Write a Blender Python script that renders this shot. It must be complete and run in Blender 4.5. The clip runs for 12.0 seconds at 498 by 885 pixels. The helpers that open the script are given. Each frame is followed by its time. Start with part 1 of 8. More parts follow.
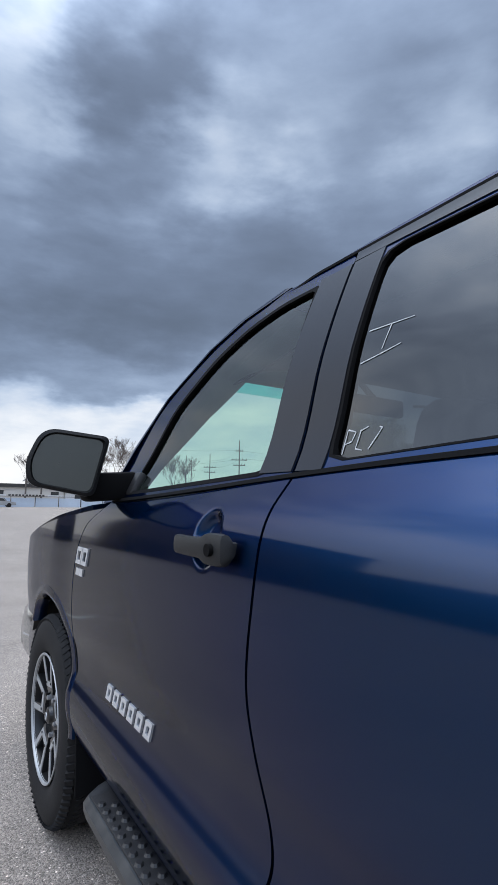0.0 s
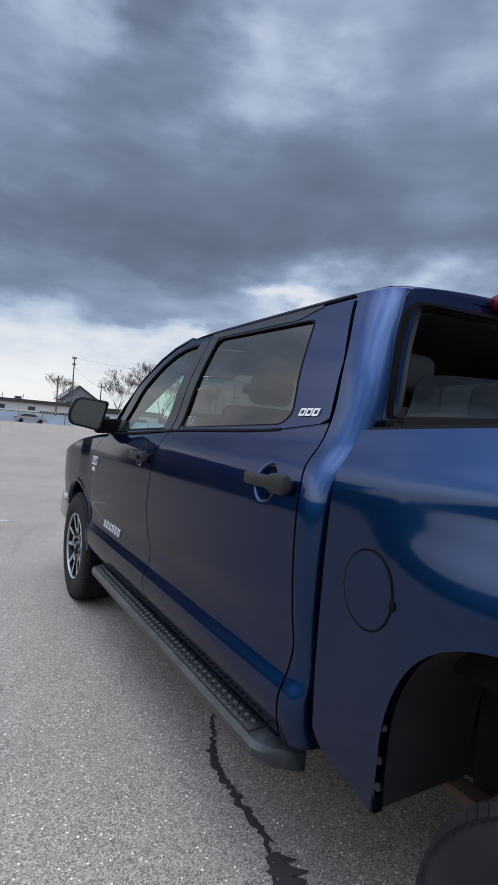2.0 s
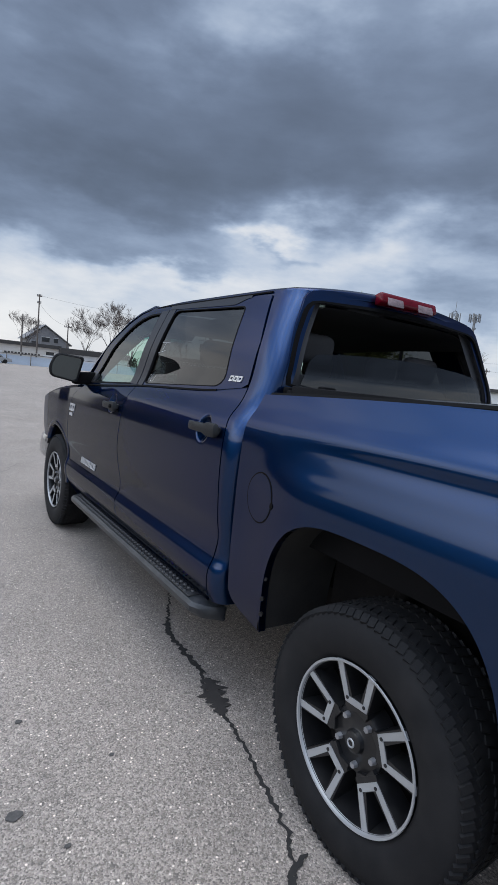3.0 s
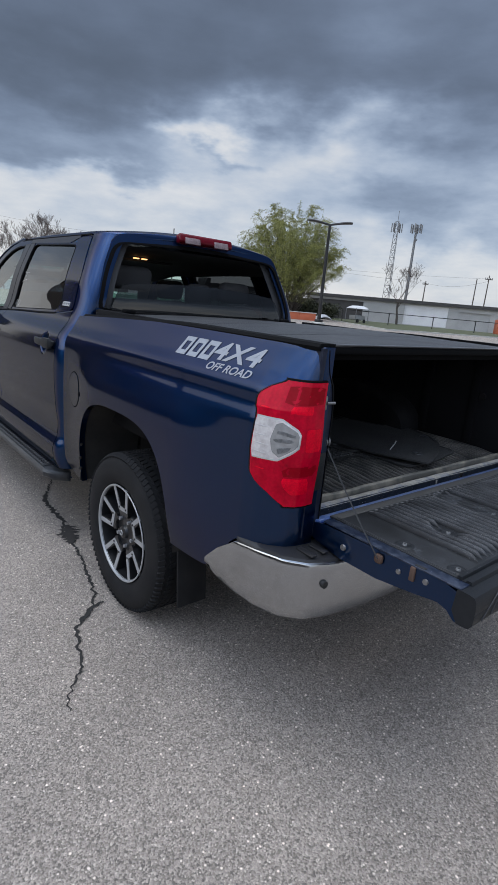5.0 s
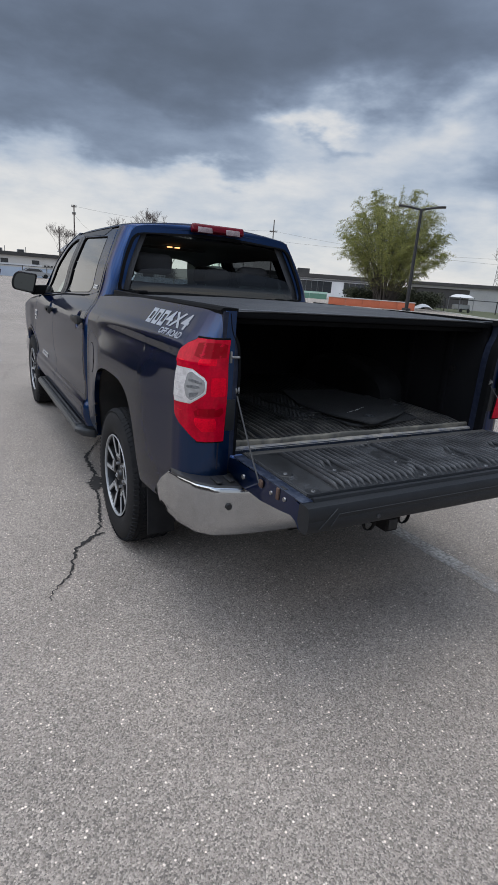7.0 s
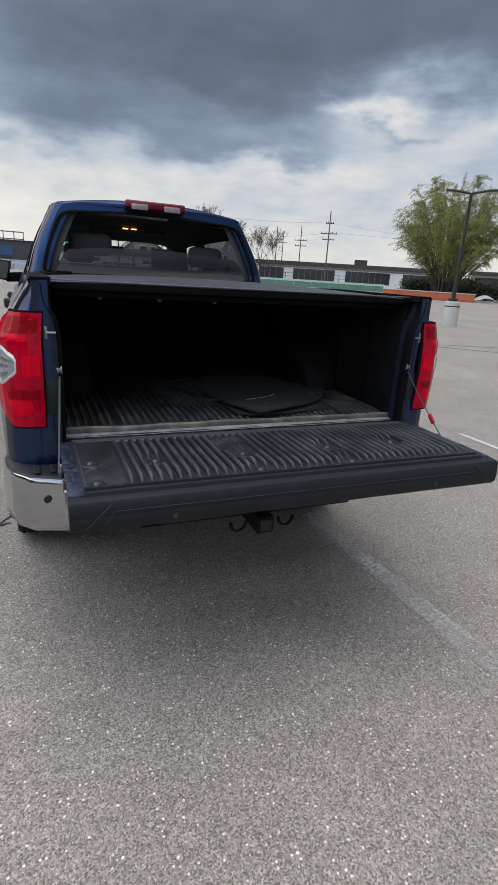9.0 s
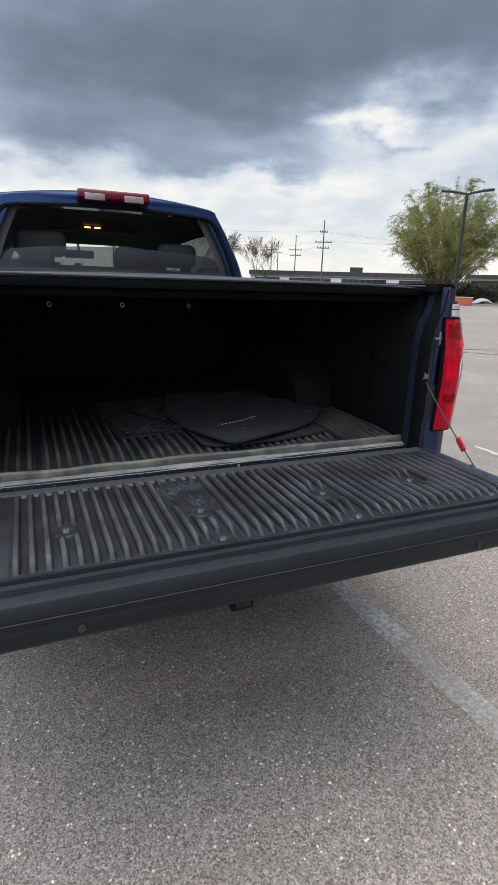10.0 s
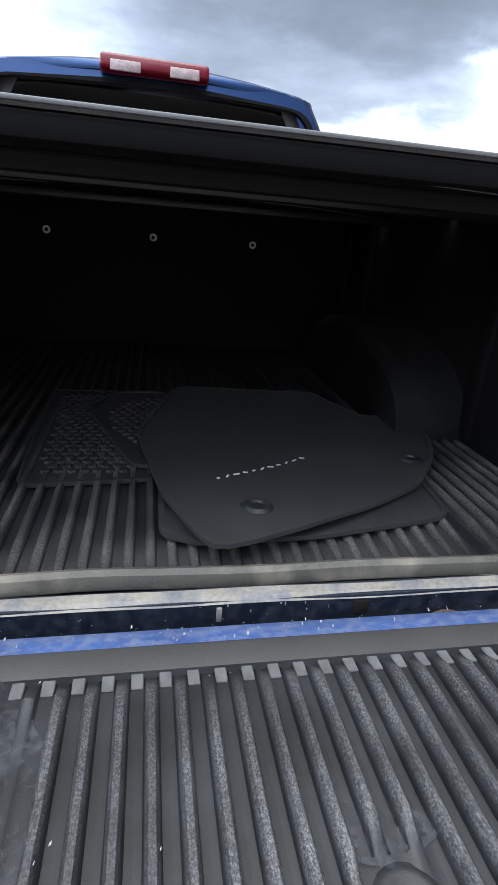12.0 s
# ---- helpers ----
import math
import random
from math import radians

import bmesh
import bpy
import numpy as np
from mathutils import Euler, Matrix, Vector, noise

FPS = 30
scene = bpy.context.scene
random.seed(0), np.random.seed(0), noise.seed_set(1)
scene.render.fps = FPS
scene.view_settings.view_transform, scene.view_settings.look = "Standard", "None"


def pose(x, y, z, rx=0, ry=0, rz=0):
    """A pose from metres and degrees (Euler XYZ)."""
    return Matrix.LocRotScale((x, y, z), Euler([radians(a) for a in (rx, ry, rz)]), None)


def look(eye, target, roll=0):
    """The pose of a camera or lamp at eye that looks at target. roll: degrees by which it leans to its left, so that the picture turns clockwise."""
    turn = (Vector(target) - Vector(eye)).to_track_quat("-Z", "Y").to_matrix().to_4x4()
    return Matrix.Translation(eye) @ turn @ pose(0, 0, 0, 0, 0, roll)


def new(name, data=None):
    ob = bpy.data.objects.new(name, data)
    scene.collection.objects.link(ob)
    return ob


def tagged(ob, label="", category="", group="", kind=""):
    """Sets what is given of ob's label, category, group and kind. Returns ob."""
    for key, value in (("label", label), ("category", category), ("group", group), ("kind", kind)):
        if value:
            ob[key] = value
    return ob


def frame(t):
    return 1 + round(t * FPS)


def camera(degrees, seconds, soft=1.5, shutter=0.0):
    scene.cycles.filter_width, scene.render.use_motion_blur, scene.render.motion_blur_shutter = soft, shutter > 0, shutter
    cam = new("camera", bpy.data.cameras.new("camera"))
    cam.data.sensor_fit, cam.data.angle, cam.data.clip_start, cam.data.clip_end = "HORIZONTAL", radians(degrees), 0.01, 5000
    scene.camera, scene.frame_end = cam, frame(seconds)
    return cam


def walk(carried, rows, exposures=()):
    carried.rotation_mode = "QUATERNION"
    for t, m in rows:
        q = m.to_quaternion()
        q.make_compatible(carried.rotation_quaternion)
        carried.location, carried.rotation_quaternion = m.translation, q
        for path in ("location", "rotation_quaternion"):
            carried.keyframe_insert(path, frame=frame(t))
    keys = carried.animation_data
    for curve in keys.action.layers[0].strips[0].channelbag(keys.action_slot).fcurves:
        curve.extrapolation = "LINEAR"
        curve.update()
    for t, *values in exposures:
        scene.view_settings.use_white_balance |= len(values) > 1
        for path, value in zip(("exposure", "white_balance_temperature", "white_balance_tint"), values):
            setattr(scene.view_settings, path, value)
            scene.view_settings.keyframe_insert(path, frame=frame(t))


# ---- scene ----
cam = camera(51.0, 12.0)
PATH = [
    (0, (-1.515, 1.361, 1.283), (-0.441, 3.033, 1.511), 0.9),
    (0.5, (-1.553, 0.91, 1.295), (-0.566, 2.644, 1.44), 1.6),
    (1, (-1.715, 0.447, 1.262), (-0.755, 2.198, 1.371), 2.7),
    (1.5, (-1.804, 0.045, 1.277), (-0.833, 1.793, 1.321), 3.8),
    (2, (-1.884, -0.327, 1.363), (-0.877, 1.4, 1.323), 4.7),
    (2.5, (-2.039, -0.67, 1.449), (-0.985, 1.024, 1.305), 5.5),
    (3, (-2.125, -0.983, 1.447), (-1.014, 0.663, 1.209), 6.0),
    (3.5, (-2.147, -1.345, 1.537), (-0.961, 0.226, 1.185), 6.0),
    (3.7, (-2.167, -1.491, 1.586), (-0.949, 0.046, 1.191), 5.9),
    (5.3, (-2.028, -2.305, 1.552), (-0.786, -0.832, 1.018), 5.0),
    (5.5, (-2.005, -2.39, 1.55), (-0.79, -0.896, 1.007), 4.9),
    (6, (-1.967, -2.614, 1.541), (-0.836, -1.061, 0.985), 4.6),
    (6.5, (-1.883, -2.763, 1.544), (-0.843, -1.152, 0.976), 4.4),
    (8.5, (-1.114, -3.178, 1.525), (-0.347, -1.434, 0.915), 4.0),
    (9, (-0.871, -3.058, 1.502), (-0.118, -1.31, 0.888), 3.6),
    (9.5, (-0.723, -2.819, 1.465), (0.028, -1.065, 0.865), 2.4),
    (10, (-0.545, -2.559, 1.427), (0.205, -0.797, 0.85), 1.7),
    (10.5, (-0.326, -2.227, 1.413), (0.388, -0.44, 0.866), 1.4),
    (11, (-0.249, -1.908, 1.39), (0.382, -0.093, 0.837), 1.9),
    (11.5, (-0.168, -1.708, 1.363), (0.339, 0.124, 0.742), 3.1),
    (12, (-0.02, -1.599, 1.341), (0.358, 0.218, 0.596), 4.7),
]
walk(cam, [(t, look(eye, target, roll)) for t, eye, target, roll in PATH], exposures=[(0,.28,6500,10),(1,.14,6500,10),(2,.1,6520,10),(3.5,.0,6550,10),(5.5,-.06,6650,10),(6.5,-.05,6780,10),(8.5,-.05,7000,10),(9.5,.12,7150,10),(10.5,.58,7300,10),(11,.78,7250,10),(11.5,1.02,7200,10),(12,1.25,7280,10)])

# ---- sky, sun, exposure ----
world = bpy.data.worlds.new("overcast_sky")
scene.world = world
world.use_nodes = True
SUN_EL, SUN_AZ = 55.0, 250.0


def build_sky():
    nt = world.node_tree
    nt.nodes.clear()
    n, l = nt.nodes.new, nt.links.new
    out, bg = n("ShaderNodeOutputWorld"), n("ShaderNodeBackground")
    tc = n("ShaderNodeTexCoord")
    sep = n("ShaderNodeSeparateXYZ")
    l(tc.outputs["Generated"], sep.inputs[0])

    def m(op, a, b=None, c=None):
        q = n("ShaderNodeMath")
        q.operation = op
        for i, v in enumerate((a, b, c)):
            if v is None:
                continue
            if isinstance(v, (int, float)):
                q.inputs[i].default_value = v
            else:
                l(v, q.inputs[i])
        return q.outputs[0]

    # direction as azimuth from +y and elevation, in degrees, roughened by noise
    z = m("MAXIMUM", sep.outputs[2], 0.0)

    def cloud(scale, detail, rough, off, squash):
        mp = n("ShaderNodeMapping")
        mp.inputs["Location"].default_value = off
        mp.inputs["Scale"].default_value = (1, 1, squash)
        l(tc.outputs["Generated"], mp.inputs[0])
        q = n("ShaderNodeTexNoise")
        q.inputs["Scale"].default_value, q.inputs["Detail"].default_value, q.inputs["Roughness"].default_value = scale, detail, rough
        l(mp.outputs[0], q.inputs["Vector"])
        return q.outputs[0]
    wob_a, wob_e = cloud(5.0, 5.0, 0.54, (1.7, 0.3, 4.0), 2.2), cloud(5.5, 5.0, 0.54, (8.1, 5.5, 2.0), 2.2)
    az = m("ADD", m("MULTIPLY", m("ARCTAN2", sep.outputs[0], sep.outputs[1]), 57.2958), m("MULTIPLY", m("SUBTRACT", wob_a, 0.5), 26.0))
    el = m("ADD", m("MULTIPLY", m("ARCSINE", z), 57.2958), m("MULTIPLY", m("SUBTRACT", wob_e, 0.5), 13.0))
    # thickness of the deck by elevation
    prof = n("ShaderNodeValToRGB")
    pe = prof.color_ramp.elements
    LEVELS = ((0.0, 0.73), (0.09, 0.71), (0.15, 0.635), (0.21, 0.53), (0.27, 0.39), (0.34, 0.30), (0.44, 0.31), (0.54, 0.36), (0.70, 0.44), (1.0, 0.76))
    pe[0].position, pe[0].color = LEVELS[0][0], (LEVELS[0][1],) * 3 + (1,)
    pe[1].position, pe[1].color = LEVELS[-1][0], (LEVELS[-1][1],) * 3 + (1,)
    for p_, c_ in LEVELS[1:-1]:
        e = pe.new(p_)
        e.color = (c_, c_, c_, 1)
    l(m("SINE", m("DIVIDE", m("MAXIMUM", el, 0.0), 57.2958)), prof.inputs[0])
    d = prof.outputs[0]
    big, small = cloud(2.6, 3.0, 0.5, (3.1, 7.7, 1.0), 2.2), cloud(7.5, 7.0, 0.60, (4.3, 2.2, 0.5), 3.2)
    d = m("ADD", d, m("MULTIPLY", m("SUBTRACT", big, 0.5), 0.50))
    d = m("ADD", d, m("MULTIPLY", m("SUBTRACT", small, 0.5), m("MAXIMUM", m("SUBTRACT", 0.40, m("MULTIPLY", z, 0.55)), 0.13)))
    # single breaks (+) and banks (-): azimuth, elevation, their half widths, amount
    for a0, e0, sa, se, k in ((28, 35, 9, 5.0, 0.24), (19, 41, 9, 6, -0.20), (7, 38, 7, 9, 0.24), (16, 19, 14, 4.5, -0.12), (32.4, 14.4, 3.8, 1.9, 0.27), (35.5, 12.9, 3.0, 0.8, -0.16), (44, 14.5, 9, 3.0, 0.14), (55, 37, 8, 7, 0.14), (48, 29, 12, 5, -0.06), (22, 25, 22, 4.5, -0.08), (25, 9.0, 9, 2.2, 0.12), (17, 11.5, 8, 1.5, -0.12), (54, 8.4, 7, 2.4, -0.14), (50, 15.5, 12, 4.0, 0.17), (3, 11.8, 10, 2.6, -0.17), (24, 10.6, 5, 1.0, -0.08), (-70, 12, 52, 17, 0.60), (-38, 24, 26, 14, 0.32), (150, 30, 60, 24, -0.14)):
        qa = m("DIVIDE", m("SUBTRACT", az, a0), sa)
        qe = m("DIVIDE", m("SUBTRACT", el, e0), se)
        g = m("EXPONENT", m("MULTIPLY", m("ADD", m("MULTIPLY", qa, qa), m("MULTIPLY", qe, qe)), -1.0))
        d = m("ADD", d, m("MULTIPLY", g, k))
    ramp = n("ShaderNodeValToRGB")
    ramp.color_ramp.interpolation = "B_SPLINE"
    els = ramp.color_ramp.elements
    els[0].position, els[0].color = 0.10, (0.085, 0.108, 0.150, 1)
    els[1].position, els[1].color = 0.95, (0.86, 0.865, 0.88, 1)
    for p_, c_ in ((0.30, (0.128, 0.165, 0.240, 1)), (0.46, (0.225, 0.292, 0.415, 1)), (0.60, (0.41, 0.50, 0.64, 1)), (0.74, (0.68, 0.70, 0.73, 1))):
        e = els.new(p_)
        e.color = c_
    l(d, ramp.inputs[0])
    # the overcast is brightest overhead
    top = n("ShaderNodeMapRange")
    top.interpolation_type = "SMOOTHSTEP"
    top.inputs["From Min"].default_value, top.inputs["From Max"].default_value = 0.60, 1.0
    top.inputs["To Min"].default_value, top.inputs["To Max"].default_value = 1.0, 2.5
    l(z, top.inputs["Value"])
    up = n("ShaderNodeVectorMath")
    up.operation = "SCALE"
    l(ramp.outputs[0], up.inputs[0])
    # and brighter round the veiled sun
    dotp = n("ShaderNodeVectorMath")
    dotp.operation = "DOT_PRODUCT"
    l(tc.outputs["Generated"], dotp.inputs[0])
    dotp.inputs[1].default_value = (math.sin(radians(SUN_AZ)) * math.cos(radians(SUN_EL + 5)), math.cos(radians(SUN_AZ)) * math.cos(radians(SUN_EL + 5)), math.sin(radians(SUN_EL + 5)))
    veil = n("ShaderNodeMapRange")
    veil.interpolation_type = "SMOOTHSTEP"
    veil.inputs["From Min"].default_value, veil.inputs["From Max"].default_value = 0.30, 1.0
    veil.inputs["To Min"].default_value, veil.inputs["To Max"].default_value = 0.0, 3.6
    l(dotp.outputs["Value"], veil.inputs["Value"])
    l(m("ADD", top.outputs[0], veil.outputs[0]), up.inputs["Scale"])
    sky = n("ShaderNodeTexSky")
    sky.sky_type = "NISHITA"
    sky.sun_disc = False
    sky.sun_elevation, sky.sun_rotation = radians(SUN_EL), radians(SUN_AZ)
    sk = n("ShaderNodeVectorMath")
    sk.operation = "SCALE"
    sk.inputs["Scale"].default_value = 0.010
    l(sky.outputs[0], sk.inputs[0])
    add = n("ShaderNodeVectorMath")
    l(up.outputs[0], add.inputs[0])
    l(sk.outputs[0], add.inputs[1])
    l(add.outputs[0], bg.inputs["Color"])
    bg.inputs["Strength"].default_value = 1.0
    l(bg.outputs[0], out.inputs[0])


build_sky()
sun = new("sun", bpy.data.lights.new("sun", "SUN"))
sun.data.energy, sun.data.angle, sun.data.color = 0.22, radians(150), (1.0, 0.955, 0.89)
sun.matrix_world = look((0, 0, 0), (-math.sin(radians(SUN_AZ)) * math.cos(radians(SUN_EL)), -math.cos(radians(SUN_AZ)) * math.cos(radians(SUN_EL)), -math.sin(radians(SUN_EL))))
scene.view_settings.exposure = 0.0

# ---- materials ----
MATS = {}


def material(name, color, rough=0.5, metal=0.0, var=0.12, scale=6.0, fine=60.0, bump=0.0, bump_scale=200.0, coat=0.0, spec=0.5, rand=0.0, dust=None, edge=None):
    """Principled material with colour variation at two scales, relief, and optional dust (colour, amount, scale)."""
    if name in MATS:
        return MATS[name]
    mt = bpy.data.materials.new(name)
    mt.use_nodes = True
    nt = mt.node_tree
    n, l = nt.nodes.new, nt.links.new
    b = nt.nodes["Principled BSDF"]
    tc = n("ShaderNodeTexCoord")

    def noise_tex(s, detail=3.0):
        q = n("ShaderNodeTexNoise")
        q.inputs["Scale"].default_value, q.inputs["Detail"].default_value = s, detail
        l(tc.outputs["Object"], q.inputs["Vector"])
        return q.outputs[0]

    def m(op, a, c):
        q = n("ShaderNodeMath")
        q.operation = op
        for i, v in enumerate((a, c)):
            if isinstance(v, (int, float)):
                q.inputs[i].default_value = v
            else:
                l(v, q.inputs[i])
        return q.outputs[0]

    na, nb = noise_tex(scale), noise_tex(fine)
    k = m("ADD", m("MULTIPLY", m("SUBTRACT", na, 0.5), 2.4 * var), m("MULTIPLY", m("SUBTRACT", nb, 0.5), 1.6 * var))
    k = m("ADD", k, 1.0)
    if rand:
        oi = n("ShaderNodeObjectInfo")
        k = m("ADD", k, m("MULTIPLY", m("SUBTRACT", oi.outputs["Random"], 0.5), rand))
    hs = n("ShaderNodeVectorMath")
    hs.operation = "SCALE"
    hs.inputs[0].default_value = color
    l(k, hs.inputs["Scale"])
    col = hs.outputs[0]
    r = m("ADD", rough - 0.06, m("MULTIPLY", nb, 0.12))
    if dust:
        dc, amount, ds = dust
        nd = noise_tex(ds, 6.0)
        mr = n("ShaderNodeMapRange")
        mr.inputs["From Min"].default_value, mr.inputs["From Max"].default_value = 0.42, 0.72
        mr.inputs["To Min"].default_value, mr.inputs["To Max"].default_value = 0.0, amount
        l(nd, mr.inputs["Value"])
        mx = n("ShaderNodeMix")
        mx.data_type = "RGBA"
        l(mr.outputs[0], mx.inputs["Factor"])
        l(col, mx.inputs["A"])
        mx.inputs["B"].default_value = (*dc, 1)
        col = mx.outputs["Result"]
        r = m("ADD", r, m("MULTIPLY", mr.outputs[0], 0.3))
    l(col, b.inputs["Base Color"])
    l(r, b.inputs["Roughness"])
    b.inputs["Metallic"].default_value = metal
    b.inputs["Coat Weight"].default_value = coat
    b.inputs["Coat Roughness"].default_value = 0.085
    b.inputs["Specular IOR Level"].default_value = spec
    if edge:
        b.inputs["Specular Tint"].default_value = (*edge, 1)
    if bump:
        bp = n("ShaderNodeBump")
        bp.inputs["Strength"].default_value, bp.inputs["Distance"].default_value = bump, 0.002
        l(noise_tex(bump_scale, 4.0), bp.inputs["Height"])
        l(bp.outputs[0], b.inputs["Normal"])
    MATS[name] = mt
    return mt


def glass_material(name, tint, gloss=1.0, rough=0.0, front=0.05):
    """Tinted sheet glass: a clear part in its tint and a mirror part by Fresnel."""
    mt = bpy.data.materials.new(name)
    mt.use_nodes = True
    nt = mt.node_tree
    nt.nodes.clear()
    n, l = nt.nodes.new, nt.links.new
    out, mix, tr, gl, lw = n("ShaderNodeOutputMaterial"), n("ShaderNodeMixShader"), n("ShaderNodeBsdfTransparent"), n("ShaderNodeBsdfGlossy"), n("ShaderNodeLayerWeight")
    tr.inputs[0].default_value = (*tint, 1)
    gl.inputs["Roughness"].default_value = rough
    gl.inputs["Color"].default_value = (gloss, gloss, gloss, 1)
    lw.inputs["Blend"].default_value = 0.5
    pw = n("ShaderNodeMath")
    pw.operation = "POWER"
    pw.inputs[1].default_value = 5.0
    l(lw.outputs["Facing"], pw.inputs[0])
    ma = n("ShaderNodeMath")
    ma.operation = "MULTIPLY_ADD"
    ma.inputs[1].default_value, ma.inputs[2].default_value = 0.90, front
    l(pw.outputs[0], ma.inputs[0])
    l(ma.outputs[0], mix.inputs[0])
    l(tr.outputs[0], mix.inputs[1])
    l(gl.outputs[0], mix.inputs[2])
    l(mix.outputs[0], out.inputs[0])
    return mt


def glow_material(name, color, strength):
    mt = bpy.data.materials.new(name)
    mt.use_nodes = True
    b = mt.node_tree.nodes["Principled BSDF"]
    b.inputs["Base Color"].default_value = (*color, 1)
    b.inputs["Emission Color"].default_value = (*color, 1)
    b.inputs["Emission Strength"].default_value = strength
    return mt


PAINT = material("blue_metallic_paint", (0.0028, 0.025, 0.086), 0.36, 1.0, var=0.04, scale=3.0, fine=900.0, coat=0.72, edge=(0.012, 0.070, 0.19), bump=0.02, bump_scale=2500.0)
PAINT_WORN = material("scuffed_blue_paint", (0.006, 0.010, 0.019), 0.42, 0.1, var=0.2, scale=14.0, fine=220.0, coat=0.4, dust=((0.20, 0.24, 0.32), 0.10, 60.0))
PAINT_RUBBED = material("rubbed_blue_paint", (0.060, 0.125, 0.34), 0.38, 0.25, var=0.3, scale=10.0, fine=140.0, coat=0.5, dust=((0.36, 0.38, 0.42), 0.45, 70.0))
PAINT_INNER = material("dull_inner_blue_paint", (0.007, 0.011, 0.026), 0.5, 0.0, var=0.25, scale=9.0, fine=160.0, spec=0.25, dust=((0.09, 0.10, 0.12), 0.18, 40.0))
PAINT_EDGE = material("scuffed_gate_edge_paint", (0.006, 0.011, 0.026), 0.46, 0.0, var=0.4, scale=9.0, fine=160.0, spec=0.3, coat=0.12, dust=((0.10, 0.12, 0.16), 0.35, 50.0))
TRIM = material("black_satin_trim", (0.013, 0.013, 0.0145), 0.46, 0.0, var=0.15, scale=8.0, fine=120.0)
APPLIQUE = material("charcoal_pillar_film_and_frame_shade", (0.009, 0.0105, 0.016), 0.38, 0.0, var=0.1, scale=8.0, fine=160.0, spec=0.24, coat=0.05)
CAP = material("scratched_black_cap", (0.0125, 0.0138, 0.0160), 0.46, 0.0, spec=0.22, var=0.2, scale=6.0, fine=90.0, bump=0.2, bump_scale=500.0, dust=((0.03, 0.031, 0.034), 0.16, 28.0))
HANDLE = material("charcoal_grained_plastic", (0.010, 0.0108, 0.0122), 0.5, 0.0, spec=0.35, var=0.12, scale=12.0, fine=300.0, bump=0.25, bump_scale=900.0)
RUBBER = material("black_seal_rubber", (0.010, 0.010, 0.011), 0.6, 0.0, var=0.15)
DARK = material("dark_underbody", (0.009, 0.008, 0.008), 0.85, 0.0, spec=0.15, var=0.3, scale=9.0, dust=((0.03, 0.027, 0.024), 0.25, 12.0))
CHROME = material("brushed_chrome", (0.43, 0.44, 0.455), 0.11, 1.0, var=0.05, scale=4.0, fine=90.0, dust=((0.30, 0.29, 0.27), 0.22, 9.0))
BADGE = material("polished_badge_chrome", (0.58, 0.59, 0.60), 0.2, 0.45, var=0.03)
DECAL = material("silver_grey_decal", (0.27, 0.29, 0.33), 0.4, 0.2, var=0.08, fine=200.0)
LINER = material("black_bed_liner_plastic", (0.0125, 0.0134, 0.0150), 0.46, 0.0, spec=0.28, var=0.5, scale=7.0, fine=160.0, bump=0.12, bump_scale=600.0, dust=((0.050, 0.054, 0.062), 0.26, 13.0))
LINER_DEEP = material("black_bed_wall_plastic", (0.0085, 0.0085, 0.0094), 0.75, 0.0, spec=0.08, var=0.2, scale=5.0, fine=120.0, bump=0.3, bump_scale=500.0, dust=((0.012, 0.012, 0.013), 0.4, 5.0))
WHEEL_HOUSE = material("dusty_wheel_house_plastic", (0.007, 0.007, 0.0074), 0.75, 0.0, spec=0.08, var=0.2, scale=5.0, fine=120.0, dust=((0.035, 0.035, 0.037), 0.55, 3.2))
LINER_EDGE = material("worn_grey_liner_edge", (0.085, 0.080, 0.068), 0.62, 0.0, var=0.4, scale=9.0, fine=250.0, bump=0.3, bump_scale=250.0, dust=((0.34, 0.30, 0.235), 0.80, 11.0))
SILL_EDGE = material("chipped_cream_edge", (0.27, 0.25, 0.215), 0.6, 0.0, var=0.5, scale=12.0, fine=150.0, dust=((0.05, 0.07, 0.13), 0.75, 24.0))
COVER = material("black_tonneau_vinyl", (0.030, 0.031, 0.034), 0.45, 0.0, var=0.15, scale=5.0, fine=400.0, spec=0.32, bump=0.25, bump_scale=1200.0, dust=((0.08, 0.08, 0.082), 0.30, 6.0))
STEPM = material("grey_step_plastic", (0.015, 0.0175, 0.021), 0.36, 0.0, var=0.15, scale=9.0, fine=200.0, dust=((0.12, 0.115, 0.11), 0.25, 20.0))
TYRE = material("tyre_rubber", (0.010, 0.010, 0.011), 0.75, 0.0, spec=0.2, var=0.2, scale=7.0, fine=150.0, bump=0.2, bump_scale=400.0, dust=((0.05, 0.047, 0.044), 0.18, 12.0))
RIM_BLACK = material("black_rim_paint", (0.009, 0.009, 0.010), 0.34, 0.0, var=0.1, spec=0.35, coat=0.25, dust=((0.05, 0.047, 0.043), 0.2, 20.0))
RIM_FACE = material("machined_rim_face", (0.36, 0.365, 0.37), 0.40, 0.35, var=0.06, fine=300.0)
LUG = material("silver_lug_nut", (0.30, 0.30, 0.31), 0.35, 0.5, var=0.15)
STEEL = material("zinc_steel", (0.26, 0.26, 0.26), 0.42, 0.9, var=0.15, fine=300.0)
ARCH_LINER = material("grey_arch_plastic", (0.026, 0.025, 0.024), 0.8, 0.0, spec=0.2, var=0.3, scale=6.0, fine=120.0, bump=0.3, bump_scale=300.0, dust=((0.06, 0.055, 0.05), 0.3, 9.0))
RUST = material("rusty_bracket", (0.08, 0.047, 0.034), 0.8, 0.2, var=0.4, fine=200.0)
RED_LENS = material("red_lens", (0.42, 0.001, 0.017), 0.07, 0.0, var=0.45, scale=11.0, fine=90.0, spec=0.14)
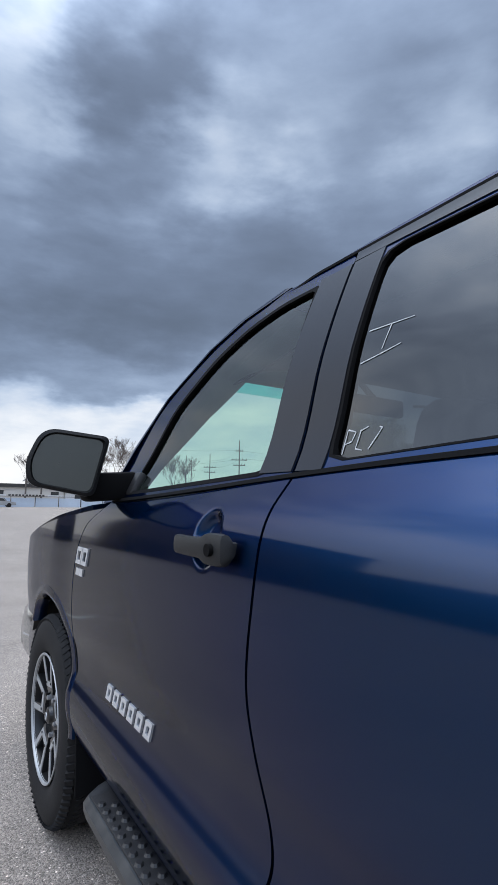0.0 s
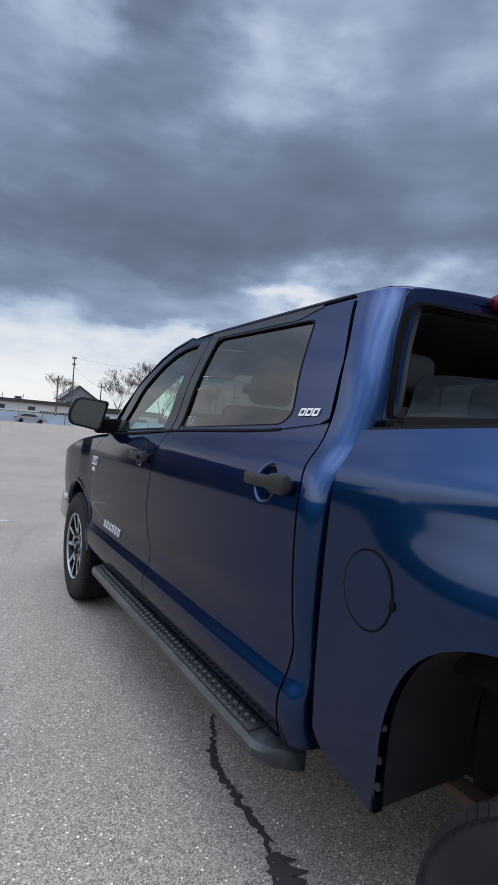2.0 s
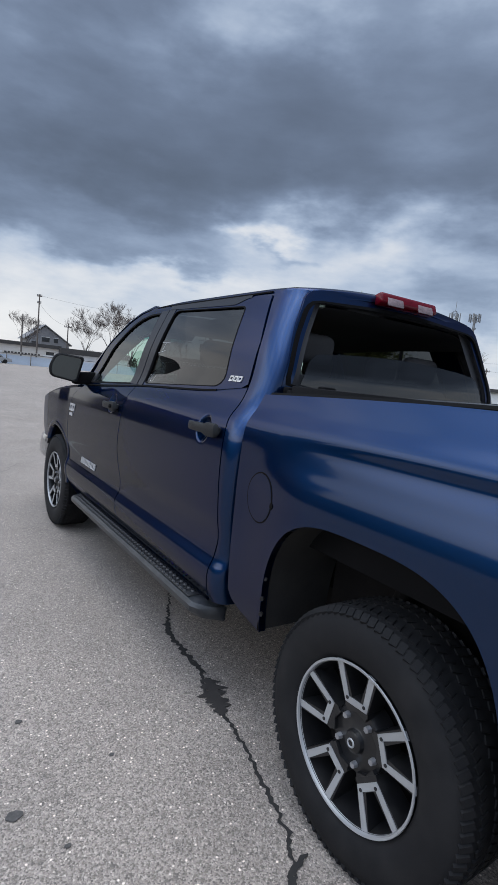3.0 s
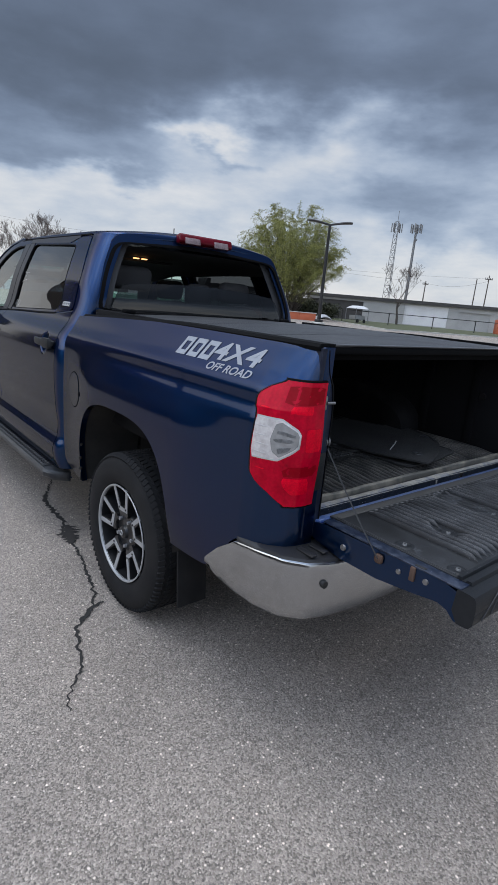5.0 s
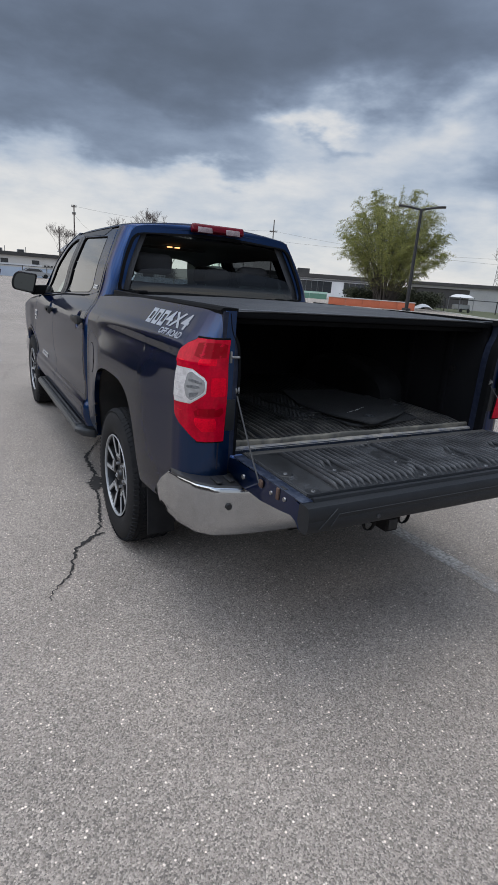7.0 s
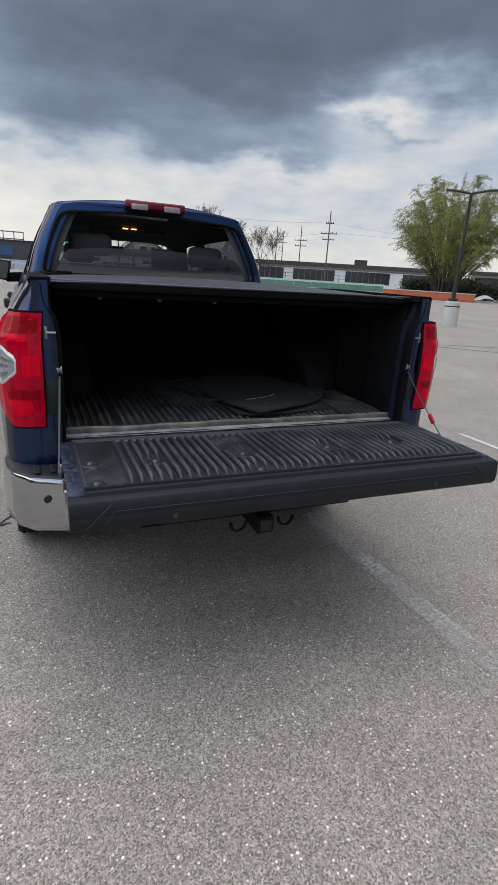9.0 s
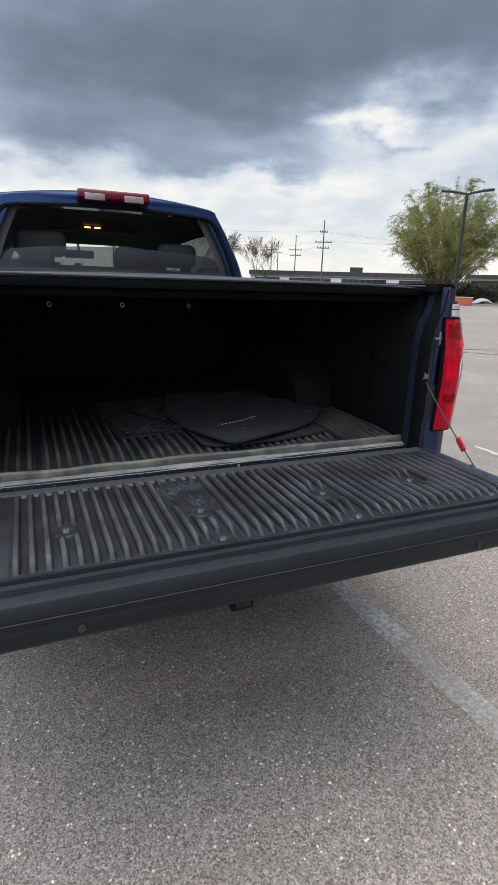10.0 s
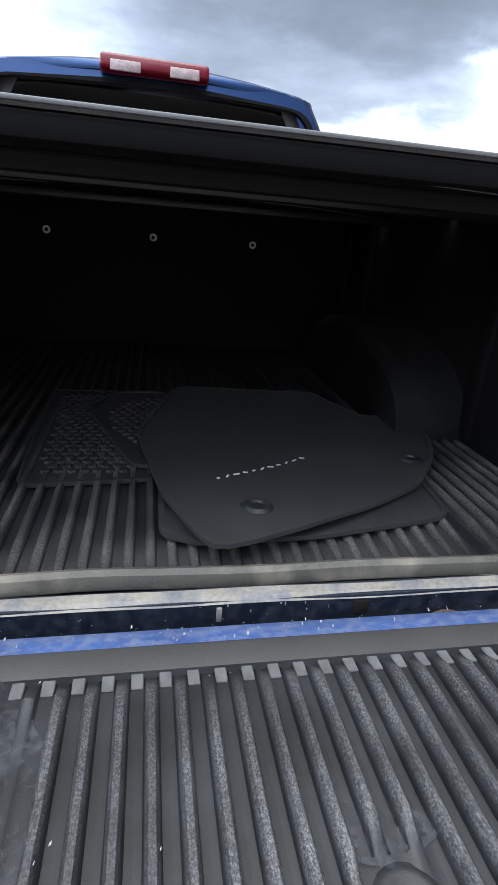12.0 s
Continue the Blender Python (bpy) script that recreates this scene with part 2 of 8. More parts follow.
RED_BRIGHT = material("bright_red_reflector", (0.62, 0.0015, 0.018), 0.10, 0.0, var=0.45, scale=18.0, fine=150.0, spec=0.09)
RED_DEEP = material("deep_red_lens", (0.23, 0.001, 0.007), 0.14, 0.0, var=0.2, scale=9.0, spec=0.09)
CLEAR_LENS = material("clear_lens", (0.62, 0.60, 0.60), 0.14, 0.35, var=0.35, scale=30.0, fine=90.0, coat=0.6)
LENS_GREY = material("grey_lamp_reflector", (0.36, 0.37, 0.38), 0.12, 0.6, var=0.25, scale=38.0, fine=70.0, coat=0.4)
SMOKE = material("smoke_grey_reflection", (0.13, 0.135, 0.14), 0.15, 0.2, var=0.5, scale=60.0, fine=150.0)
BRAKE_RED = material("dark_red_brake_lens", (0.115, 0.003, 0.010), 0.14, 0.0, var=0.3, scale=20.0, fine=60.0, spec=0.25)
FROST = material("frosted_cargo_lens", (0.22, 0.165, 0.17), 0.3, 0.0, var=0.5, scale=40.0, fine=120.0, spec=0.4)
SEAT = material("charcoal_seat_cloth", (0.046, 0.046, 0.048), 0.85, 0.0, var=0.15, scale=6.0, fine=500.0)
CABIN = material("dark_cabin_plastic", (0.030, 0.030, 0.033), 0.7, 0.0, var=0.15)
LINING = material("grey_roof_lining", (0.028, 0.028, 0.028), 0.9, 0.0, var=0.1)
CARPET = material("black_mat_carpet", (0.021, 0.0205, 0.0205), 0.95, 0.0, var=0.25, scale=10.0, fine=700.0, bump=0.5, bump_scale=1500.0, dust=((0.04, 0.04, 0.04), 0.3, 14.0))
MAT_RUBBER = material("black_mat_rubber", (0.020, 0.0197, 0.0197), 0.55, 0.0, var=0.2, fine=120.0, dust=((0.06, 0.058, 0.055), 0.4, 18.0))
SOFT_CHALK = material("thin_window_chalk", (0.36, 0.37, 0.38), 0.9, 0.0, var=0.4, scale=60.0, fine=300.0)
CHALK = material("white_window_chalk", (0.75, 0.76, 0.76), 0.9, 0.0, var=0.1)
RED_TAG = material("red_plastic_tag", (0.45, 0.02, 0.03), 0.4, 0.0, var=0.1)


def rib_material(name, z0, z1, top=(0.105, 0.106, 0.108), lo=0.46, shade_span=None):
    """Liner plastic whose rib tops are scuffed grey."""
    mt = LINER.copy()
    mt.name = name
    nt = mt.node_tree
    n, l = nt.nodes.new, nt.links.new
    b = nt.nodes["Principled BSDF"]
    src = b.inputs["Base Color"].links[0].from_socket
    tc = n("ShaderNodeTexCoord")
    sep = n("ShaderNodeSeparateXYZ")
    l(tc.outputs["Object"], sep.inputs[0])
    mr = n("ShaderNodeMapRange")
    mr.inputs["From Min"].default_value, mr.inputs["From Max"].default_value = z0, z1
    l(sep.outputs[2], mr.inputs["Value"])
    nz = n("ShaderNodeTexNoise")
    nz.inputs["Scale"].default_value, nz.inputs["Detail"].default_value, nz.inputs["Roughness"].default_value = 420.0, 8.0, 0.78
    mp = n("ShaderNodeMapping")
    mp.inputs["Scale"].default_value = (1.3, 0.9, 1.0)
    l(tc.outputs["Object"], mp.inputs[0])
    l(mp.outputs[0], nz.inputs["Vector"])
    m2 = n("ShaderNodeMapRange")
    m2.inputs["From Min"].default_value, m2.inputs["From Max"].default_value = lo, lo + 0.24
    l(nz.outputs[0], m2.inputs["Value"])
    # broad patches that have been rubbed more than others
    nb = n("ShaderNodeTexNoise")
    nb.inputs["Scale"].default_value, nb.inputs["Detail"].default_value = 7.0, 4.0
    l(tc.outputs["Object"], nb.inputs["Vector"])
    m4 = n("ShaderNodeMapRange")
    m4.inputs["From Min"].default_value, m4.inputs["From Max"].default_value = 0.36, 0.66
    m4.inputs["To Min"].default_value, m4.inputs["To Max"].default_value = 0.22, 1.15
    l(nb.outputs[0], m4.inputs["Value"])
    pt = n("ShaderNodeMath")
    pt.operation = "MULTIPLY"
    l(m2.outputs[0], pt.inputs[0])
    l(m4.outputs[0], pt.inputs[1])
    mu = n("ShaderNodeMath")
    mu.operation = "MULTIPLY"
    l(mr.outputs[0], mu.inputs[0])
    l(pt.outputs[0], mu.inputs[1])
    worn = mu.outputs[0]
    if shade_span:
        # shade deep in the bed, put into the colour: the scuffs thin out towards the cab
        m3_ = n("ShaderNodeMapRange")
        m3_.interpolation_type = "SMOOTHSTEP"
        m3_.inputs["From Min"].default_value, m3_.inputs["From Max"].default_value = shade_span
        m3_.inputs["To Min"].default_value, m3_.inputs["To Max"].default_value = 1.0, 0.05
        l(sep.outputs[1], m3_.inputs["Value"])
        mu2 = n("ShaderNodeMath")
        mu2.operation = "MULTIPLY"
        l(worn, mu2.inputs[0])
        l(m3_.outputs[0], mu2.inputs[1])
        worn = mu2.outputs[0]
    mx = n("ShaderNodeMix")
    mx.data_type = "RGBA"
    l(worn, mx.inputs["Factor"])
    l(src, mx.inputs["A"])
    mx.inputs["B"].default_value = (*top, 1)
    l(mx.outputs["Result"], b.inputs["Base Color"])
    return mt


RIB_GATE = rib_material("scuffed_tailgate_ribs", 0.8775, 0.8870, (0.165, 0.167, 0.174), 0.44)
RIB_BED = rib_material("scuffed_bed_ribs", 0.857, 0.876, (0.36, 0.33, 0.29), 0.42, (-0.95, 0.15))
BLACK_RUBBER = material("matt_black_rubber", (0.0045, 0.0045, 0.005), 0.8, 0.0, var=0.15, spec=0.08)
GLASS_FRONT = glass_material("green_tinted_glass", (0.62, 0.83, 0.73))
GLASS_REAR = glass_material("privacy_glass", (0.07, 0.077, 0.082), front=0.068)
GLASS_BACK = glass_material("tinted_back_glass", (0.17, 0.178, 0.18), front=0.07)
CABIN_GREY = material("light_grey_cabin_plastic", (0.24, 0.25, 0.24), 0.7, 0.0, var=0.1)
GLASS_BAND = glass_material("teal_shade_band", (0.22, 0.74, 0.70), front=0.01)
GLASS_SCREEN = glass_material("windscreen_glass", (0.74, 0.84, 0.80))
MIRROR_SHELL = material("black_mirror_shell", (0.006, 0.006, 0.0065), 0.5, 0.0, spec=0.25, var=0.2, scale=20.0, fine=200.0)
MIRROR = material("mirror_glass", (0.10, 0.107, 0.105), 0.30, 1.0, var=0.02)

def worn_layer(name, color, fine, coarse, lo, hi):
    """A thin layer worn through in patches to what lies under it."""
    mt = bpy.data.materials.new(name)
    mt.use_nodes = True
    nt = mt.node_tree
    n, l = nt.nodes.new, nt.links.new
    b = nt.nodes["Principled BSDF"]
    out = nt.nodes["Material Output"]
    tc = n("ShaderNodeTexCoord")
    a = n("ShaderNodeTexNoise")
    a.inputs["Scale"].default_value, a.inputs["Detail"].default_value = fine, 5.0
    l(tc.outputs["Object"], a.inputs["Vector"])
    c = n("ShaderNodeTexNoise")
    c.inputs["Scale"].default_value, c.inputs["Detail"].default_value = coarse, 3.0
    l(tc.outputs["Object"], c.inputs["Vector"])
    s_ = n("ShaderNodeMath")
    s_.operation = "ADD"
    l(a.outputs[0], s_.inputs[0])
    l(c.outputs[0], s_.inputs[1])
    mr = n("ShaderNodeMapRange")
    mr.inputs["From Min"].default_value, mr.inputs["From Max"].default_value = lo, hi
    l(s_.outputs[0], mr.inputs["Value"])
    tr, mix = n("ShaderNodeBsdfTransparent"), n("ShaderNodeMixShader")
    l(mr.outputs[0], mix.inputs[0])
    l(tr.outputs[0], mix.inputs[1])
    l(b.outputs[0], mix.inputs[2])
    l(mix.outputs[0], out.inputs[0])
    b.inputs["Base Color"].default_value = (*color, 1)
    b.inputs["Roughness"].default_value = 0.8
    return mt


# ---- mesh helpers ----


def finish(name, me, mat, parent=None, label="", smooth=35.0):
    for p in me.polygons:
        p.use_smooth = smooth > 0
    if smooth > 0:
        me.set_sharp_from_angle(angle=radians(smooth))
    me.materials.append(mat)
    ob = new(name, me)
    ob.parent = parent
    if label:
        ob["label"] = label
    return ob


def part(name, bm, mat, parent=None, label="", smooth=35.0):
    me = bpy.data.meshes.new(name)
    bm.to_mesh(me)
    bm.free()
    return finish(name, me, mat, parent, label, smooth)


def raw(name, verts, faces, mat, parent=None, label="", smooth=35.0):
    me = bpy.data.meshes.new(name)
    me.from_pydata([tuple(v) for v in verts], [], faces)
    me.update()
    return finish(name, me, mat, parent, label, smooth)


def thing(name, label, category, at=(0, 0, 0), group="", kind=""):
    ob = new(name)
    ob.empty_display_size = 0.2
    ob.location = at
    return tagged(ob, label, category, group, kind)


def lerp(a, b, t):
    return a + (b - a) * t


def table(pairs):
    """A smooth function through (key, value) pairs."""
    xs = [p[0] for p in sorted(pairs)]
    ys = [p[1] for p in sorted(pairs)]

    # slopes that keep each stretch monotone, so that the curve has no kinks
    n = len(xs)
    h = [xs[i + 1] - xs[i] for i in range(n - 1)]
    dl = [(ys[i + 1] - ys[i]) / h[i] for i in range(n - 1)]
    m = [dl[0]] + [0.0 if dl[i - 1] * dl[i] <= 0 else (h[i - 1] + h[i]) * 3 / ((2 * h[i] + h[i - 1]) / dl[i - 1] + (h[i] + 2 * h[i - 1]) / dl[i]) for i in range(1, n - 1)] + [dl[-1]]

    def f(x):
        if x <= xs[0]:
            return ys[0]
        if x >= xs[-1]:
            return ys[-1]
        i = max(k for k in range(n - 1) if xs[k] <= x)
        t = (x - xs[i]) / h[i]
        a, b = t * t * (3 - 2 * t), t * (1 - t)
        return ys[i] * (1 - a) + ys[i + 1] * a + h[i] * b * ((1 - t) * m[i] - t * m[i + 1])

    def g(x, w=0.02):
        return 0.25 * f(x - w) + 0.5 * f(x) + 0.25 * f(x + w)
    return g


def add_box(bm, c, s, bevel=0.0, rot=None, seg=2):
    r = bmesh.ops.create_cube(bm, size=1.0)
    m = Matrix.LocRotScale(c, rot or Euler((0, 0, 0)), s)
    bmesh.ops.transform(bm, matrix=m, verts=r["verts"])
    if bevel:
        ed = list({e for v in r["verts"] for e in v.link_edges})
        bmesh.ops.bevel(bm, geom=ed, offset=bevel, segments=seg, profile=0.5, affect="EDGES")
    return bm


def box(c, s, bevel=0.0, rot=None, seg=2):
    return add_box(bmesh.new(), c, s, bevel, rot, seg)


def add_cyl(bm, a, b, r, r2=None, n=16, caps=True):
    a, b = Vector(a), Vector(b)
    d = b - a
    q = d.to_track_quat("Z", "Y").to_matrix().to_4x4()
    bmesh.ops.create_cone(bm, cap_ends=caps, segments=n, radius1=r, radius2=r if r2 is None else r2, depth=d.length, matrix=Matrix.Translation((a + b) / 2) @ q)
    return bm


def cyl(a, b, r, r2=None, n=16):
    return add_cyl(bmesh.new(), a, b, r, r2, n)


def sweep(path, section, closed=True, caps=True):
    """Sections (lists of points) along a path: verts and faces. section(i) gives the ring at step i."""
    rings = [section(i) for i in range(len(path))]
    k = len(rings[0])
    verts = [p for r in rings for p in r]
    faces = []
    for i in range(len(rings) - 1):
        for j in range(k if closed else k - 1):
            a, b = i * k + j, i * k + (j + 1) % k
            faces.append((a, b, b + k, a + k))
    if caps and closed:
        faces.append(tuple(reversed(range(k))))
        faces.append(tuple(range((len(rings) - 1) * k, len(rings) * k)))
    return verts, faces


def lathe(profile, n=48, axis="x"):
    """Profile of (offset along axis, radius) turned round the axis."""
    verts, faces = [], []
    for i in range(n):
        a = 2 * math.pi * i / n
        for o, r in profile:
            verts.append((o, r * math.cos(a), r * math.sin(a)))
    k = len(profile)
    for i in range(n):
        for j in range(k - 1):
            a, b = i * k + j, ((i + 1) % n) * k + j
            faces.append((a, a + 1, b + 1, b))
    return verts, faces


def grid(fn, nu, nv, s=-1, flange=0.0, flange_dir=None):
    """A sheet fn(u, v) -> (half width, y, z), on side s, its rim turned inwards by flange."""
    bm = bmesh.new()
    vs = [[bm.verts.new((s * w, y, z)) for w, y, z in (fn(i / nu, j / nv) for j in range(nv + 1))] for i in range(nu + 1)]
    for i in range(nu):
        for j in range(nv):
            q = (vs[i][j], vs[i + 1][j], vs[i + 1][j + 1], vs[i][j + 1])
            try:
                bm.faces.new(q)
            except ValueError:
                pass
    bmesh.ops.remove_doubles(bm, verts=bm.verts, dist=0.0005)
    bmesh.ops.recalc_face_normals(bm, faces=bm.faces)
    c = sum((f.normal.x * s * f.calc_area() for f in bm.faces))
    if c < 0 and abs(c) > 1e-6:
        bmesh.ops.reverse_faces(bm, faces=bm.faces)
    if flange:
        ed = [e for e in bm.edges if e.is_boundary]
        r = bmesh.ops.extrude_edge_only(bm, edges=ed)
        d = Vector(flange_dir) if flange_dir else Vector((-s * flange, 0, 0))
        bmesh.ops.translate(bm, verts=[g for g in r["geom"] if isinstance(g, bmesh.types.BMVert)], vec=d)
    return bm


def outline(poly, r, n=6):
    """A polygon with its corners rounded by r (one value or one for each corner)."""
    out = []
    k = len(poly)
    rr = r if isinstance(r, (list, tuple)) else [r] * k
    for i in range(k):
        p, a, b = Vector(poly[i]), Vector(poly[i - 1]), Vector(poly[(i + 1) % k])
        da, db = (a - p), (b - p)
        t = min(rr[i], da.length * 0.45, db.length * 0.45)
        p0, p1 = p + da.normalized() * t, p + db.normalized() * t
        for j in range(n + 1):
            u = j / n
            out.append((1 - u) ** 2 * p0 + 2 * u * (1 - u) * p + u ** 2 * p1)
    return out


def star(poly, c, n):
    """The polygon met by n rays from c."""
    res = []
    for i in range(n):
        a = 2 * math.pi * i / n
        d = Vector((math.cos(a), math.sin(a)))
        best = None
        for j in range(len(poly)):
            p, q = poly[j] - c, poly[(j + 1) % len(poly)] - c
            e = q - p
            den = d.x * e.y - d.y * e.x
            if abs(den) < 1e-12:
                continue
            t = (p.x * e.y - p.y * e.x) / den
            u = (p.x * d.y - p.y * d.x) / den
            if t > 0 and -1e-6 <= u <= 1 + 1e-6 and (best is None or t > best):
                best = t
        res.append(c + d * best)
    return res


def ring(outer, inner, place, n=120, steps=3, s=-1, flange=0.0, flange_vec=None):
    """A plate between two outlines; place(p) -> point for side +1."""
    c = sum(inner, Vector((0, 0))) / len(inner)
    o, i2 = star(outer, c, n), star(inner, c, n)
    bm = bmesh.new()
    rows = []
    for k in range(steps + 1):
        row = []
        for a, b in zip(i2, o):
            x, y, z = place(a.lerp(b, k / steps))
            row.append(bm.verts.new((s * x, y, z)))
        rows.append(row)
    for k in range(steps):
        for j in range(n):
            bm.faces.new((rows[k][j], rows[k][(j + 1) % n], rows[k + 1][(j + 1) % n], rows[k + 1][j]))
    bmesh.ops.recalc_face_normals(bm, faces=bm.faces)
    ref = Vector(flange_vec) if flange_vec else Vector((-s, 0, 0))
    if sum(f.normal.dot(ref) * f.calc_area() for f in bm.faces) > 0:
        bmesh.ops.reverse_faces(bm, faces=bm.faces)
    if flange:
        r = bmesh.ops.extrude_edge_only(bm, edges=[e for e in bm.edges if e.is_boundary])
        bmesh.ops.translate(bm, verts=[g for g in r["geom"] if isinstance(g, bmesh.types.BMVert)], vec=ref.normalized() * flange)
    return bm


def sheet(poly, place, s=-1, n=96, steps=6, thick=0.004, vec=None):
    """A filled outline with a small thickness."""
    c = sum(poly, Vector((0, 0))) / len(poly)
    o = star(poly, c, n)
    bm = bmesh.new()
    x, y, z = place(c)
    mid = bm.verts.new((s * x, y, z))
    prev = None
    for k in range(1, steps + 1):
        row = []
        for a in o:
            x, y, z = place(c.lerp(a, k / steps))
            row.append(bm.verts.new((s * x, y, z)))
        for j in range(n):
            if prev is None:
                bm.faces.new((mid, row[j], row[(j + 1) % n]))
            else:
                bm.faces.new((prev[j], row[j], row[(j + 1) % n], prev[(j + 1) % n]))
        prev = row
    bmesh.ops.recalc_face_normals(bm, faces=bm.faces)
    ref = Vector(vec) if vec else Vector((-s, 0, 0))
    if sum(f.normal.dot(ref) * f.calc_area() for f in bm.faces) > 0:
        bmesh.ops.reverse_faces(bm, faces=bm.faces)
    if thick:
        r = bmesh.ops.extrude_edge_only(bm, edges=[e for e in bm.edges if e.is_boundary])
        bmesh.ops.translate(bm, verts=[g for g in r["geom"] if isinstance(g, bmesh.types.BMVert)], vec=ref.normalized() * thick)
    return bm


def V2(*pts):
    return [Vector(p) for p in pts]


def smoothstep(a, b, x):
    t = min(1.0, max(0.0, (x - a) / (b - a)))
    return t * t * (3 - 2 * t)

# ---- the pickup truck ----
truck = thing("pickup_truck", "dark blue crew-cab pickup truck, tailgate lowered, parked on asphalt", "pickup truck")

# half width of the body by height: doors and cab, then the load bed
cab_w = table([(0.36, 0.90), (0.42, 0.945), (0.50, 0.988), (0.57, 1.000), (0.612, 0.998), (0.640, 0.984), (0.67, 0.972), (0.74, 0.971), (0.85, 0.983), (1.00, 0.988), (1.12, 0.984), (1.21, 0.972), (1.27, 0.948), (1.31, 0.915), (1.35, 0.885), (1.60, 0.800), (1.80, 0.712), (1.87, 0.675)])
bed_w = table([(0.40, 0.93), (0.47, 0.955), (0.60, 0.975), (0.80, 0.982), (1.00, 0.982), (1.15, 0.978), (1.24, 0.972), (1.29, 0.955), (1.32, 0.930), (1.38, 0.895), (1.42, 0.872), (1.45, 0.855)])
flare_w = table([(0.40, 0.0), (0.60, 0.018), (0.90, 0.030), (1.04, 0.030), (1.10, 0.022), (1.20, 0.0), (1.50, 0.0)])


def bed_half(y, z):
    f = smoothstep(0.72, 0.30, y) * smoothstep(-0.95, -0.45, y)
    hollow = 0.014 * math.exp(-((z - 1.235) / 0.035) ** 2) * smoothstep(0.75, -0.2, y)
    return bed_w(z) + flare_w(z) * f - hollow


line_rear = table([(1.87, 1.075), (1.85, 1.068), (1.62, 0.98), (1.42, 0.945), (1.30, 0.945), (1.22, 0.920), (1.06, 0.905), (0.90, 0.893), (0.76, 0.885), (0.65, 0.905), (0.53, 0.905), (0.4, 0.905)])
line_mid = table([(1.90, 2.20), (1.60, 2.18), (1.33, 2.165), (1.17, 2.165), (0.96, 2.18), (0.80, 2.14), (0.70, 2.115), (0.62, 2.13), (0.47, 2.04), (0.4, 2.02)])
line_front = table([(1.40, 3.04), (1.28, 3.10), (1.19, 3.28), (1.05, 3.36), (0.90, 3.38), (0.70, 3.365), (0.58, 3.33), (0.48, 3.22), (0.42, 3.10)])
belt = table([(0.80, 1.425), (0.96, 1.405), (1.25, 1.375), (2.00, 1.343), (2.9, 1.288), (3.2, 1.275)])
GAP = 0.004


def dent(y, z, cy, cz, ry, rz, d):
    q = ((y - cy) / ry) ** 2 + ((z - cz) / rz) ** 2
    return d * smoothstep(0.0, 0.85, 1 - q) if q < 1 else 0.0


def door_lower(y_back, y_fore, z_low, handle):
    def fn(u, v):
        yn = lerp(y_back(1.0), y_fore(1.0), u)
        z = lerp(z_low(yn), belt(yn), v)
        y = lerp(y_back(z) + GAP, y_fore(z) - GAP, u)
        return cab_w(z) - dent(y, z, handle, 1.203, 0.060, 0.066, 0.024), y, z
    return fn


def pull_handle(parent, s, y0, y1, z):
    """A strap handle that stands off the door on two feet."""
    L = y1 - y0
    n = 24
    path = range(n + 1)

    def sec(i):
        u = i / n
        y = y0 + L * u
        bow = 0.026 + 0.010 * math.sin(math.pi * u)
        end = min(1.0, (min(u, 1 - u) + 0.012) / 0.06) ** 0.5
        fat = (0.021 + 0.011 * smoothstep(0.60, 0.74, 1 - u)) * end
        x = cab_w(z) + bow * (0.35 + 0.65 * min(1, end))
        pts = []
        for k in range(12):
            a = 2 * math.pi * k / 12
            cx, cz = math.cos(a), math.sin(a)
            pts.append((s * (x + 0.013 * end * math.copysign(abs(cx) ** 0.6, cx)), y, z + fat * math.copysign(abs(cz) ** 0.6, cz)))
        return pts
    v, f = sweep(path, sec)
    bm = bmesh.new()
    vv = [bm.verts.new(p) for p in v]
    for q in f:
        bm.faces.new([vv[i] for i in q])
    for yy in (y0 + 0.035, y1 - 0.035):
        add_box(bm, (s * (cab_w(z) + 0.005), yy, z), (0.055, 0.045, 0.030), 0.008)
    bmesh.ops.recalc_face_normals(bm, faces=bm.faces)
    h = part("door_handle", bm, HANDLE, parent, "charcoal plastic pull handle")
    return h


def place_side(p):
    return (cab_w(p.y), p.x, p.y)


def side_off(d):
    return lambda p: (cab_w(p.y) + d, p.x, p.y)


def slanted_bars(parent, name, mat, s, y0, y1, z0, z1, count, depth, half, label, lean=0.25, gap=0.25, stroke=0.010):
    """A row of hollow slanted plates in place of brand letters."""
    w = (y1 - y0) / count
    d = 1 if y1 > y0 else -1
    for i in range(count):
        bm = bmesh.new()
        ya, yb = y0 + w * (i + gap * 0.5), y0 + w * (i + 1 - gap * 0.5)
        k = lean * (z1 - z0) * d

        def quad(inset):
            e = inset * d
            zs = (z0 + inset, z1 - inset)
            return [(y + k * (z - z0) / (z1 - z0), z) for y, z in ((ya + e, zs[0]), (yb - e, zs[0]), (yb - e, zs[1]), (ya + e, zs[1]))]
        rows = [[bm.verts.new((s * (half(y, z) + off), y, z)) for y, z in quad(ins)] for ins, off in ((0.0, 0.0), (0.0, depth), (stroke, depth), (stroke, 0.0))]
        for a, b in zip(rows, rows[1:]):
            for j in range(4):
                bm.faces.new((a[j], a[(j + 1) % 4], b[(j + 1) % 4], b[j]))
        bmesh.ops.recalc_face_normals(bm, faces=bm.faces)
        part(name, bm, mat, parent, label, smooth=0)


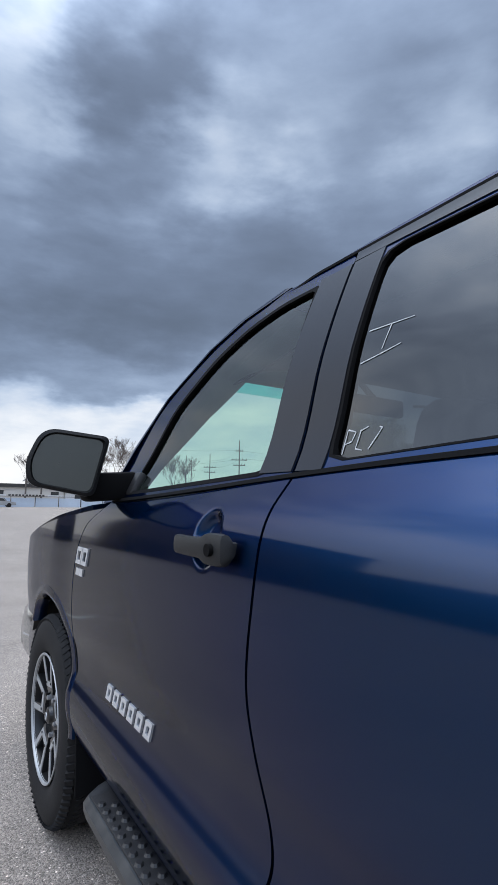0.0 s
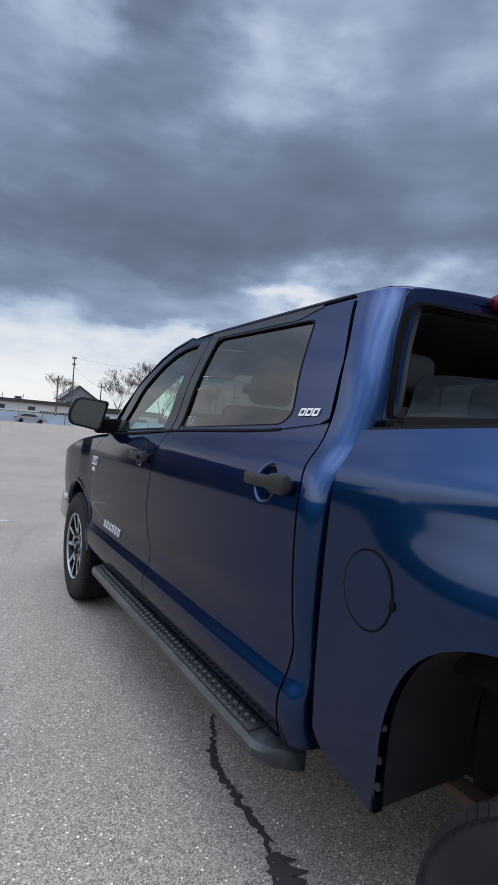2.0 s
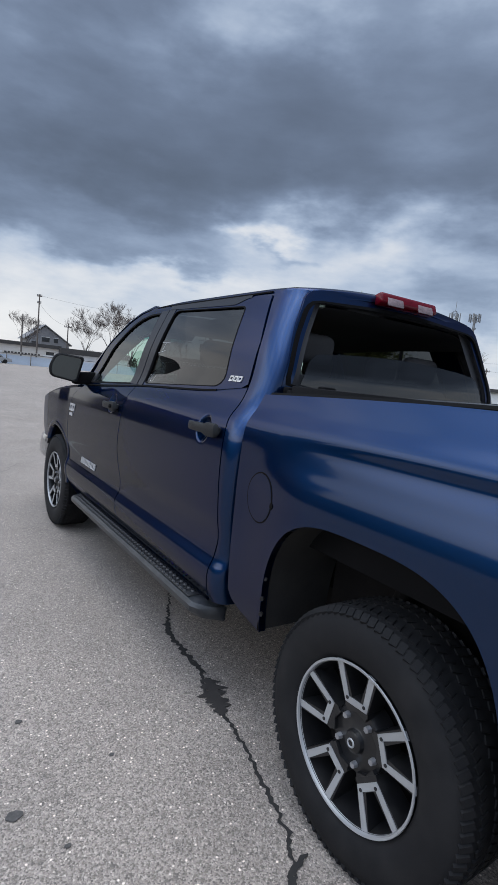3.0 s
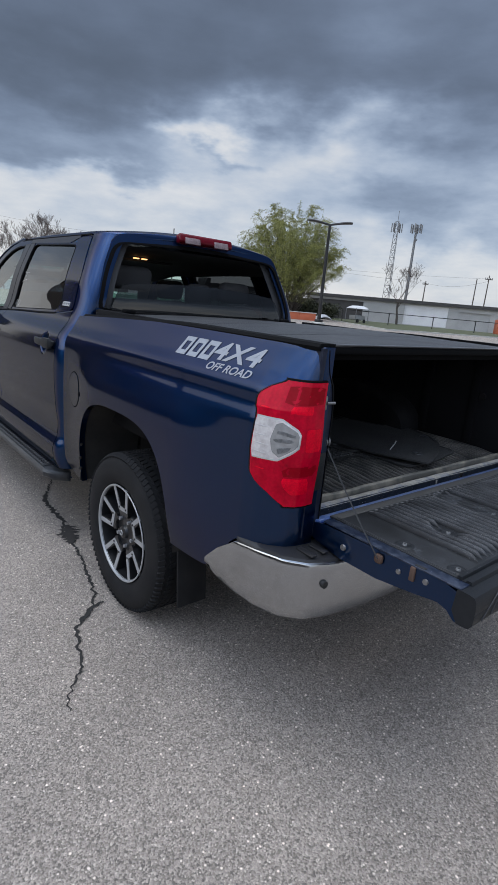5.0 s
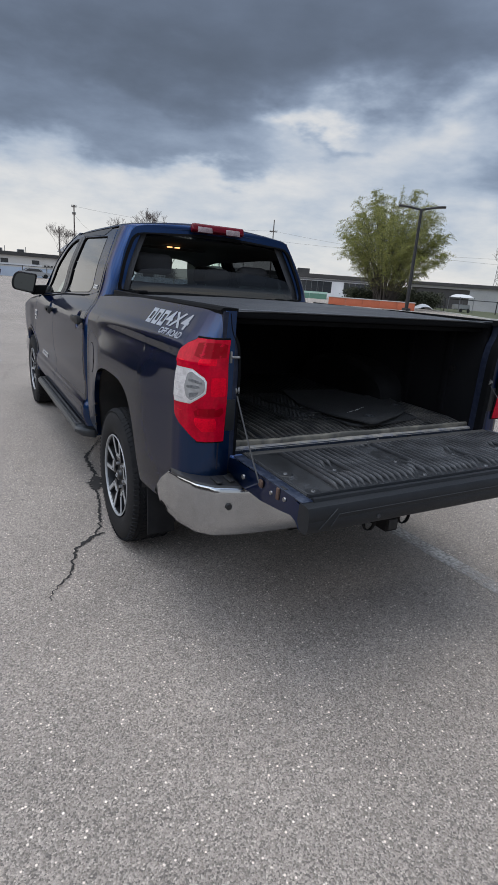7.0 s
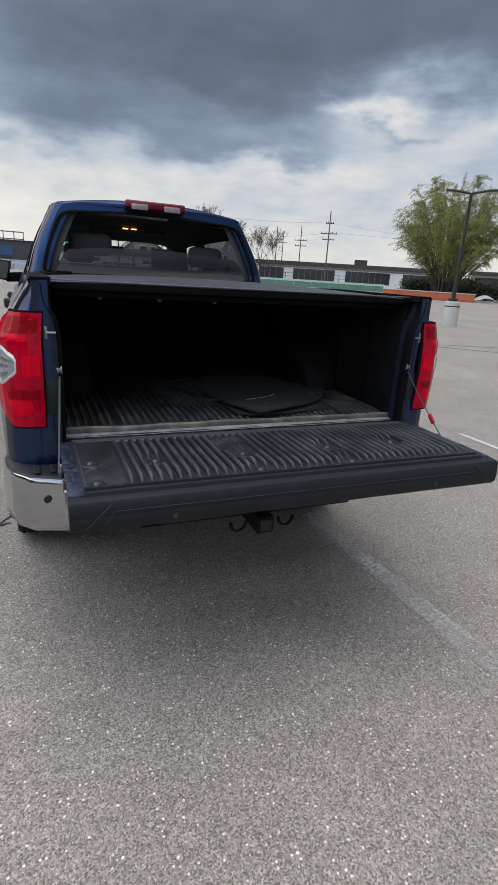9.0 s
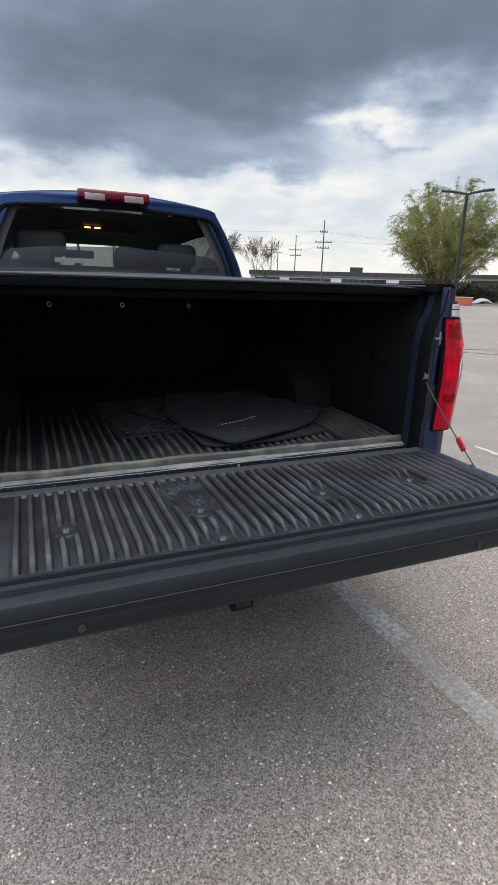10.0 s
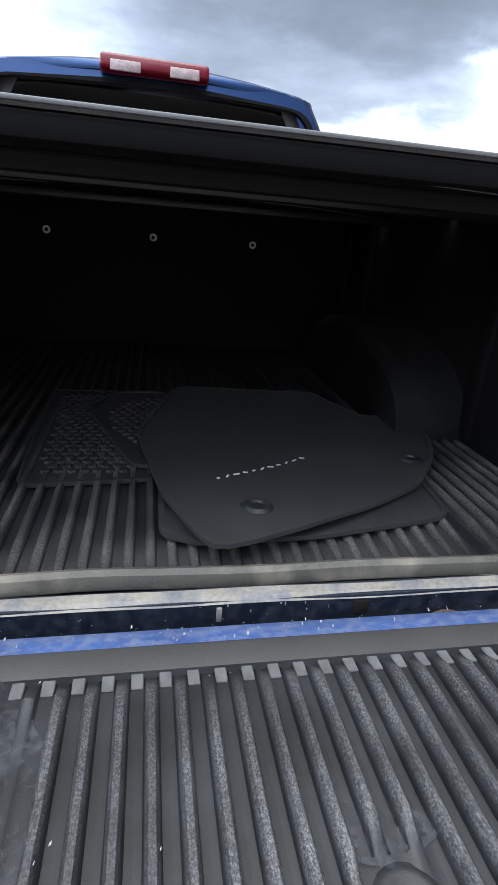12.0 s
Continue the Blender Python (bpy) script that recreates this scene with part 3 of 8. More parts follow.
REAR_FRAME = V2((2.19, 1.868), (1.085, 1.853), (0.985, 1.62), (0.955, 1.412), (1.25, 1.378), (2.162, 1.342))
REAR_GLASS = outline([(2.098, 1.824), (1.265, 1.802), (1.168, 1.440), (1.215, 1.402), (2.080, 1.360)], [0.05, 0.03, 0.05, 0.05, 0.03])
FRONT_FRAME = V2((2.205, 1.868), (2.48, 1.866), (2.66, 1.828), (2.80, 1.768), (2.99, 1.632), (3.13, 1.470), (3.20, 1.272), (2.9, 1.290), (2.175, 1.337))
FRONT_GLASS = outline([(2.315, 1.815), (2.47, 1.812), (2.61, 1.780), (2.74, 1.715), (2.90, 1.575), (3.02, 1.375), (3.03, 1.308), (2.275, 1.348)], [0.02, 0.05, 0.05, 0.05, 0.05, 0.03, 0.02, 0.02])


def grown(poly, d):
    c = sum(poly, Vector((0, 0))) / len(poly)
    return [p + (p - c).normalized() * d for p in poly]


for s in (-1, 1):
    # rear door
    door = part("rear_door", grid(door_lower(line_rear, line_mid, lambda y: 0.478, 1.112), 180, 120, s, 0.03), PAINT, truck, "dark blue rear door", smooth=75)
    part("window_surround", ring(REAR_FRAME, grown(REAR_GLASS, 0.007), place_side, 140, 3, s, 0.03), PAINT, door, "dark blue upper door frame")
    # added dark strip over the blue frame, in place of its darker reflection
    strip_z = lambda u, v: lerp(1.866, lerp(1.8165, 1.8385, u) + 0.034 * (1 - smoothstep(0.0, 0.16, u)), v)
    part("frame_film", grid(lambda u, v: (cab_w(strip_z(u, v)) + 0.003, lerp(1.255, 2.198, u), strip_z(u, v)), 40, 3, s, 0.006), APPLIQUE, door, "added charcoal strip that shades the painted frame above the window")
    part("window_seal", ring(grown(REAR_GLASS, 0.0085), grown(REAR_GLASS, -0.001), side_off(0.001), 140, 2, s, 0.03), BLACK_RUBBER, door, "black rubber window seal")
    pane = part("window_pane", sheet(REAR_GLASS, side_off(-0.010), s), GLASS_REAR, door, "dark privacy glass pane")
    pane.visible_shadow = False
    part("pillar_film", grid(lambda u, v: (cab_w(lerp(1.345, 1.835, v)) + 0.003, lerp(2.165 + 0.03 * v, 2.088 + 0.014 * v, u), lerp(1.345, 1.835, v)), 3, 12, s, 0.006), APPLIQUE, door, "charcoal pillar cover")
    pull_handle(door, s, 0.945, 1.200, 1.213)
    # front door
    door = part("front_door", grid(door_lower(line_mid, line_front, lambda y: 0.475, 2.372), 180, 120, s, 0.03), PAINT, truck, "dark blue front door", smooth=75)
    part("window_surround", ring(FRONT_FRAME, grown(FRONT_GLASS, 0.012), place_side, 160, 3, s, 0.03), PAINT, door, "dark blue upper door frame")
    part("window_seal", ring(grown(FRONT_GLASS, 0.014), grown(FRONT_GLASS, -0.005), side_off(0.001), 160, 2, s, 0.03), BLACK_RUBBER, door, "black rubber window seal")
    pane = part("window_pane", sheet(FRONT_GLASS, side_off(-0.010), s), GLASS_FRONT, door, "green-tinted clear glass pane")
    pane.visible_shadow = False
    part("pillar_film", grid(lambda u, v: (cab_w(lerp(1.345, 1.835, v)) + 0.003, lerp(2.290 + 0.02 * v, 2.178 + 0.025 * v, u), lerp(1.345, 1.835, v)), 3, 12, s, 0.006), APPLIQUE, door, "charcoal pillar cover")
    pull_handle(door, s, 2.228, 2.455, 1.190)
    if s < 0:
        part("key_lock", cyl((-(cab_w(1.19) + 0.035), 2.268, 1.19), (-(cab_w(1.19) + 0.0515), 2.268, 1.19), 0.0125), BLACK_RUBBER, door, "round key lock")
    slanted_bars(door, "door_badge", BADGE, s, 2.985, 2.625, 0.692, 0.738, 6, 0.006, lambda y, z: cab_w(z), "raised chrome badge on the door", lean=0.4, gap=0.30, stroke=0.012)
    slanted_bars(door, "small_badge", BADGE, s, 3.335, 3.20, 1.055, 1.115, 2, 0.006, lambda y, z: cab_w(z), "small chrome badge", gap=0.08, stroke=0.014)
    slanted_bars(door, "small_badge", BADGE, s, 3.325, 3.24, 1.015, 1.040, 2, 0.005, lambda y, z: cab_w(z), "small chrome badge", gap=0.08, stroke=0.014)
    # belt moulding under the windows
    v, f = sweep(range(61), lambda i: [(s * (cab_w(belt(lerp(1.20, 3.10, i / 60)) + dz) + dx), lerp(1.20, 3.10, i / 60), belt(lerp(1.20, 3.10, i / 60)) + dz) for dx, dz in ((-0.01, -0.004), (0.003, -0.001), (0.004, 0.0075), (-0.01, 0.011))])
    raw("belt_moulding", v, f, BLACK_RUBBER, truck, "black belt moulding")
    v, f = sweep(range(41), lambda i: [(s * (cab_w(1.866) + dx), lerp(1.09, 2.47, i / 40), 1.867 - 0.012 * smoothstep(0.9, 1.0, i / 40) + dz) for dx, dz in ((-0.006, -0.003), (0.004, -0.003), (0.003, 0.004), (-0.010, 0.006))])
    raw("drip_moulding", v, f, BLACK_RUBBER, truck, "black drip moulding over the doors")
    # rocker panel
    part("rocker_panel", grid(lambda u, v: (cab_w(lerp(0.36, 0.470, v)) - 0.004, lerp(0.955, 3.24, u), lerp(0.36, 0.470, v)), 24, 6, s, 0.04), PAINT, truck, "dark blue rocker panel")

    # cab rear corner: from the door line round to the back
    cab_back = table([(0.4, 0.82), (1.38, 0.812), (1.45, 0.812), (1.70, 0.865), (1.80, 0.888), (1.90, 0.915)])

    def corner(u, v):
        z = lerp(0.47, 1.872, v)
        yb, yl = cab_back(z), line_rear(z) - GAP
        d = yl - yb
        pts = [(yl, 0.0), (yb + d * 0.62, 0.003), (yb + d * 0.32, 0.016), (yb + d * 0.12, 0.038), (yb + d * 0.025, 0.068), (yb, 0.105)]
        k = u * 5
        i = min(4, int(k))
        t = k - i
        p0, p1, p2, p3 = pts[max(0, i - 1)], pts[i], pts[i + 1], pts[min(5, i + 2)]

        def cr(a, b, c, e):
            return 0.5 * (2 * b + (c - a) * t + (2 * a - 5 * b + 4 * c - e) * t * t + (3 * b - a - 3 * c + e) * t ** 3)
        y, dx = cr(p0[0], p1[0], p2[0], p3[0]), cr(p0[1], p1[1], p2[1], p3[1])
        return cab_w(min(z, 1.872)) - dx, y, z
    part("cab_corner", grid(corner, 20, 70, s, 0.02), PAINT, truck, "dark blue rear cab pillar")

    part("pillar_trim", grid(lambda u, v: (corner(u, lerp(0.62, 0.985, v))[0] - 0.030 - 0.02 * u, corner(u, lerp(0.62, 0.985, v))[1] + 0.030, corner(u, lerp(0.62, 0.985, v))[2]), 10, 20, s, 0.02), CABIN, truck, "dark inner pillar trim")
    # bed side, from the cab gap round the corner to the tailgate
    bed_top = table([(0.9, 1.388), (0.19, 1.422), (-0.34, 1.438), (-1.2, 1.440)])
    bed_low = table([(0.775, 0.585), (0.737, 0.540), (0.604, 0.503), (0.50, 0.490), (-0.44, 0.545), (-0.52, 0.548), (-0.70, 0.560), (-0.80, 0.660), (-0.90, 0.755), (-1.2, 0.775)])

    def arch(y, c, w, h, z0=0.40, p=2.5):
        q = abs((y - c) / w)
        return z0 + h * (1 - q ** p) ** (1 / p) if q < 1 else 0.0

    def bedside(u, v):
        pts = [(0.768, 0.0), (-0.90, 0.0), (-0.965, 0.06), (-1.018, 0.22), (-1.054, 0.46), (-1.070, 0.72), (-1.074, 1.0)]
        if u < 0.86:
            k = u / 0.86
            y, dx = lerp(0.768, -0.90, k), 0.0
        else:
            k = (u - 0.86) / 0.14 * 5
            i = min(4, int(k))
            t = k - i
            a, b = pts[i + 1], pts[i + 2]
            y, dx = lerp(a[0], b[0], t), lerp(a[1], b[1], t)
        z = lerp(max(bed_low(y, 0.004), arch(y, 0.035, 0.490, 0.610, 0.40, 3.2)), bed_top(y), v)
        w = bed_half(y, z)
        return w - dx * (w - 0.832), y, z
    bed = part("bed_side", grid(bedside, 150, 60, s, 0.03), PAINT, truck, "dark blue load bed side")
    # fuel door
    if s < 0:
        c = V2((0.590, 1.010))[0]
        o = [c + Vector((0.087 * math.cos(2 * math.pi * i / 40), 0.092 * math.sin(2 * math.pi * i / 40))) for i in range(40)]
        wide = [c + (p - c) * 1.065 for p in o]
        part("fuel_door_gap", sheet(wide, lambda p: (bed_half(p.x, p.y) + 0.001, p.x, p.y), s, 48, 4, 0.004), BLACK_RUBBER, bed, "dark gap round the fuel door")
        part("fuel_door", sheet(o, lambda p: (bed_half(p.x, p.y) + 0.0025, p.x, p.y), s, 48, 5, 0.006), PAINT, bed, "round dark blue fuel door")
        part("finger_notch", sheet([Vector((0.499 + 0.010 * math.cos(a * 0.5), 1.0 + 0.013 * math.sin(a * 0.5))) for a in range(13)], lambda p: (bed_half(p.x, p.y) + 0.003, p.x, p.y), s, 16, 2, 0.003), BLACK_RUBBER, bed)
    # front fender with its wheel arch
    fend_top = table([(3.05, 1.277), (3.3, 1.262), (3.6, 1.224), (3.8, 1.190), (4.0, 1.148), (4.2, 1.098), (4.35, 1.050), (4.46, 1.005), (4.55, 0.96)])
    nose = table([(3.0, 0.0), (3.4, 0.0), (3.7, -0.016), (4.0, -0.018), (4.2, -0.008), (4.35, 0.040), (4.46, 0.105), (4.55, 0.17)])

    def fender(u, v):
        yn = lerp(3.37, 4.46, u)
        z = lerp(max(0.50 if yn < 3.8 else 0.74, arch(yn, 3.70, 0.405, 0.485)), fend_top(yn), v)
        y = lerp(line_front(z) + GAP, 4.46, u)
        return cab_w(z) - nose(y), y, z
    part("front_fender", grid(fender, 90, 40, s, 0.03), PAINT, truck, "dark blue front fender")
    # rolled lip round the front wheel arch
    def lip_sec(i):
        a = radians(4 + 138 * i / 40)
        pts = []
        for dr, dx in ((-0.004, -0.05), (-0.004, 0.001), (0.003, 0.006), (0.018, 0.005), (0.036, 0.001), (0.040, -0.03)):
            y, z = 3.70 - (0.392 + dr) * math.cos(a), 0.42 + (0.468 + dr) * math.sin(a) ** 0.9
            pts.append((s * (cab_w(max(z, 0.5)) - nose(y) + dx), y, z))
        return pts
    v, f = sweep(range(41), lip_sec)
    raw("arch_lip", v, f, PAINT, truck, "dark blue rolled wheel arch lip", smooth=60)
    # door mirror
    def mirror_frame(p, q, k=1.0, dz=0.0):
        """Point p of the mirror's face outline at depth q, turned and leaned with the housing."""
        m = Matrix.Translation((s * 1.104, 3.06, 1.397)) @ Euler((0, s * radians(-5), s * radians(10))).to_matrix().to_4x4()
        return m @ Vector((s * p.x * k * 0.93, q, p.y * k * 0.93 + dz))
    FACE = outline([(-0.092, -0.108), (0.116, -0.088), (0.134, -0.015), (0.098, 0.104), (-0.122, 0.102)], [0.030, 0.050, 0.060, 0.055, 0.028], 6)
    v, f = sweep(range(7), lambda i: [tuple(mirror_frame(p, (-0.044, -0.062, -0.058, -0.01, 0.030, 0.055, 0.066)[i], (0.86, 0.90, 1.0, 1.0, 0.93, 0.76, 0.40)[i])) for p in FACE])
    mir = raw("door_mirror", v, f, MIRROR_SHELL, truck, "black door mirror", smooth=50)
    part("mirror_glass", sheet([p * 0.86 for p in FACE], lambda p: tuple(Vector((s, 1, 1)) * mirror_frame(p, -0.0455, 1.0)), s, 64, 4, 0.004, (0, 1, 0)), MIRROR, mir, "dull mirror glass")
    part("mirror_arm", box((s * 0.965, 3.065, 1.328), (0.18, 0.085, 0.092), 0.018, Euler((0, s * radians(4), 0))), BLACK_RUBBER, mir, "black mirror arm")
    part("mirror_foot", box((s * 0.895, 3.06, 1.335), (0.03, 0.15, 0.085), 0.010, Euler((0, s * radians(-25), 0))), TRIM, mir)

    # running board
    def board(i):
        n = 50
        u = i / n
        y = lerp(0.875, 3.045, u)
        e = min(1.0, min(u * 24, (1 - u) * 20))
        xo = lerp(0.925, 1.038, math.sin(e * math.pi / 2))
        xi = 0.90
        z = 0.441 - 0.012 * (1 - e)
        return [(s * xi, y, z - 0.055), (s * (xo - 0.02), y, z - 0.06), (s * xo, y, z - 0.04), (s * (xo + 0.002), y, z - 0.016), (s * (xo - 0.012), y, z), (s * (xo - 0.03), y, z + 0.004), (s * xi, y, z + 0.004)]
    v, f = sweep(range(51), board)
    step = raw("running_board", v, f, STEPM, truck, "grey running board with bumped tread")
    part("tread_pad", box((s * 0.961, 1.97, 0.446), (0.122, 1.92, 0.006), 0.002), TRIM, step, "black tread pad")
    bm = bmesh.new()
    for i in range(46):
        for j in range(4):
            x, y = s * (0.914 + 0.0315 * j), 1.05 + i * 0.0400 + 0.020 * (j % 2)
            bmesh.ops.create_cone(bm, cap_ends=True, segments=8, radius1=0.0135, radius2=0.008, depth=0.008, matrix=Matrix.Translation((x, y, 0.4515)))
    tagged(part("tread_relief", bm, TRIM, step), kind="stuff")
    for yy in (1.15, 1.9, 2.65):
        part("board_bracket", box((s * 0.85, yy, 0.41), (0.16, 0.06, 0.03), 0.004), DARK, step)
    # inner wheel arches and mud flaps
    for cy, aw, ah, ap in ((0.035, 0.500, 0.622, 3.2), (3.70, 0.430, 0.510, 2.5)):
        v, f = sweep(range(33), lambda i: [(s * x, cy + aw * math.cos(math.pi * i / 32), max(0.50, arch(cy + 0.9999 * aw * math.cos(math.pi * i / 32), cy, aw, ah, 0.40, ap) - dz)) for x, dz in ((0.975, 0.0), (0.93, 0.012), (0.63, 0.012))], closed=False)
        raw("wheel_arch_liner", v, f, ARCH_LINER, truck, "dark grey plastic wheel arch liner")
        part("arch_back", box((s * 0.60, cy, 0.60), (0.02, 0.98, 0.50)), DARK, truck)
    part("shock_absorber", cyl((s * 0.66, 0.22, 0.45), (s * 0.64, 0.10, 0.92), 0.032), DARK, truck, "dark shock absorber")
    part("leaf_spring", box((s * 0.64, 0.10, 0.46), (0.065, 0.95, 0.035), 0.008), RUST, truck, "rusty leaf spring")
    for yy, zz in ((0.512, 0.58), (0.515, 0.64), (0.508, 0.72)):
        part("liner_clip", cyl((s * 0.978, yy, zz), (s * 0.988, yy - 0.006, zz), 0.008, n=10), HANDLE, truck)
    part("mud_flap", box((s * 0.870, -0.462, 0.435), (0.150, 0.014, 0.41), 0.005, Euler((radians(-5), 0, 0))), TYRE, truck, "black rubber mud flap")
    part("mud_flap", box((s * 0.86, 3.255, 0.42), (0.24, 0.012, 0.26), 0.004, Euler((radians(-8), 0, 0))), BLACK_RUBBER, truck, "black rubber mud flap")

# roof, pillars and glass
roof_z = table([(0.90, 1.872), (1.2, 1.882), (2.0, 1.884), (2.5, 1.868), (2.62, 1.850)])
round_off = lambda d: 0.105 * max(0.0, 1.0 - min(1.0, d / 0.105) ** 0.5) ** 1.6
bm = bmesh.new()
nx, ny = 28, 60
vs = []
for i in range(nx + 1):
    row = []
    for j in range(ny + 1):
        a, y = -1 + 2 * i / nx, lerp(0.905, 2.60, (j / ny) ** 1.6)
        w = 0.677 - round_off(y - 0.905)
        x = a * w
        ed = smoothstep(0.0, 0.05, (1 - abs(a)))
        rear = smoothstep(0.900, 0.96, y)
        z = roof_z(y) - 0.004 + 0.010 * ed + 0.056 * (1 - a * a) * (0.70 + 0.30 * rear)
        y2 = y - 0.022 * (1 - a * a) * (1 - smoothstep(0.9, 1.2, y))
        row.append(bm.verts.new((x, y2, z)))
    vs.append(row)
for i in range(nx):
    for j in range(ny):
        bm.faces.new((vs[i][j], vs[i + 1][j], vs[i + 1][j + 1], vs[i][j + 1]))
bmesh.ops.recalc_face_normals(bm, faces=bm.faces)
r = bmesh.ops.extrude_edge_only(bm, edges=[e for e in bm.edges if e.is_boundary])
bmesh.ops.translate(bm, verts=[g for g in r["geom"] if isinstance(g, bmesh.types.BMVert)], vec=(0, 0, -0.03))
roof = part("roof", bm, PAINT, truck, "dark blue cab roof", smooth=70)
for s in (-1, 1):
    v, f = sweep(range(31), lambda i: [(s * (0.635 + dx), lerp(0.965, 2.50, i / 30), roof_z(lerp(0.965, 2.50, i / 30)) + dz) for dx, dz in ((-0.007, -0.004), (0.007, -0.004), (0.007, 0.0095), (-0.007, 0.0125))])
    raw("roof_seam", v, f, TRIM, roof, "black roof ditch strip")

# back of the cab round its window
BACK_OUT = V2((-0.785, 1.40), (-0.760, 1.50), (-0.700, 1.70), (-0.640, 1.835), *[(0.0605 * k, 1.872 + 0.043 * (1 - (k / 10) ** 2)) for k in range(-10, 11)], (0.640, 1.835), (0.700, 1.70), (0.760, 1.50), (0.785, 1.40))
BACK_WIN = outline([(-0.758, 1.432), (-0.712, 1.62), (-0.622, 1.826), (0, 1.860), (0.622, 1.826), (0.712, 1.62), (0.758, 1.432)], [0.04, 0.1, 0.07, 0.3, 0.07, 0.1, 0.04])


def place_back(p):
    return (p.x, cab_back(p.y) - 0.020 * (1 - (p.x / 0.78) ** 2), p.y)


def back_off(d):
    return lambda p: (p.x, cab_back(p.y) - 0.020 * (1 - (p.x / 0.78) ** 2) - d, p.y)


part("cab_back", ring(BACK_OUT, BACK_WIN, place_back, 160, 4, 1, 0.03, (0, 1, 0)), PAINT, truck, "dark blue back of the cab")
part("back_window_border", ring(grown(BACK_WIN, 0.010), grown(BACK_WIN, -0.014), back_off(0.003), 160, 2, 1, 0.01, (0, 1, 0)), BLACK_RUBBER, truck, "black border of the back window")
part("inner_window_trim", ring(grown(BACK_WIN, 0.03), grown(BACK_WIN, -0.012), back_off(-0.022), 160, 2, 1, 0.04, (0, 1, 0)), CABIN, truck, "dark inner trim of the back window")
# the pane is wound half way down: its arched top edge stands across the opening
DROP = 0.232
low_pane = [Vector((p.x * 0.985, p.y - DROP)) for p in BACK_WIN if p.y - DROP > 1.436]
low_pane = [Vector((-0.742, 1.434)), *low_pane, Vector((0.742, 1.434))]
p_ = part("back_window", sheet(low_pane, back_off(-0.006), 1, 120, 6, 0.004, (0, 1, 0)), GLASS_BACK, truck, "tinted back window glass wound half down")
p_.visible_shadow = False
part("cab_back_lower", box((0, 0.850, 0.95), (1.68, 0.03, 0.90), 0.006), PAINT, truck, "dark blue lower cab back")

# high brake lamp
lamp = part("high_brake_lamp", box((0, 0.874, 1.902), (0.42, 0.058, 0.056), 0.014, Euler((radians(-18), 0, 0)), 3), BRAKE_RED, truck, "red high brake lamp with clear cargo lamps")
for cx in (-0.113, 0.113):
    part("cargo_lamp", box((cx, 0.8435, 1.893), (0.115, 0.008, 0.041), 0.004, Euler((radians(-18), 0, 0))), FROST, lamp, "frosted cargo lamp lens")

# windscreen, pillars, bonnet
SCREEN = [(2.58, 1.872, 0.60), (2.80, 1.765, 0.655), (3.02, 1.60, 0.715), (3.22, 1.42, 0.77), (3.38, 1.265, 0.80)]


def screen_at(v):
    k = v * 4
    i = min(3, int(k))
    t = k - i
    return [lerp(SCREEN[i][c], SCREEN[i + 1][c], t) for c in range(3)]


bm = bmesh.new()
vs = []
for j in range(17):
    y, z, w = screen_at(j / 16)
    vs.append([bm.verts.new((w * a, y + 0.09 * (1 - a * a), z + 0.035 * (1 - a * a) * (1 - j / 16))) for a in [-1 + 2 * i / 20 for i in range(21)]])
for j in range(16):
    for i in range(20):
        bm.faces.new((vs[j][i], vs[j][i + 1], vs[j + 1][i + 1], vs[j + 1][i]))
p_ = part("windscreen", bm, GLASS_SCREEN, truck, "clear windscreen")
p_.visible_shadow = False


def shade_band(u, v):
    a, k = lerp(-0.95, -0.27, u), lerp(0.32, 0.385, v)
    y, z, w = screen_at(k)
    return w * a, y + 0.09 * (1 - a * a) - 0.010, z + 0.035 * (1 - a * a) * (1 - k) - 0.008


band = part("shade_band", grid(shade_band, 20, 6, 1, 0.002), GLASS_BAND, p_, "teal shade band of the windscreen")
band.visible_shadow = False
for s in (-1, 1):
    frame_edge = [(0.677, 2.46, 1.872), (0.700, 2.665, 1.833), (0.732, 2.81, 1.772), (0.792, 3.0, 1.635), (0.852, 3.145, 1.462), (0.92, 3.24, 1.285)]
    inner = [(0.60, 2.575, 1.885), (0.635, 2.745, 1.825), (0.665, 2.87, 1.755), (0.725, 3.08, 1.60), (0.785, 3.27, 1.42), (0.815, 3.40, 1.27)]

    def pil(u, v, a=frame_edge, b=inner):
        k = v * 5
        i = min(4, int(k))
        t = k - i
        p = [lerp(a[i][c], a[i + 1][c], t) for c in range(3)]
        q = [lerp(b[i][c], b[i + 1][c], t) for c in range(3)]
        m_ = [lerp(p[c], q[c], u) for c in range(3)]
        bulge = 0.028 * math.sin(math.pi * u)
        return m_[0] + bulge * 0.6, m_[1] + bulge * 0.6, m_[2] + bulge * 0.4
    part("windscreen_pillar", grid(pil, 6, 30, s, 0.02), PAINT, truck, "dark blue windscreen pillar")
    # cabin side: pillar cover and folded sun visor
    def cover(u, v):
        a_in = 0.84 + 0.14 * smoothstep(0.15, 0.95, v)
        a = lerp(1.06, a_in, u)
        y, z, w = screen_at(v)
        return w * a, y + 0.09 * (1 - a * a) - 0.035, z + 0.035 * (1 - a * a) * (1 - v) - 0.02

    def visor(u, v):
        a, k = lerp(0.99, 0.26, u), lerp(0.02, 0.335 if s < 0 else 0.10, v)
        y, z, w = screen_at(k)
        return w * a, y + 0.09 * (1 - a * a) - 0.045, z + 0.035 * (1 - a * a) * (1 - k) - 0.022
    part("pillar_cover", grid(cover, 6, 30, s, 0.012), CABIN_GREY, truck, "grey plastic pillar cover")
    part("sun_visor", grid(visor, 10, 6, s, 0.014), CABIN_GREY, truck, "grey folded sun visor")


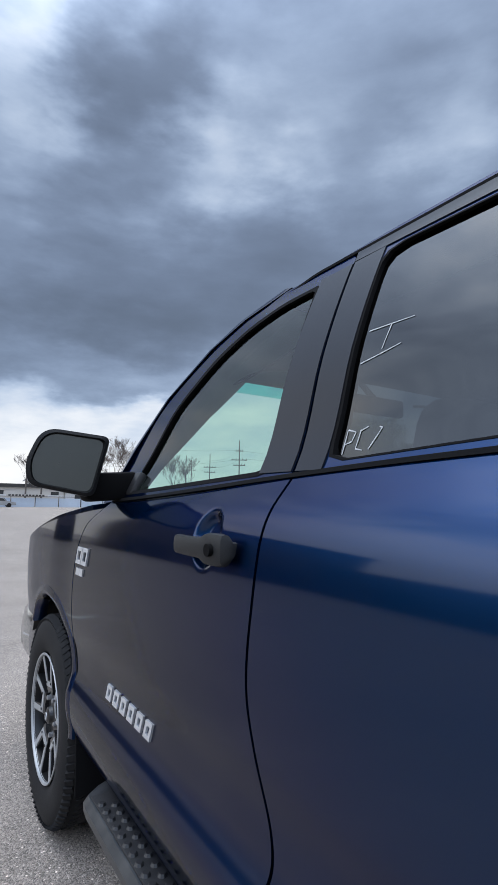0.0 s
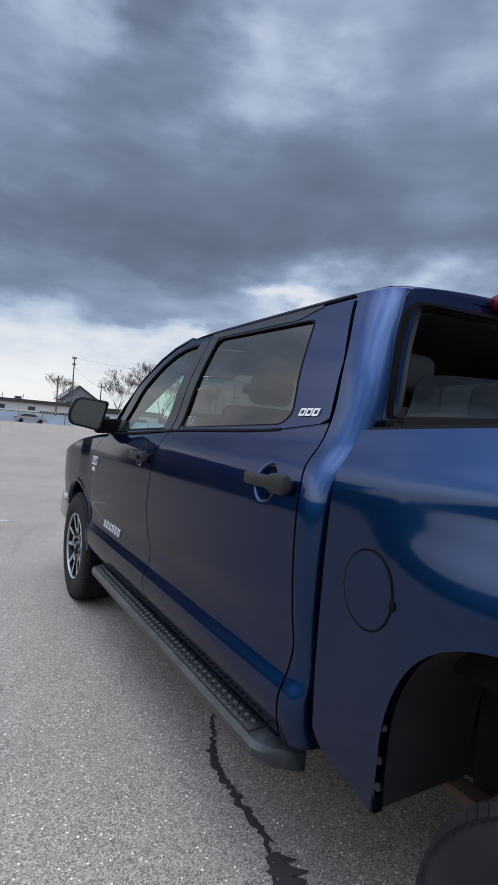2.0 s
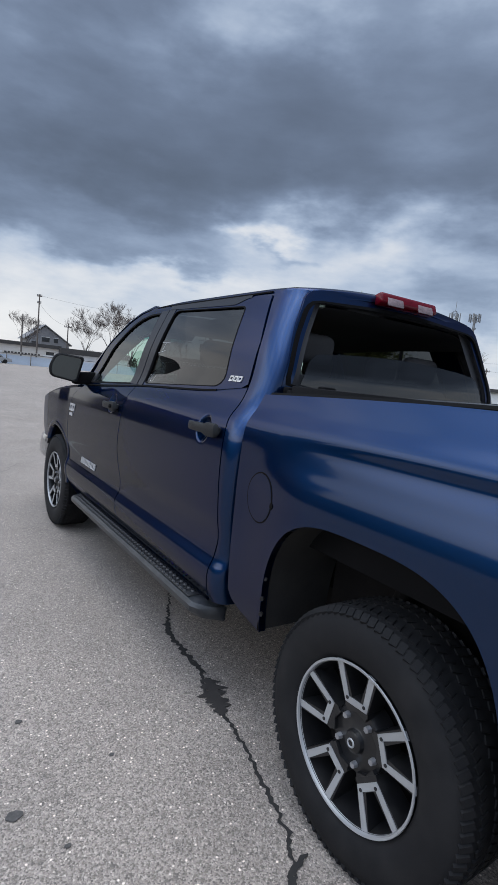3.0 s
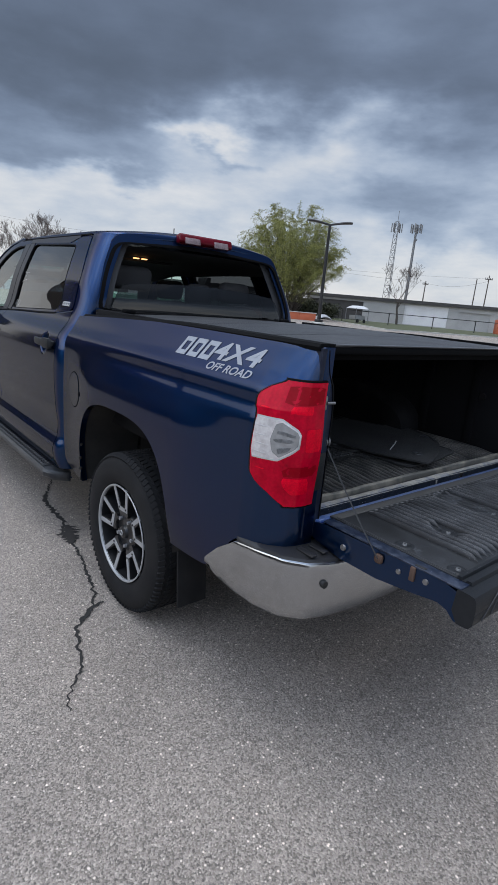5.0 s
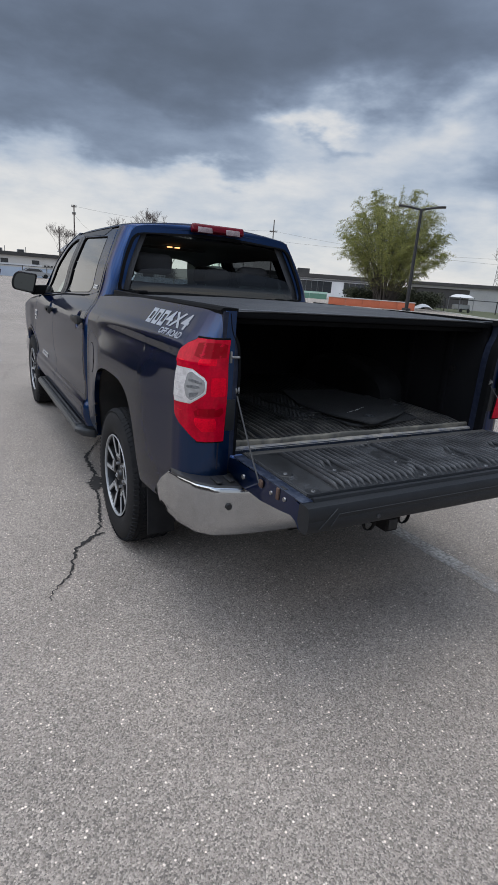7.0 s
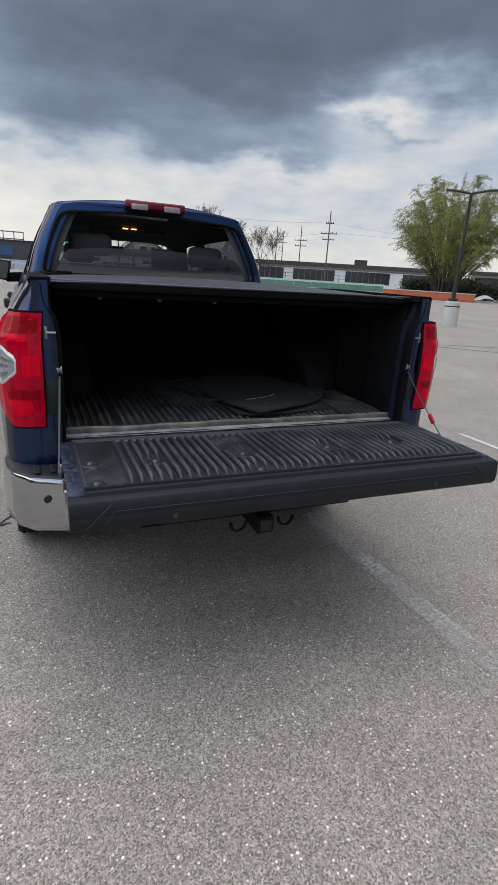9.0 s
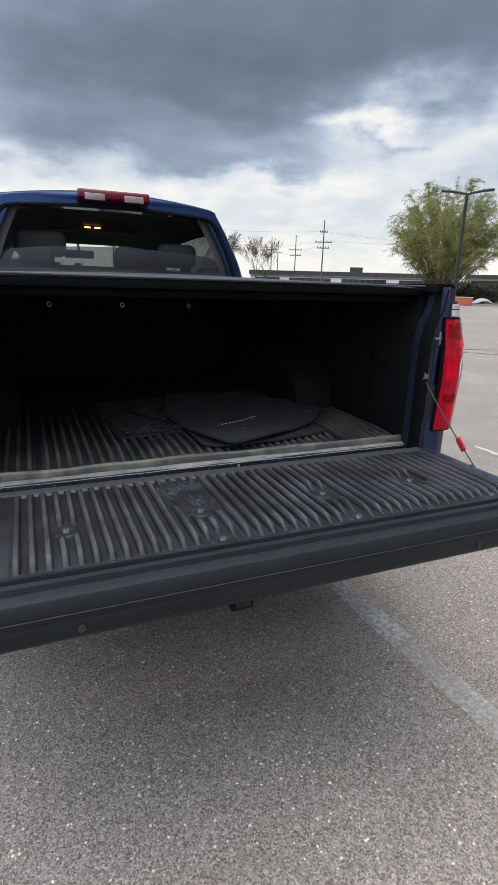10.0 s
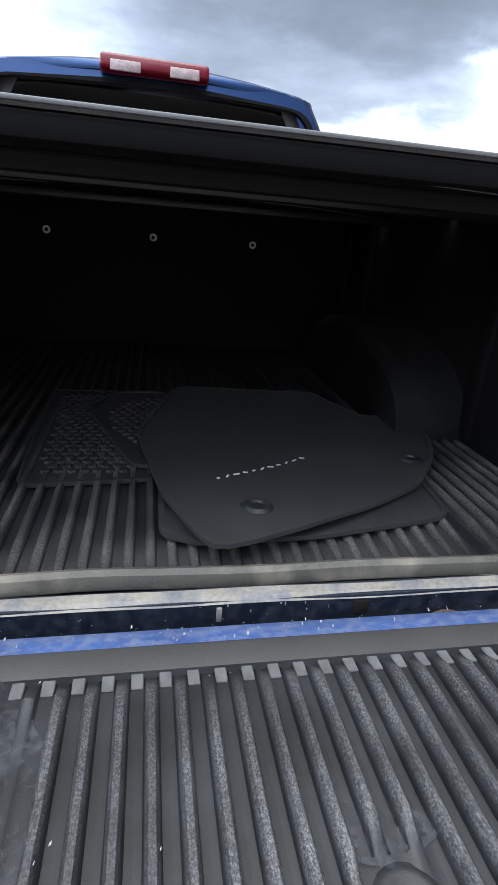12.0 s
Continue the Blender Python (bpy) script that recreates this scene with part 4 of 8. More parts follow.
def hood(u, v):
    a = -1 + 2 * u
    y = lerp(3.30, 4.52, v)
    z = fend_top(y) + 0.003 + (0.036 + 0.20 * v ** 2) * (1 - a ** 4) + 0.014 * math.exp(-((abs(a) - 0.62) / 0.12) ** 2)
    w = cab_w(fend_top(y)) - nose(y) - 0.005
    return a * w, y + 0.05 * (1 - a * a) * v, z


bm = grid(hood, 40, 30, 1)
r = bmesh.ops.extrude_edge_only(bm, edges=[e for e in bm.edges if e.is_boundary])
bmesh.ops.translate(bm, verts=[g for g in r["geom"] if isinstance(g, bmesh.types.BMVert)], vec=(0, 0, -0.04))
for f in bm.faces:
    if f.normal.z < -0.5:
        f.normal_flip()
part("bonnet", bm, PAINT, truck, "dark blue bonnet")
part("cowl", box((0, 3.30, 1.235), (1.66, 0.14, 0.03), 0.008), TRIM, truck, "black cowl below the windscreen")
# front end
part("grille", box((0, 4.555, 0.93), (1.10, 0.05, 0.36), 0.03), CHROME, truck, "chrome grille")
for s in (-1, 1):
    part("headlamp", box((s * 0.66, 4.40, 0.86), (0.30, 0.16, 0.16), 0.05, Euler((0, 0, s * radians(-22)))), CLEAR_LENS, truck, "clear headlamp")
FB = [(0.985, 4.10), (0.990, 4.20), (0.985, 4.31), (0.965, 4.41), (0.92, 4.49), (0.84, 4.545), (0.70, 4.585), (0.45, 4.615), (0.0, 4.625)]
FB = FB + [(-x, y) for x, y in reversed(FB[:-1])]


def front_bump(i):
    x, y = FB[i]
    out = Vector((x, (y - 3.9) * 1.2)).normalized()
    return [(x + d * out.x, y + d * out.y, z) for d, z in ((-0.08, 0.52), (-0.015, 0.525), (0.0, 0.56), (0.004, 0.64), (-0.006, 0.71), (-0.025, 0.735), (-0.08, 0.737))]


v, f = sweep(range(len(FB)), front_bump)
raw("front_bumper", v, f, CHROME, truck, "chrome front bumper", smooth=50)

# ---- load bed ----
FLOOR = 0.862
part("bed_floor_pan", box((0, -0.16, 0.80), (1.06, 1.64, 0.075), 0.004), PAINT_WORN, truck, "blue bed floor pan")
# ribbed liner floor
RIB = 0.0335


def ribs(x0, x1, y0, y1, z, h, pitch, gone=None, wob=0.0):
    """Rounded ribs that run along y, with sloping ends; gone(x, y) flattens them."""
    bm = bmesh.new()
    k = int(round((x1 - x0) / pitch))
    for i in range(k):
        xc = x0 + (i + 0.5) * pitch
        n = 16
        prof = ((-0.50, 0.0), (-0.27, 0.05), (-0.19, 0.80), (-0.10, 1.0), (0.10, 1.0), (0.19, 0.80), (0.27, 0.05), (0.50, 0.0))
        rows = []
        for j in range(n + 1):
            y = lerp(y0, y1, j / n)
            e = min(1.0, 14.0 * min(j, n - j) / n + 0.001)
            g = 1.0 - (gone(xc, y) if gone else 0.0)
            hh = h * e * g + wob * noise.noise((xc * 9, y * 5, 0.3))
            rows.append([bm.verts.new((xc + a * pitch, y, z + max(0.0005, b * hh))) for a, b in prof])
        for j in range(n):
            for q in range(7):
                bm.faces.new((rows[j][q], rows[j][q + 1], rows[j + 1][q + 1], rows[j + 1][q]))
    return bm


liner = part("bed_liner_floor", box((0, -0.130, 0.851), (1.60, 1.65, 0.020), 0.004), LINER, truck, "black ribbed plastic bed liner floor")
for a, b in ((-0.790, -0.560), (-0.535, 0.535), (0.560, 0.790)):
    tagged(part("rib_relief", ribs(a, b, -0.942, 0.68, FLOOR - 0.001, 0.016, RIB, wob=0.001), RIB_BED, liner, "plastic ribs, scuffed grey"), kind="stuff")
# rolled worn edge of the liner above the sill
v, f = sweep(range(61), lambda i: [(lerp(-0.80, 0.80, i / 60), y, z + 0.006 * noise.noise((i * 0.13, 0, 0))) for y, z in ((-0.940, 0.864), (-0.945, 0.873), (-0.955, 0.877), (-0.963, 0.871), (-0.966, 0.852), (-0.965, 0.848), (-0.94, 0.852))])
raw("liner_lip", v, f, LINER_EDGE, liner, "grey worn lip of the bed liner")
v, f = sweep(range(61), lambda i: [(lerp(-0.80, 0.80, i / 60), y, z + 0.003 * noise.noise((i * 0.13, 3, 0))) for y, z in ((-0.980, 0.848), (-0.985, 0.860), (-1.000, 0.8585), (-1.0085, 0.850), (-0.990, 0.846))])
raw("sill_edge", v, f, SILL_EDGE, truck, "worn pale sill edge")
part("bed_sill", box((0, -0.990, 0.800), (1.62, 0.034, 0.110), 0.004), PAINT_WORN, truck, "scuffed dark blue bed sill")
for s in (-1, 1):
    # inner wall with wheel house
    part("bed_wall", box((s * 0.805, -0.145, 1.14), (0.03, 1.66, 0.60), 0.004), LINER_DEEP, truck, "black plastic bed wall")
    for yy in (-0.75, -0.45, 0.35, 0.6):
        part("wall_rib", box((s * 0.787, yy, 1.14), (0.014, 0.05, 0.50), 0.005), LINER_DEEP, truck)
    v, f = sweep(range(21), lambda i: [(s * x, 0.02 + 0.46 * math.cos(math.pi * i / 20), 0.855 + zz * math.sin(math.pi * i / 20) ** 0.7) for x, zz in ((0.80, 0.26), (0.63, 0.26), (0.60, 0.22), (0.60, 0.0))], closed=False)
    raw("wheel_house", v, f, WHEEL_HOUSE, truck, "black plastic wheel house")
    # tailgate post: the rear end of the bed side
    INNER_X = [(0.770, 0.80), (0.770, 1.21), (0.776, 1.276), (0.783, 1.315), (0.803, 1.352), (0.812, 1.383), (0.819, 1.436)]
    inner_x = table([(z, x) for x, z in INNER_X])
    def post_sec(i):
        z = lerp(0.80, 1.436, i / 40)
        x = inner_x(z, 0.01)
        return [(s * x, -0.988, z), (s * x, -1.064, z), (s * (x + 0.008), -1.0725, z), (s * 0.855, -1.0725, z), (s * 0.855, -0.988, z)]
    v, f = sweep(range(41), post_sec)
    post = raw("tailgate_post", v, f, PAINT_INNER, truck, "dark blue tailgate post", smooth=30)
    v, f = sweep(range(33), lambda i: [(s * (inner_x(lerp(0.83, 1.43, i / 32), 0.01) + dx), -1.050 + dy, lerp(0.83, 1.43, i / 32)) for dx, dy in ((-0.006, -0.016), (0.010, -0.0265), (0.010, 0.020), (-0.006, 0.020))])
    raw("post_seal", v, f, BLACK_RUBBER, post, "black post seal")
    part("striker", cyl((s * 0.815, -1.080, 1.264), (s * 0.783, -1.084, 1.264), 0.005), STEEL, post, "steel striker pin")
    part("striker_plate", box((s * 0.816, -1.074, 1.264), (0.010, 0.008, 0.046), 0.003), STEEL, post, "grey striker plate")
    part("post_cover", box((s * 0.806, -1.073, 1.03), (0.042, 0.008, 0.13), 0.003), HANDLE, post, "grey plastic post cover")
    part("tie_hook", cyl((s * 0.788, -0.80, 1.16), (s * 0.772, -0.80, 1.16), 0.018), DARK, truck, "tie-down hook")
    # rail cap
    v, f = sweep(range(31), lambda i: [(s * x, lerp(0.762, -1.062, i / 30), bed_top(lerp(0.762, -1.062, i / 30)) + dz) for x, dz in ((0.862, -0.012), (0.866, 0.0), (0.856, 0.010), (0.79, 0.010), (0.79, -0.016))])
    raw("bed_rail_cap", v, f, BLACK_RUBBER, truck, "black bed rail cap")
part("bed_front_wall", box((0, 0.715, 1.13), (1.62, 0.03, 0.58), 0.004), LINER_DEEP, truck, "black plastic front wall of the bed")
for x in (-0.414, -0.005, 0.404):
    v, f = lathe([(0.0, 0.007), (-0.004, 0.008), (-0.004, 0.014), (0.0, 0.015)], 16)
    b_ = raw("wall_grommet", [(p[1] + x, 0.698 + p[0], p[2] + 1.292) for p in v], f, material("white_grommet", (0.85, 0.85, 0.85), 0.5), truck, "small pale ring grommet")
for x in (-0.62, -0.22, 0.2, 0.6):
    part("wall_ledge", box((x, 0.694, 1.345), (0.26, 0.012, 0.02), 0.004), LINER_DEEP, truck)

# tonneau cover: folding panels with a rear lip
COVER_Z = table([(0.8, 1.410), (0.19, 1.432), (-0.34, 1.442), (-1.2, 1.444)])
cover = part("cover_frame", box((0, -0.974, 1.421), (1.575, 0.035, 0.026), 0.006), BLACK_RUBBER, truck, "black folding bed cover, closed")
part("cover_lip", box((0, -0.993, 1.4415), (1.60, 0.008, 0.005), 0.002), material("grey_rubber_lip", (0.11, 0.115, 0.125), 0.4), cover, "grey edge strip")
part("cover_bow", box((0, -0.935, 1.394), (1.56, 0.030, 0.022), 0.005), BLACK_RUBBER, cover)
part("cover_bow", box((0, -0.40, 1.415), (1.56, 0.040, 0.022), 0.005), TRIM, cover)
part("cover_bow", box((0, 0.20, 1.405), (1.56, 0.040, 0.022), 0.005), TRIM, cover)
ends = (0.74, 0.28, -0.18, -0.64, -0.991)
for a, b in zip(ends, ends[1:]):
    za, zb = COVER_Z(a), COVER_Z(b)
    part("cover_panel", grid(lambda u, v: (0.80 * (2 * u - 1), lerp(a - 0.004, b + 0.004, v), lerp(za, zb, v) + 0.020 * (1 - (2 * u - 1) ** 2) * smoothstep(-1.05, -0.3, lerp(a, b, v)) - 0.010 * abs(2 * u - 1) ** 8 - 0.004 * (abs(2 * v - 1) ** 10)), 24, 12, 1, 0.004, (0, 0, -0.004)), COVER, cover, "black vinyl cover panel")
part("cover_head", box((0, 0.762, 1.418), (1.58, 0.045, 0.030), 0.008), BLACK_RUBBER, cover, "black front bar of the cover")
for x in (-0.62, 0.62):
    part("cover_latch", box((x, 0.70, 1.436), (0.07, 0.05, 0.026), 0.010), BLACK_RUBBER, cover, "black cover latch")

# ---- tailgate, lowered ----
v, f = sweep(range(2), lambda i: [((-0.797, 0.797)[i], y, z) for y, z in ((-1.045, 0.838), (-1.085, 0.850), (-1.125, 0.858), (-1.56, 0.8655), (-1.60, 0.856), (-1.635, 0.846), (-1.645, 0.835), (-1.645, 0.772), (-1.61, 0.768), (-1.585, 0.790), (-1.555, 0.798), (-1.48, 0.785), (-1.35, 0.768), (-1.20, 0.768), (-1.08, 0.790), (-1.045, 0.812))])
tailgate = raw("tailgate", v, f, PAINT, truck, "dark blue lowered tailgate", smooth=30)
for s in (-1, 1):
    part("edge_strip", box((s * 0.774, -1.365, 0.8655), (0.046, 0.50, 0.006), 0.002), PAINT_EDGE, tailgate, "scuffed dark blue edge of the tailgate")
# rubbed paint strip at the hinge
part("hinge_strip", box((0, -1.072, 0.8495), (1.585, 0.050, 0.010), 0.003, Euler((radians(-14), 0, 0))), PAINT_RUBBED, tailgate, "light blue rubbed paint strip")
v, f = sweep(range(41), lambda i: [(lerp(-0.799, 0.799, i / 40), y, z + 0.0012 * noise.noise((i * 0.5, y * 9, 0.3))) for y, z in ((-1.604, 0.858), (-1.606, 0.8655), (-1.640, 0.8650), (-1.654, 0.862), (-1.661, 0.852), (-1.6645, 0.820), (-1.6630, 0.816), (-1.6645, 0.812), (-1.662, 0.782), (-1.652, 0.769), (-1.62, 0.767), (-1.60, 0.80))])
raw("tailgate_cap", v, f, CAP, tailgate, "scratched black tailgate cap", smooth=40)
v, f = sweep(range(41), lambda i: [(lerp(-0.752, 0.752, i / 40), y, z + 0.0012 * noise.noise((i * 0.5, y * 9, 0.9))) for y, z in ((-1.574, 0.864), (-1.577, 0.8790), (-1.588, 0.8790), (-1.591, 0.8700), (-1.602, 0.8700), (-1.605, 0.8770), (-1.618, 0.8760), (-1.622, 0.8655))])
raw("liner_border", v, f, CAP, tailgate, "black liner border with two ridges", smooth=40)


BOLT = material("dull_zinc_bolt", (0.15, 0.152, 0.155), 0.5, 0.4, var=0.3, fine=400.0)


# moulded lines in the face of the cap
CAP_LINE = material("rubbed_cap_line", (0.032, 0.034, 0.038), 0.5, 0.0, var=0.5, scale=30.0, fine=200.0, spec=0.3)


def cap_line(a, b, w=0.0022):
    (x0, z0), (x1, z1) = a, b
    return part("moulded_line", box(((x0 + x1) / 2, -1.6645, (z0 + z1) / 2), (math.hypot(x1 - x0, z1 - z0), 0.003, w), 0.0008, Euler((0, -math.atan2(z1 - z0, x1 - x0), 0))), CAP_LINE, tailgate)


cap_line((-0.675, 0.831), (0.675, 0.831))
for s in (-1, 1):
    cap_line((s * 0.753, 0.785), (s * 0.684, 0.852), 0.003)
    cap_line((s * 0.704, 0.790), (s * 0.675, 0.831))
    part("cap_stud", cyl((s * 0.496, -1.661, 0.796), (s * 0.496, -1.667, 0.796), 0.008, n=14), CAP_LINE, tailgate, "round moulded stud")
    part("gate_slot", box((s * 0.786, -1.484, 0.8688), (0.014, 0.034, 0.003), 0.001), RUBBER, tailgate, "black slot in the gate edge")
    part("liner_rim", box((s * 0.742, -1.345, 0.8722), (0.006, 0.44, 0.006), 0.002), CAP_LINE, tailgate, "rubbed rim of the liner")


def bare(x, y):
    """Flat pads round the liner bolts and at the worn end."""
    g = 0.0
    for bx, by in ((-0.177, -1.395), (0.180, -1.392), (0.486, -1.385), (-0.174, -1.553), (0.190, -1.553), (-0.5, -1.39)):
        g = max(g, 1 - smoothstep(0.032, 0.052, math.hypot((x - bx), (y - by) * 0.9)))
    g = max(g, 0.85 * (1 - smoothstep(0.55, 1.1, ((x + 0.185) / 0.075) ** 2 + ((y + 1.275) / 0.13) ** 2)))
    return g


part("hinge_flap", box((0.0, -1.121, 0.8690), (1.50, 0.040, 0.0085), 0.003), material("grey_brown_flap", (0.036, 0.035, 0.034), 0.7, var=0.25, scale=10.0, fine=150.0, bump=0.3, bump_scale=300.0), tailgate, "worn grey-brown flap along the hinge")
plate = part("tailgate_liner", box((-0.002, -1.342, 0.8685), (1.50, 0.485, 0.008), 0.003), LINER, tailgate, "black plastic tailgate liner plate")
tagged(part("rib_relief", ribs(-0.62, 0.70, -1.562, -1.150, 0.8722, 0.0175, 0.0310, bare), RIB_GATE, plate, "black scuffed plastic ribs"), kind="stuff")
bm = bmesh.new()
for i in range(43):
    x = -0.62 + 0.031 * (i + 0.5)
    add_box(bm, (x + 0.0155, -1.156, 0.8738), (0.0135, 0.021, 0.0035), 0.001, seg=1)
tagged(part("rib_end_field", bm, material("chalky_rib_end", (0.085, 0.086, 0.09), 0.7, var=0.5, scale=40.0), plate, "pale worn rib ends"), kind="stuff")
for bx, by in ((-0.177, -1.395), (0.180, -1.392), (0.486, -1.385), (-0.174, -1.556), (0.190, -1.556), (0.638, -1.553), (-0.712, -1.556), (-0.713, -1.377), (-0.5, -1.40)):
    v, f = lathe([(0.0, 0.031), (0.003, 0.026), (0.0035, 0.020), (0.001, 0.015), (0.001, 0.0)], 20)
    raw("bolt_pad", [(bx + p[1], by + p[2], 0.8725 + p[0]) for p in v], [tuple(reversed(q)) for q in f], LINER, plate, "round moulded bolt pad")
    part("liner_bolt", cyl((bx, by, 0.8725), (bx, by, 0.8785), 0.0085, 0.0065, 12), BOLT, plate, "dull zinc bolt head")
    part("bolt_socket", cyl((bx, by, 0.8780), (bx, by, 0.8792), 0.0035, n=6), RUBBER, plate)
for s in (-1, 1):
    for yy, zz, rr, mt in ((-1.211, 0.812, 0.012, STEEL), (-1.423, 0.828, 0.009, STEEL), (-1.512, 0.838, 0.010, STEEL)):
        part("side_bolt", cyl((s * 0.795, yy, zz), (s * 0.802, yy, zz), rr, rr * 0.8, 12), mt, tailgate, "zinc bolt")
    part("latch", box((s * 0.798, -1.468, 0.842), (0.010, 0.018, 0.045), 0.004), RUST, tailgate, "rusty tailgate latch")
    part("cable_bracket", box((s * 0.802, -1.352, 0.838), (0.012, 0.030, 0.030), 0.008), RUST, tailgate, "rusty cable bracket")
    a, b = Vector((s * 0.776, -1.056, 1.128)), Vector((s * 0.809, -1.352, 0.842))
    v, f = sweep(range(17), lambda i: [tuple(a.lerp(b, i / 16) + Vector((0.0032 * math.cos(k * math.pi / 4), 0.0023 * math.sin(k * math.pi / 4), 0.0023 * math.sin(k * math.pi / 4) - 0.010 * math.sin(math.pi * i / 16)))) for k in range(8)])
    cable = raw("tailgate_cable", v, f, material("dark_steel_cable", (0.035, 0.035, 0.036), 0.55, 0.4), truck, "dark steel tailgate cable")
    part("cable_eye", cyl((s * 0.768, -1.056, 1.130), (s * 0.786, -1.056, 1.128), 0.020, n=16), STEEL, cable, "steel cable eye")
    if s > 0:
        part("cable_tag", box((0.797, -1.262, 0.925), (0.009, 0.022, 0.050), 0.003, Euler((radians(-45), 0, 0))), RED_TAG, cable, "red plastic tag")
        part("cable_wrap", cyl((0.797, -1.318, 0.868), (0.797, -1.340, 0.848), 0.008, n=10), RUST, cable)

v, f = sweep(range(17), lambda i: [(0.434 + (0.030 + 0.005 * math.cos(k * math.pi / 3)) * math.cos(math.pi * i / 16), -1.016 + 0.005 * math.sin(k * math.pi / 3), 0.795 + (0.024 + 0.005 * math.cos(k * math.pi / 3)) * math.sin(math.pi * i / 16)) for k in range(6)])
raw("hinge_loop", v, f, RUST, truck, "dull steel loop at the tailgate hinge")
for x, w in ((0.080, 0.008), (0.295, 0.024)):
    part("sill_slot", box((x, -1.008, 0.833), (w, 0.004, 0.024), 0.001), SILL_EDGE if w < 0.01 else DARK, truck)

# chips and scratches in the sill, the hinge strip and the liner
rnd = random.Random(12)


def flecks(name, count, x0, x1, spot, parent, label, lo, hi, mat=None):
    """Small bare chips; spot(x, k) gives the corner, the two edge directions and the facing offset."""
    v, f = [], []
    for _ in range(count):
        x = rnd.uniform(x0, x1)
        o, d1, d2 = spot(x, rnd)
        a, b = rnd.uniform(lo, hi), rnd.uniform(lo, hi) * rnd.choice((0.4, 0.8, 2.2))
        k = len(v)
        for ca, cb in ((0, 0), (1, 0.15), (0.85, 1), (0.1, 0.8)):
            v.append(Vector(o) + Vector(d1) * (a * ca) + Vector(d2) * (b * cb))
        f.append((k, k + 1, k + 2, k + 3))
    return tagged(raw(name, v, f, mat or CHALK, parent, label, smooth=0), kind="stuff")


CHIP = material("pale_bare_chips", (0.28, 0.29, 0.31), 0.7, 0.0, var=0.3, fine=200.0)
flecks("paint_chip_field", 150, -0.78, 0.78, lambda x, r: ((x, -1.0078, 0.852 - 0.085 * r.random() ** 1.8), (1, 0, 0), (0, 0, -1)), truck, "pale chips in the sill paint", 0.0006, 0.0036, CHIP)
flecks("paint_chip_field", 170, -0.76, 0.76, lambda x, r: ((x, -1.095 + 0.046 * r.random(), 0.8565), (1, 0.2, 0.0), (0, 1, 0.25)), tailgate, "pale scratches in the rubbed strip", 0.0006, 0.0028, CHIP)
flecks("cap_scratch_field", 150, -0.78, 0.78, lambda x, r: ((x, -1.6648, 0.846 - 0.06 * r.random()), (1, 0, r.uniform(-0.6, 0.6)), (0, 0, -1)), tailgate, "fine pale scratches in the cap", 0.0006, 0.0030, material("grey_plastic_scratch", (0.038, 0.041, 0.045), 0.7, var=0.3))
flecks("border_scuff_field", 130, -0.745, 0.745, lambda x, r: ((x, -1.588 + 0.010 * r.random(), 0.8793), (3.5, 0.05, 0), (0, 0.22, 0)), tailgate, "rubbed grey line on the liner border", 0.002, 0.007, MATS["grey_plastic_scratch"])
for s in (-1, 1):
    flecks("edge_scuff_field", 30, -1.58, -1.14, lambda y, r: ((s * (0.752 + 0.040 * r.random()), y, 0.8690), (0.3, 1, 0), (1, 0.1, 0)), tailgate, "pale scuffs on the gate edge", 0.0006, 0.003, material("pale_blue_scuff", (0.10, 0.12, 0.16), 0.6, var=0.3))
flecks("liner_scratch_field", 140, -0.66, 0.70, lambda x, r: ((x, -1.58 + 0.42 * r.random(), 0.8904), (1, 0.3, 0), (0.2, 1, 0)), plate, "pale scuffs on the rib tops", 0.0006, 0.002, CHIP)

# dried dust smeared over the worn part of the liner
SMEAR = worn_layer("dried_dust_smear", (0.048, 0.052, 0.059), 90.0, 14.0, 0.93, 1.36)
for cx, cy, rx, ry, z in ((-0.185, -1.270, 0.078, 0.125, 0.8756), (0.180, -1.335, 0.050, 0.030, 0.8758), (-0.690, -1.46, 0.040, 0.085, 0.8732)):
    rim = [Vector((cx + rx * (1 + 0.3 * noise.noise((k * 0.5, cx, 0.1))) * math.cos(math.pi * k / 18), cy + ry * (1 + 0.3 * noise.noise((k * 0.5, cx, 5.1))) * math.sin(math.pi * k / 18))) for k in range(36)]
    part("dust_smear", sheet(rim, lambda p: (p.x, p.y, z), 1, 36, 2, 0.0, (0, 0, -1)), SMEAR, plate, "pale dried dust smear")

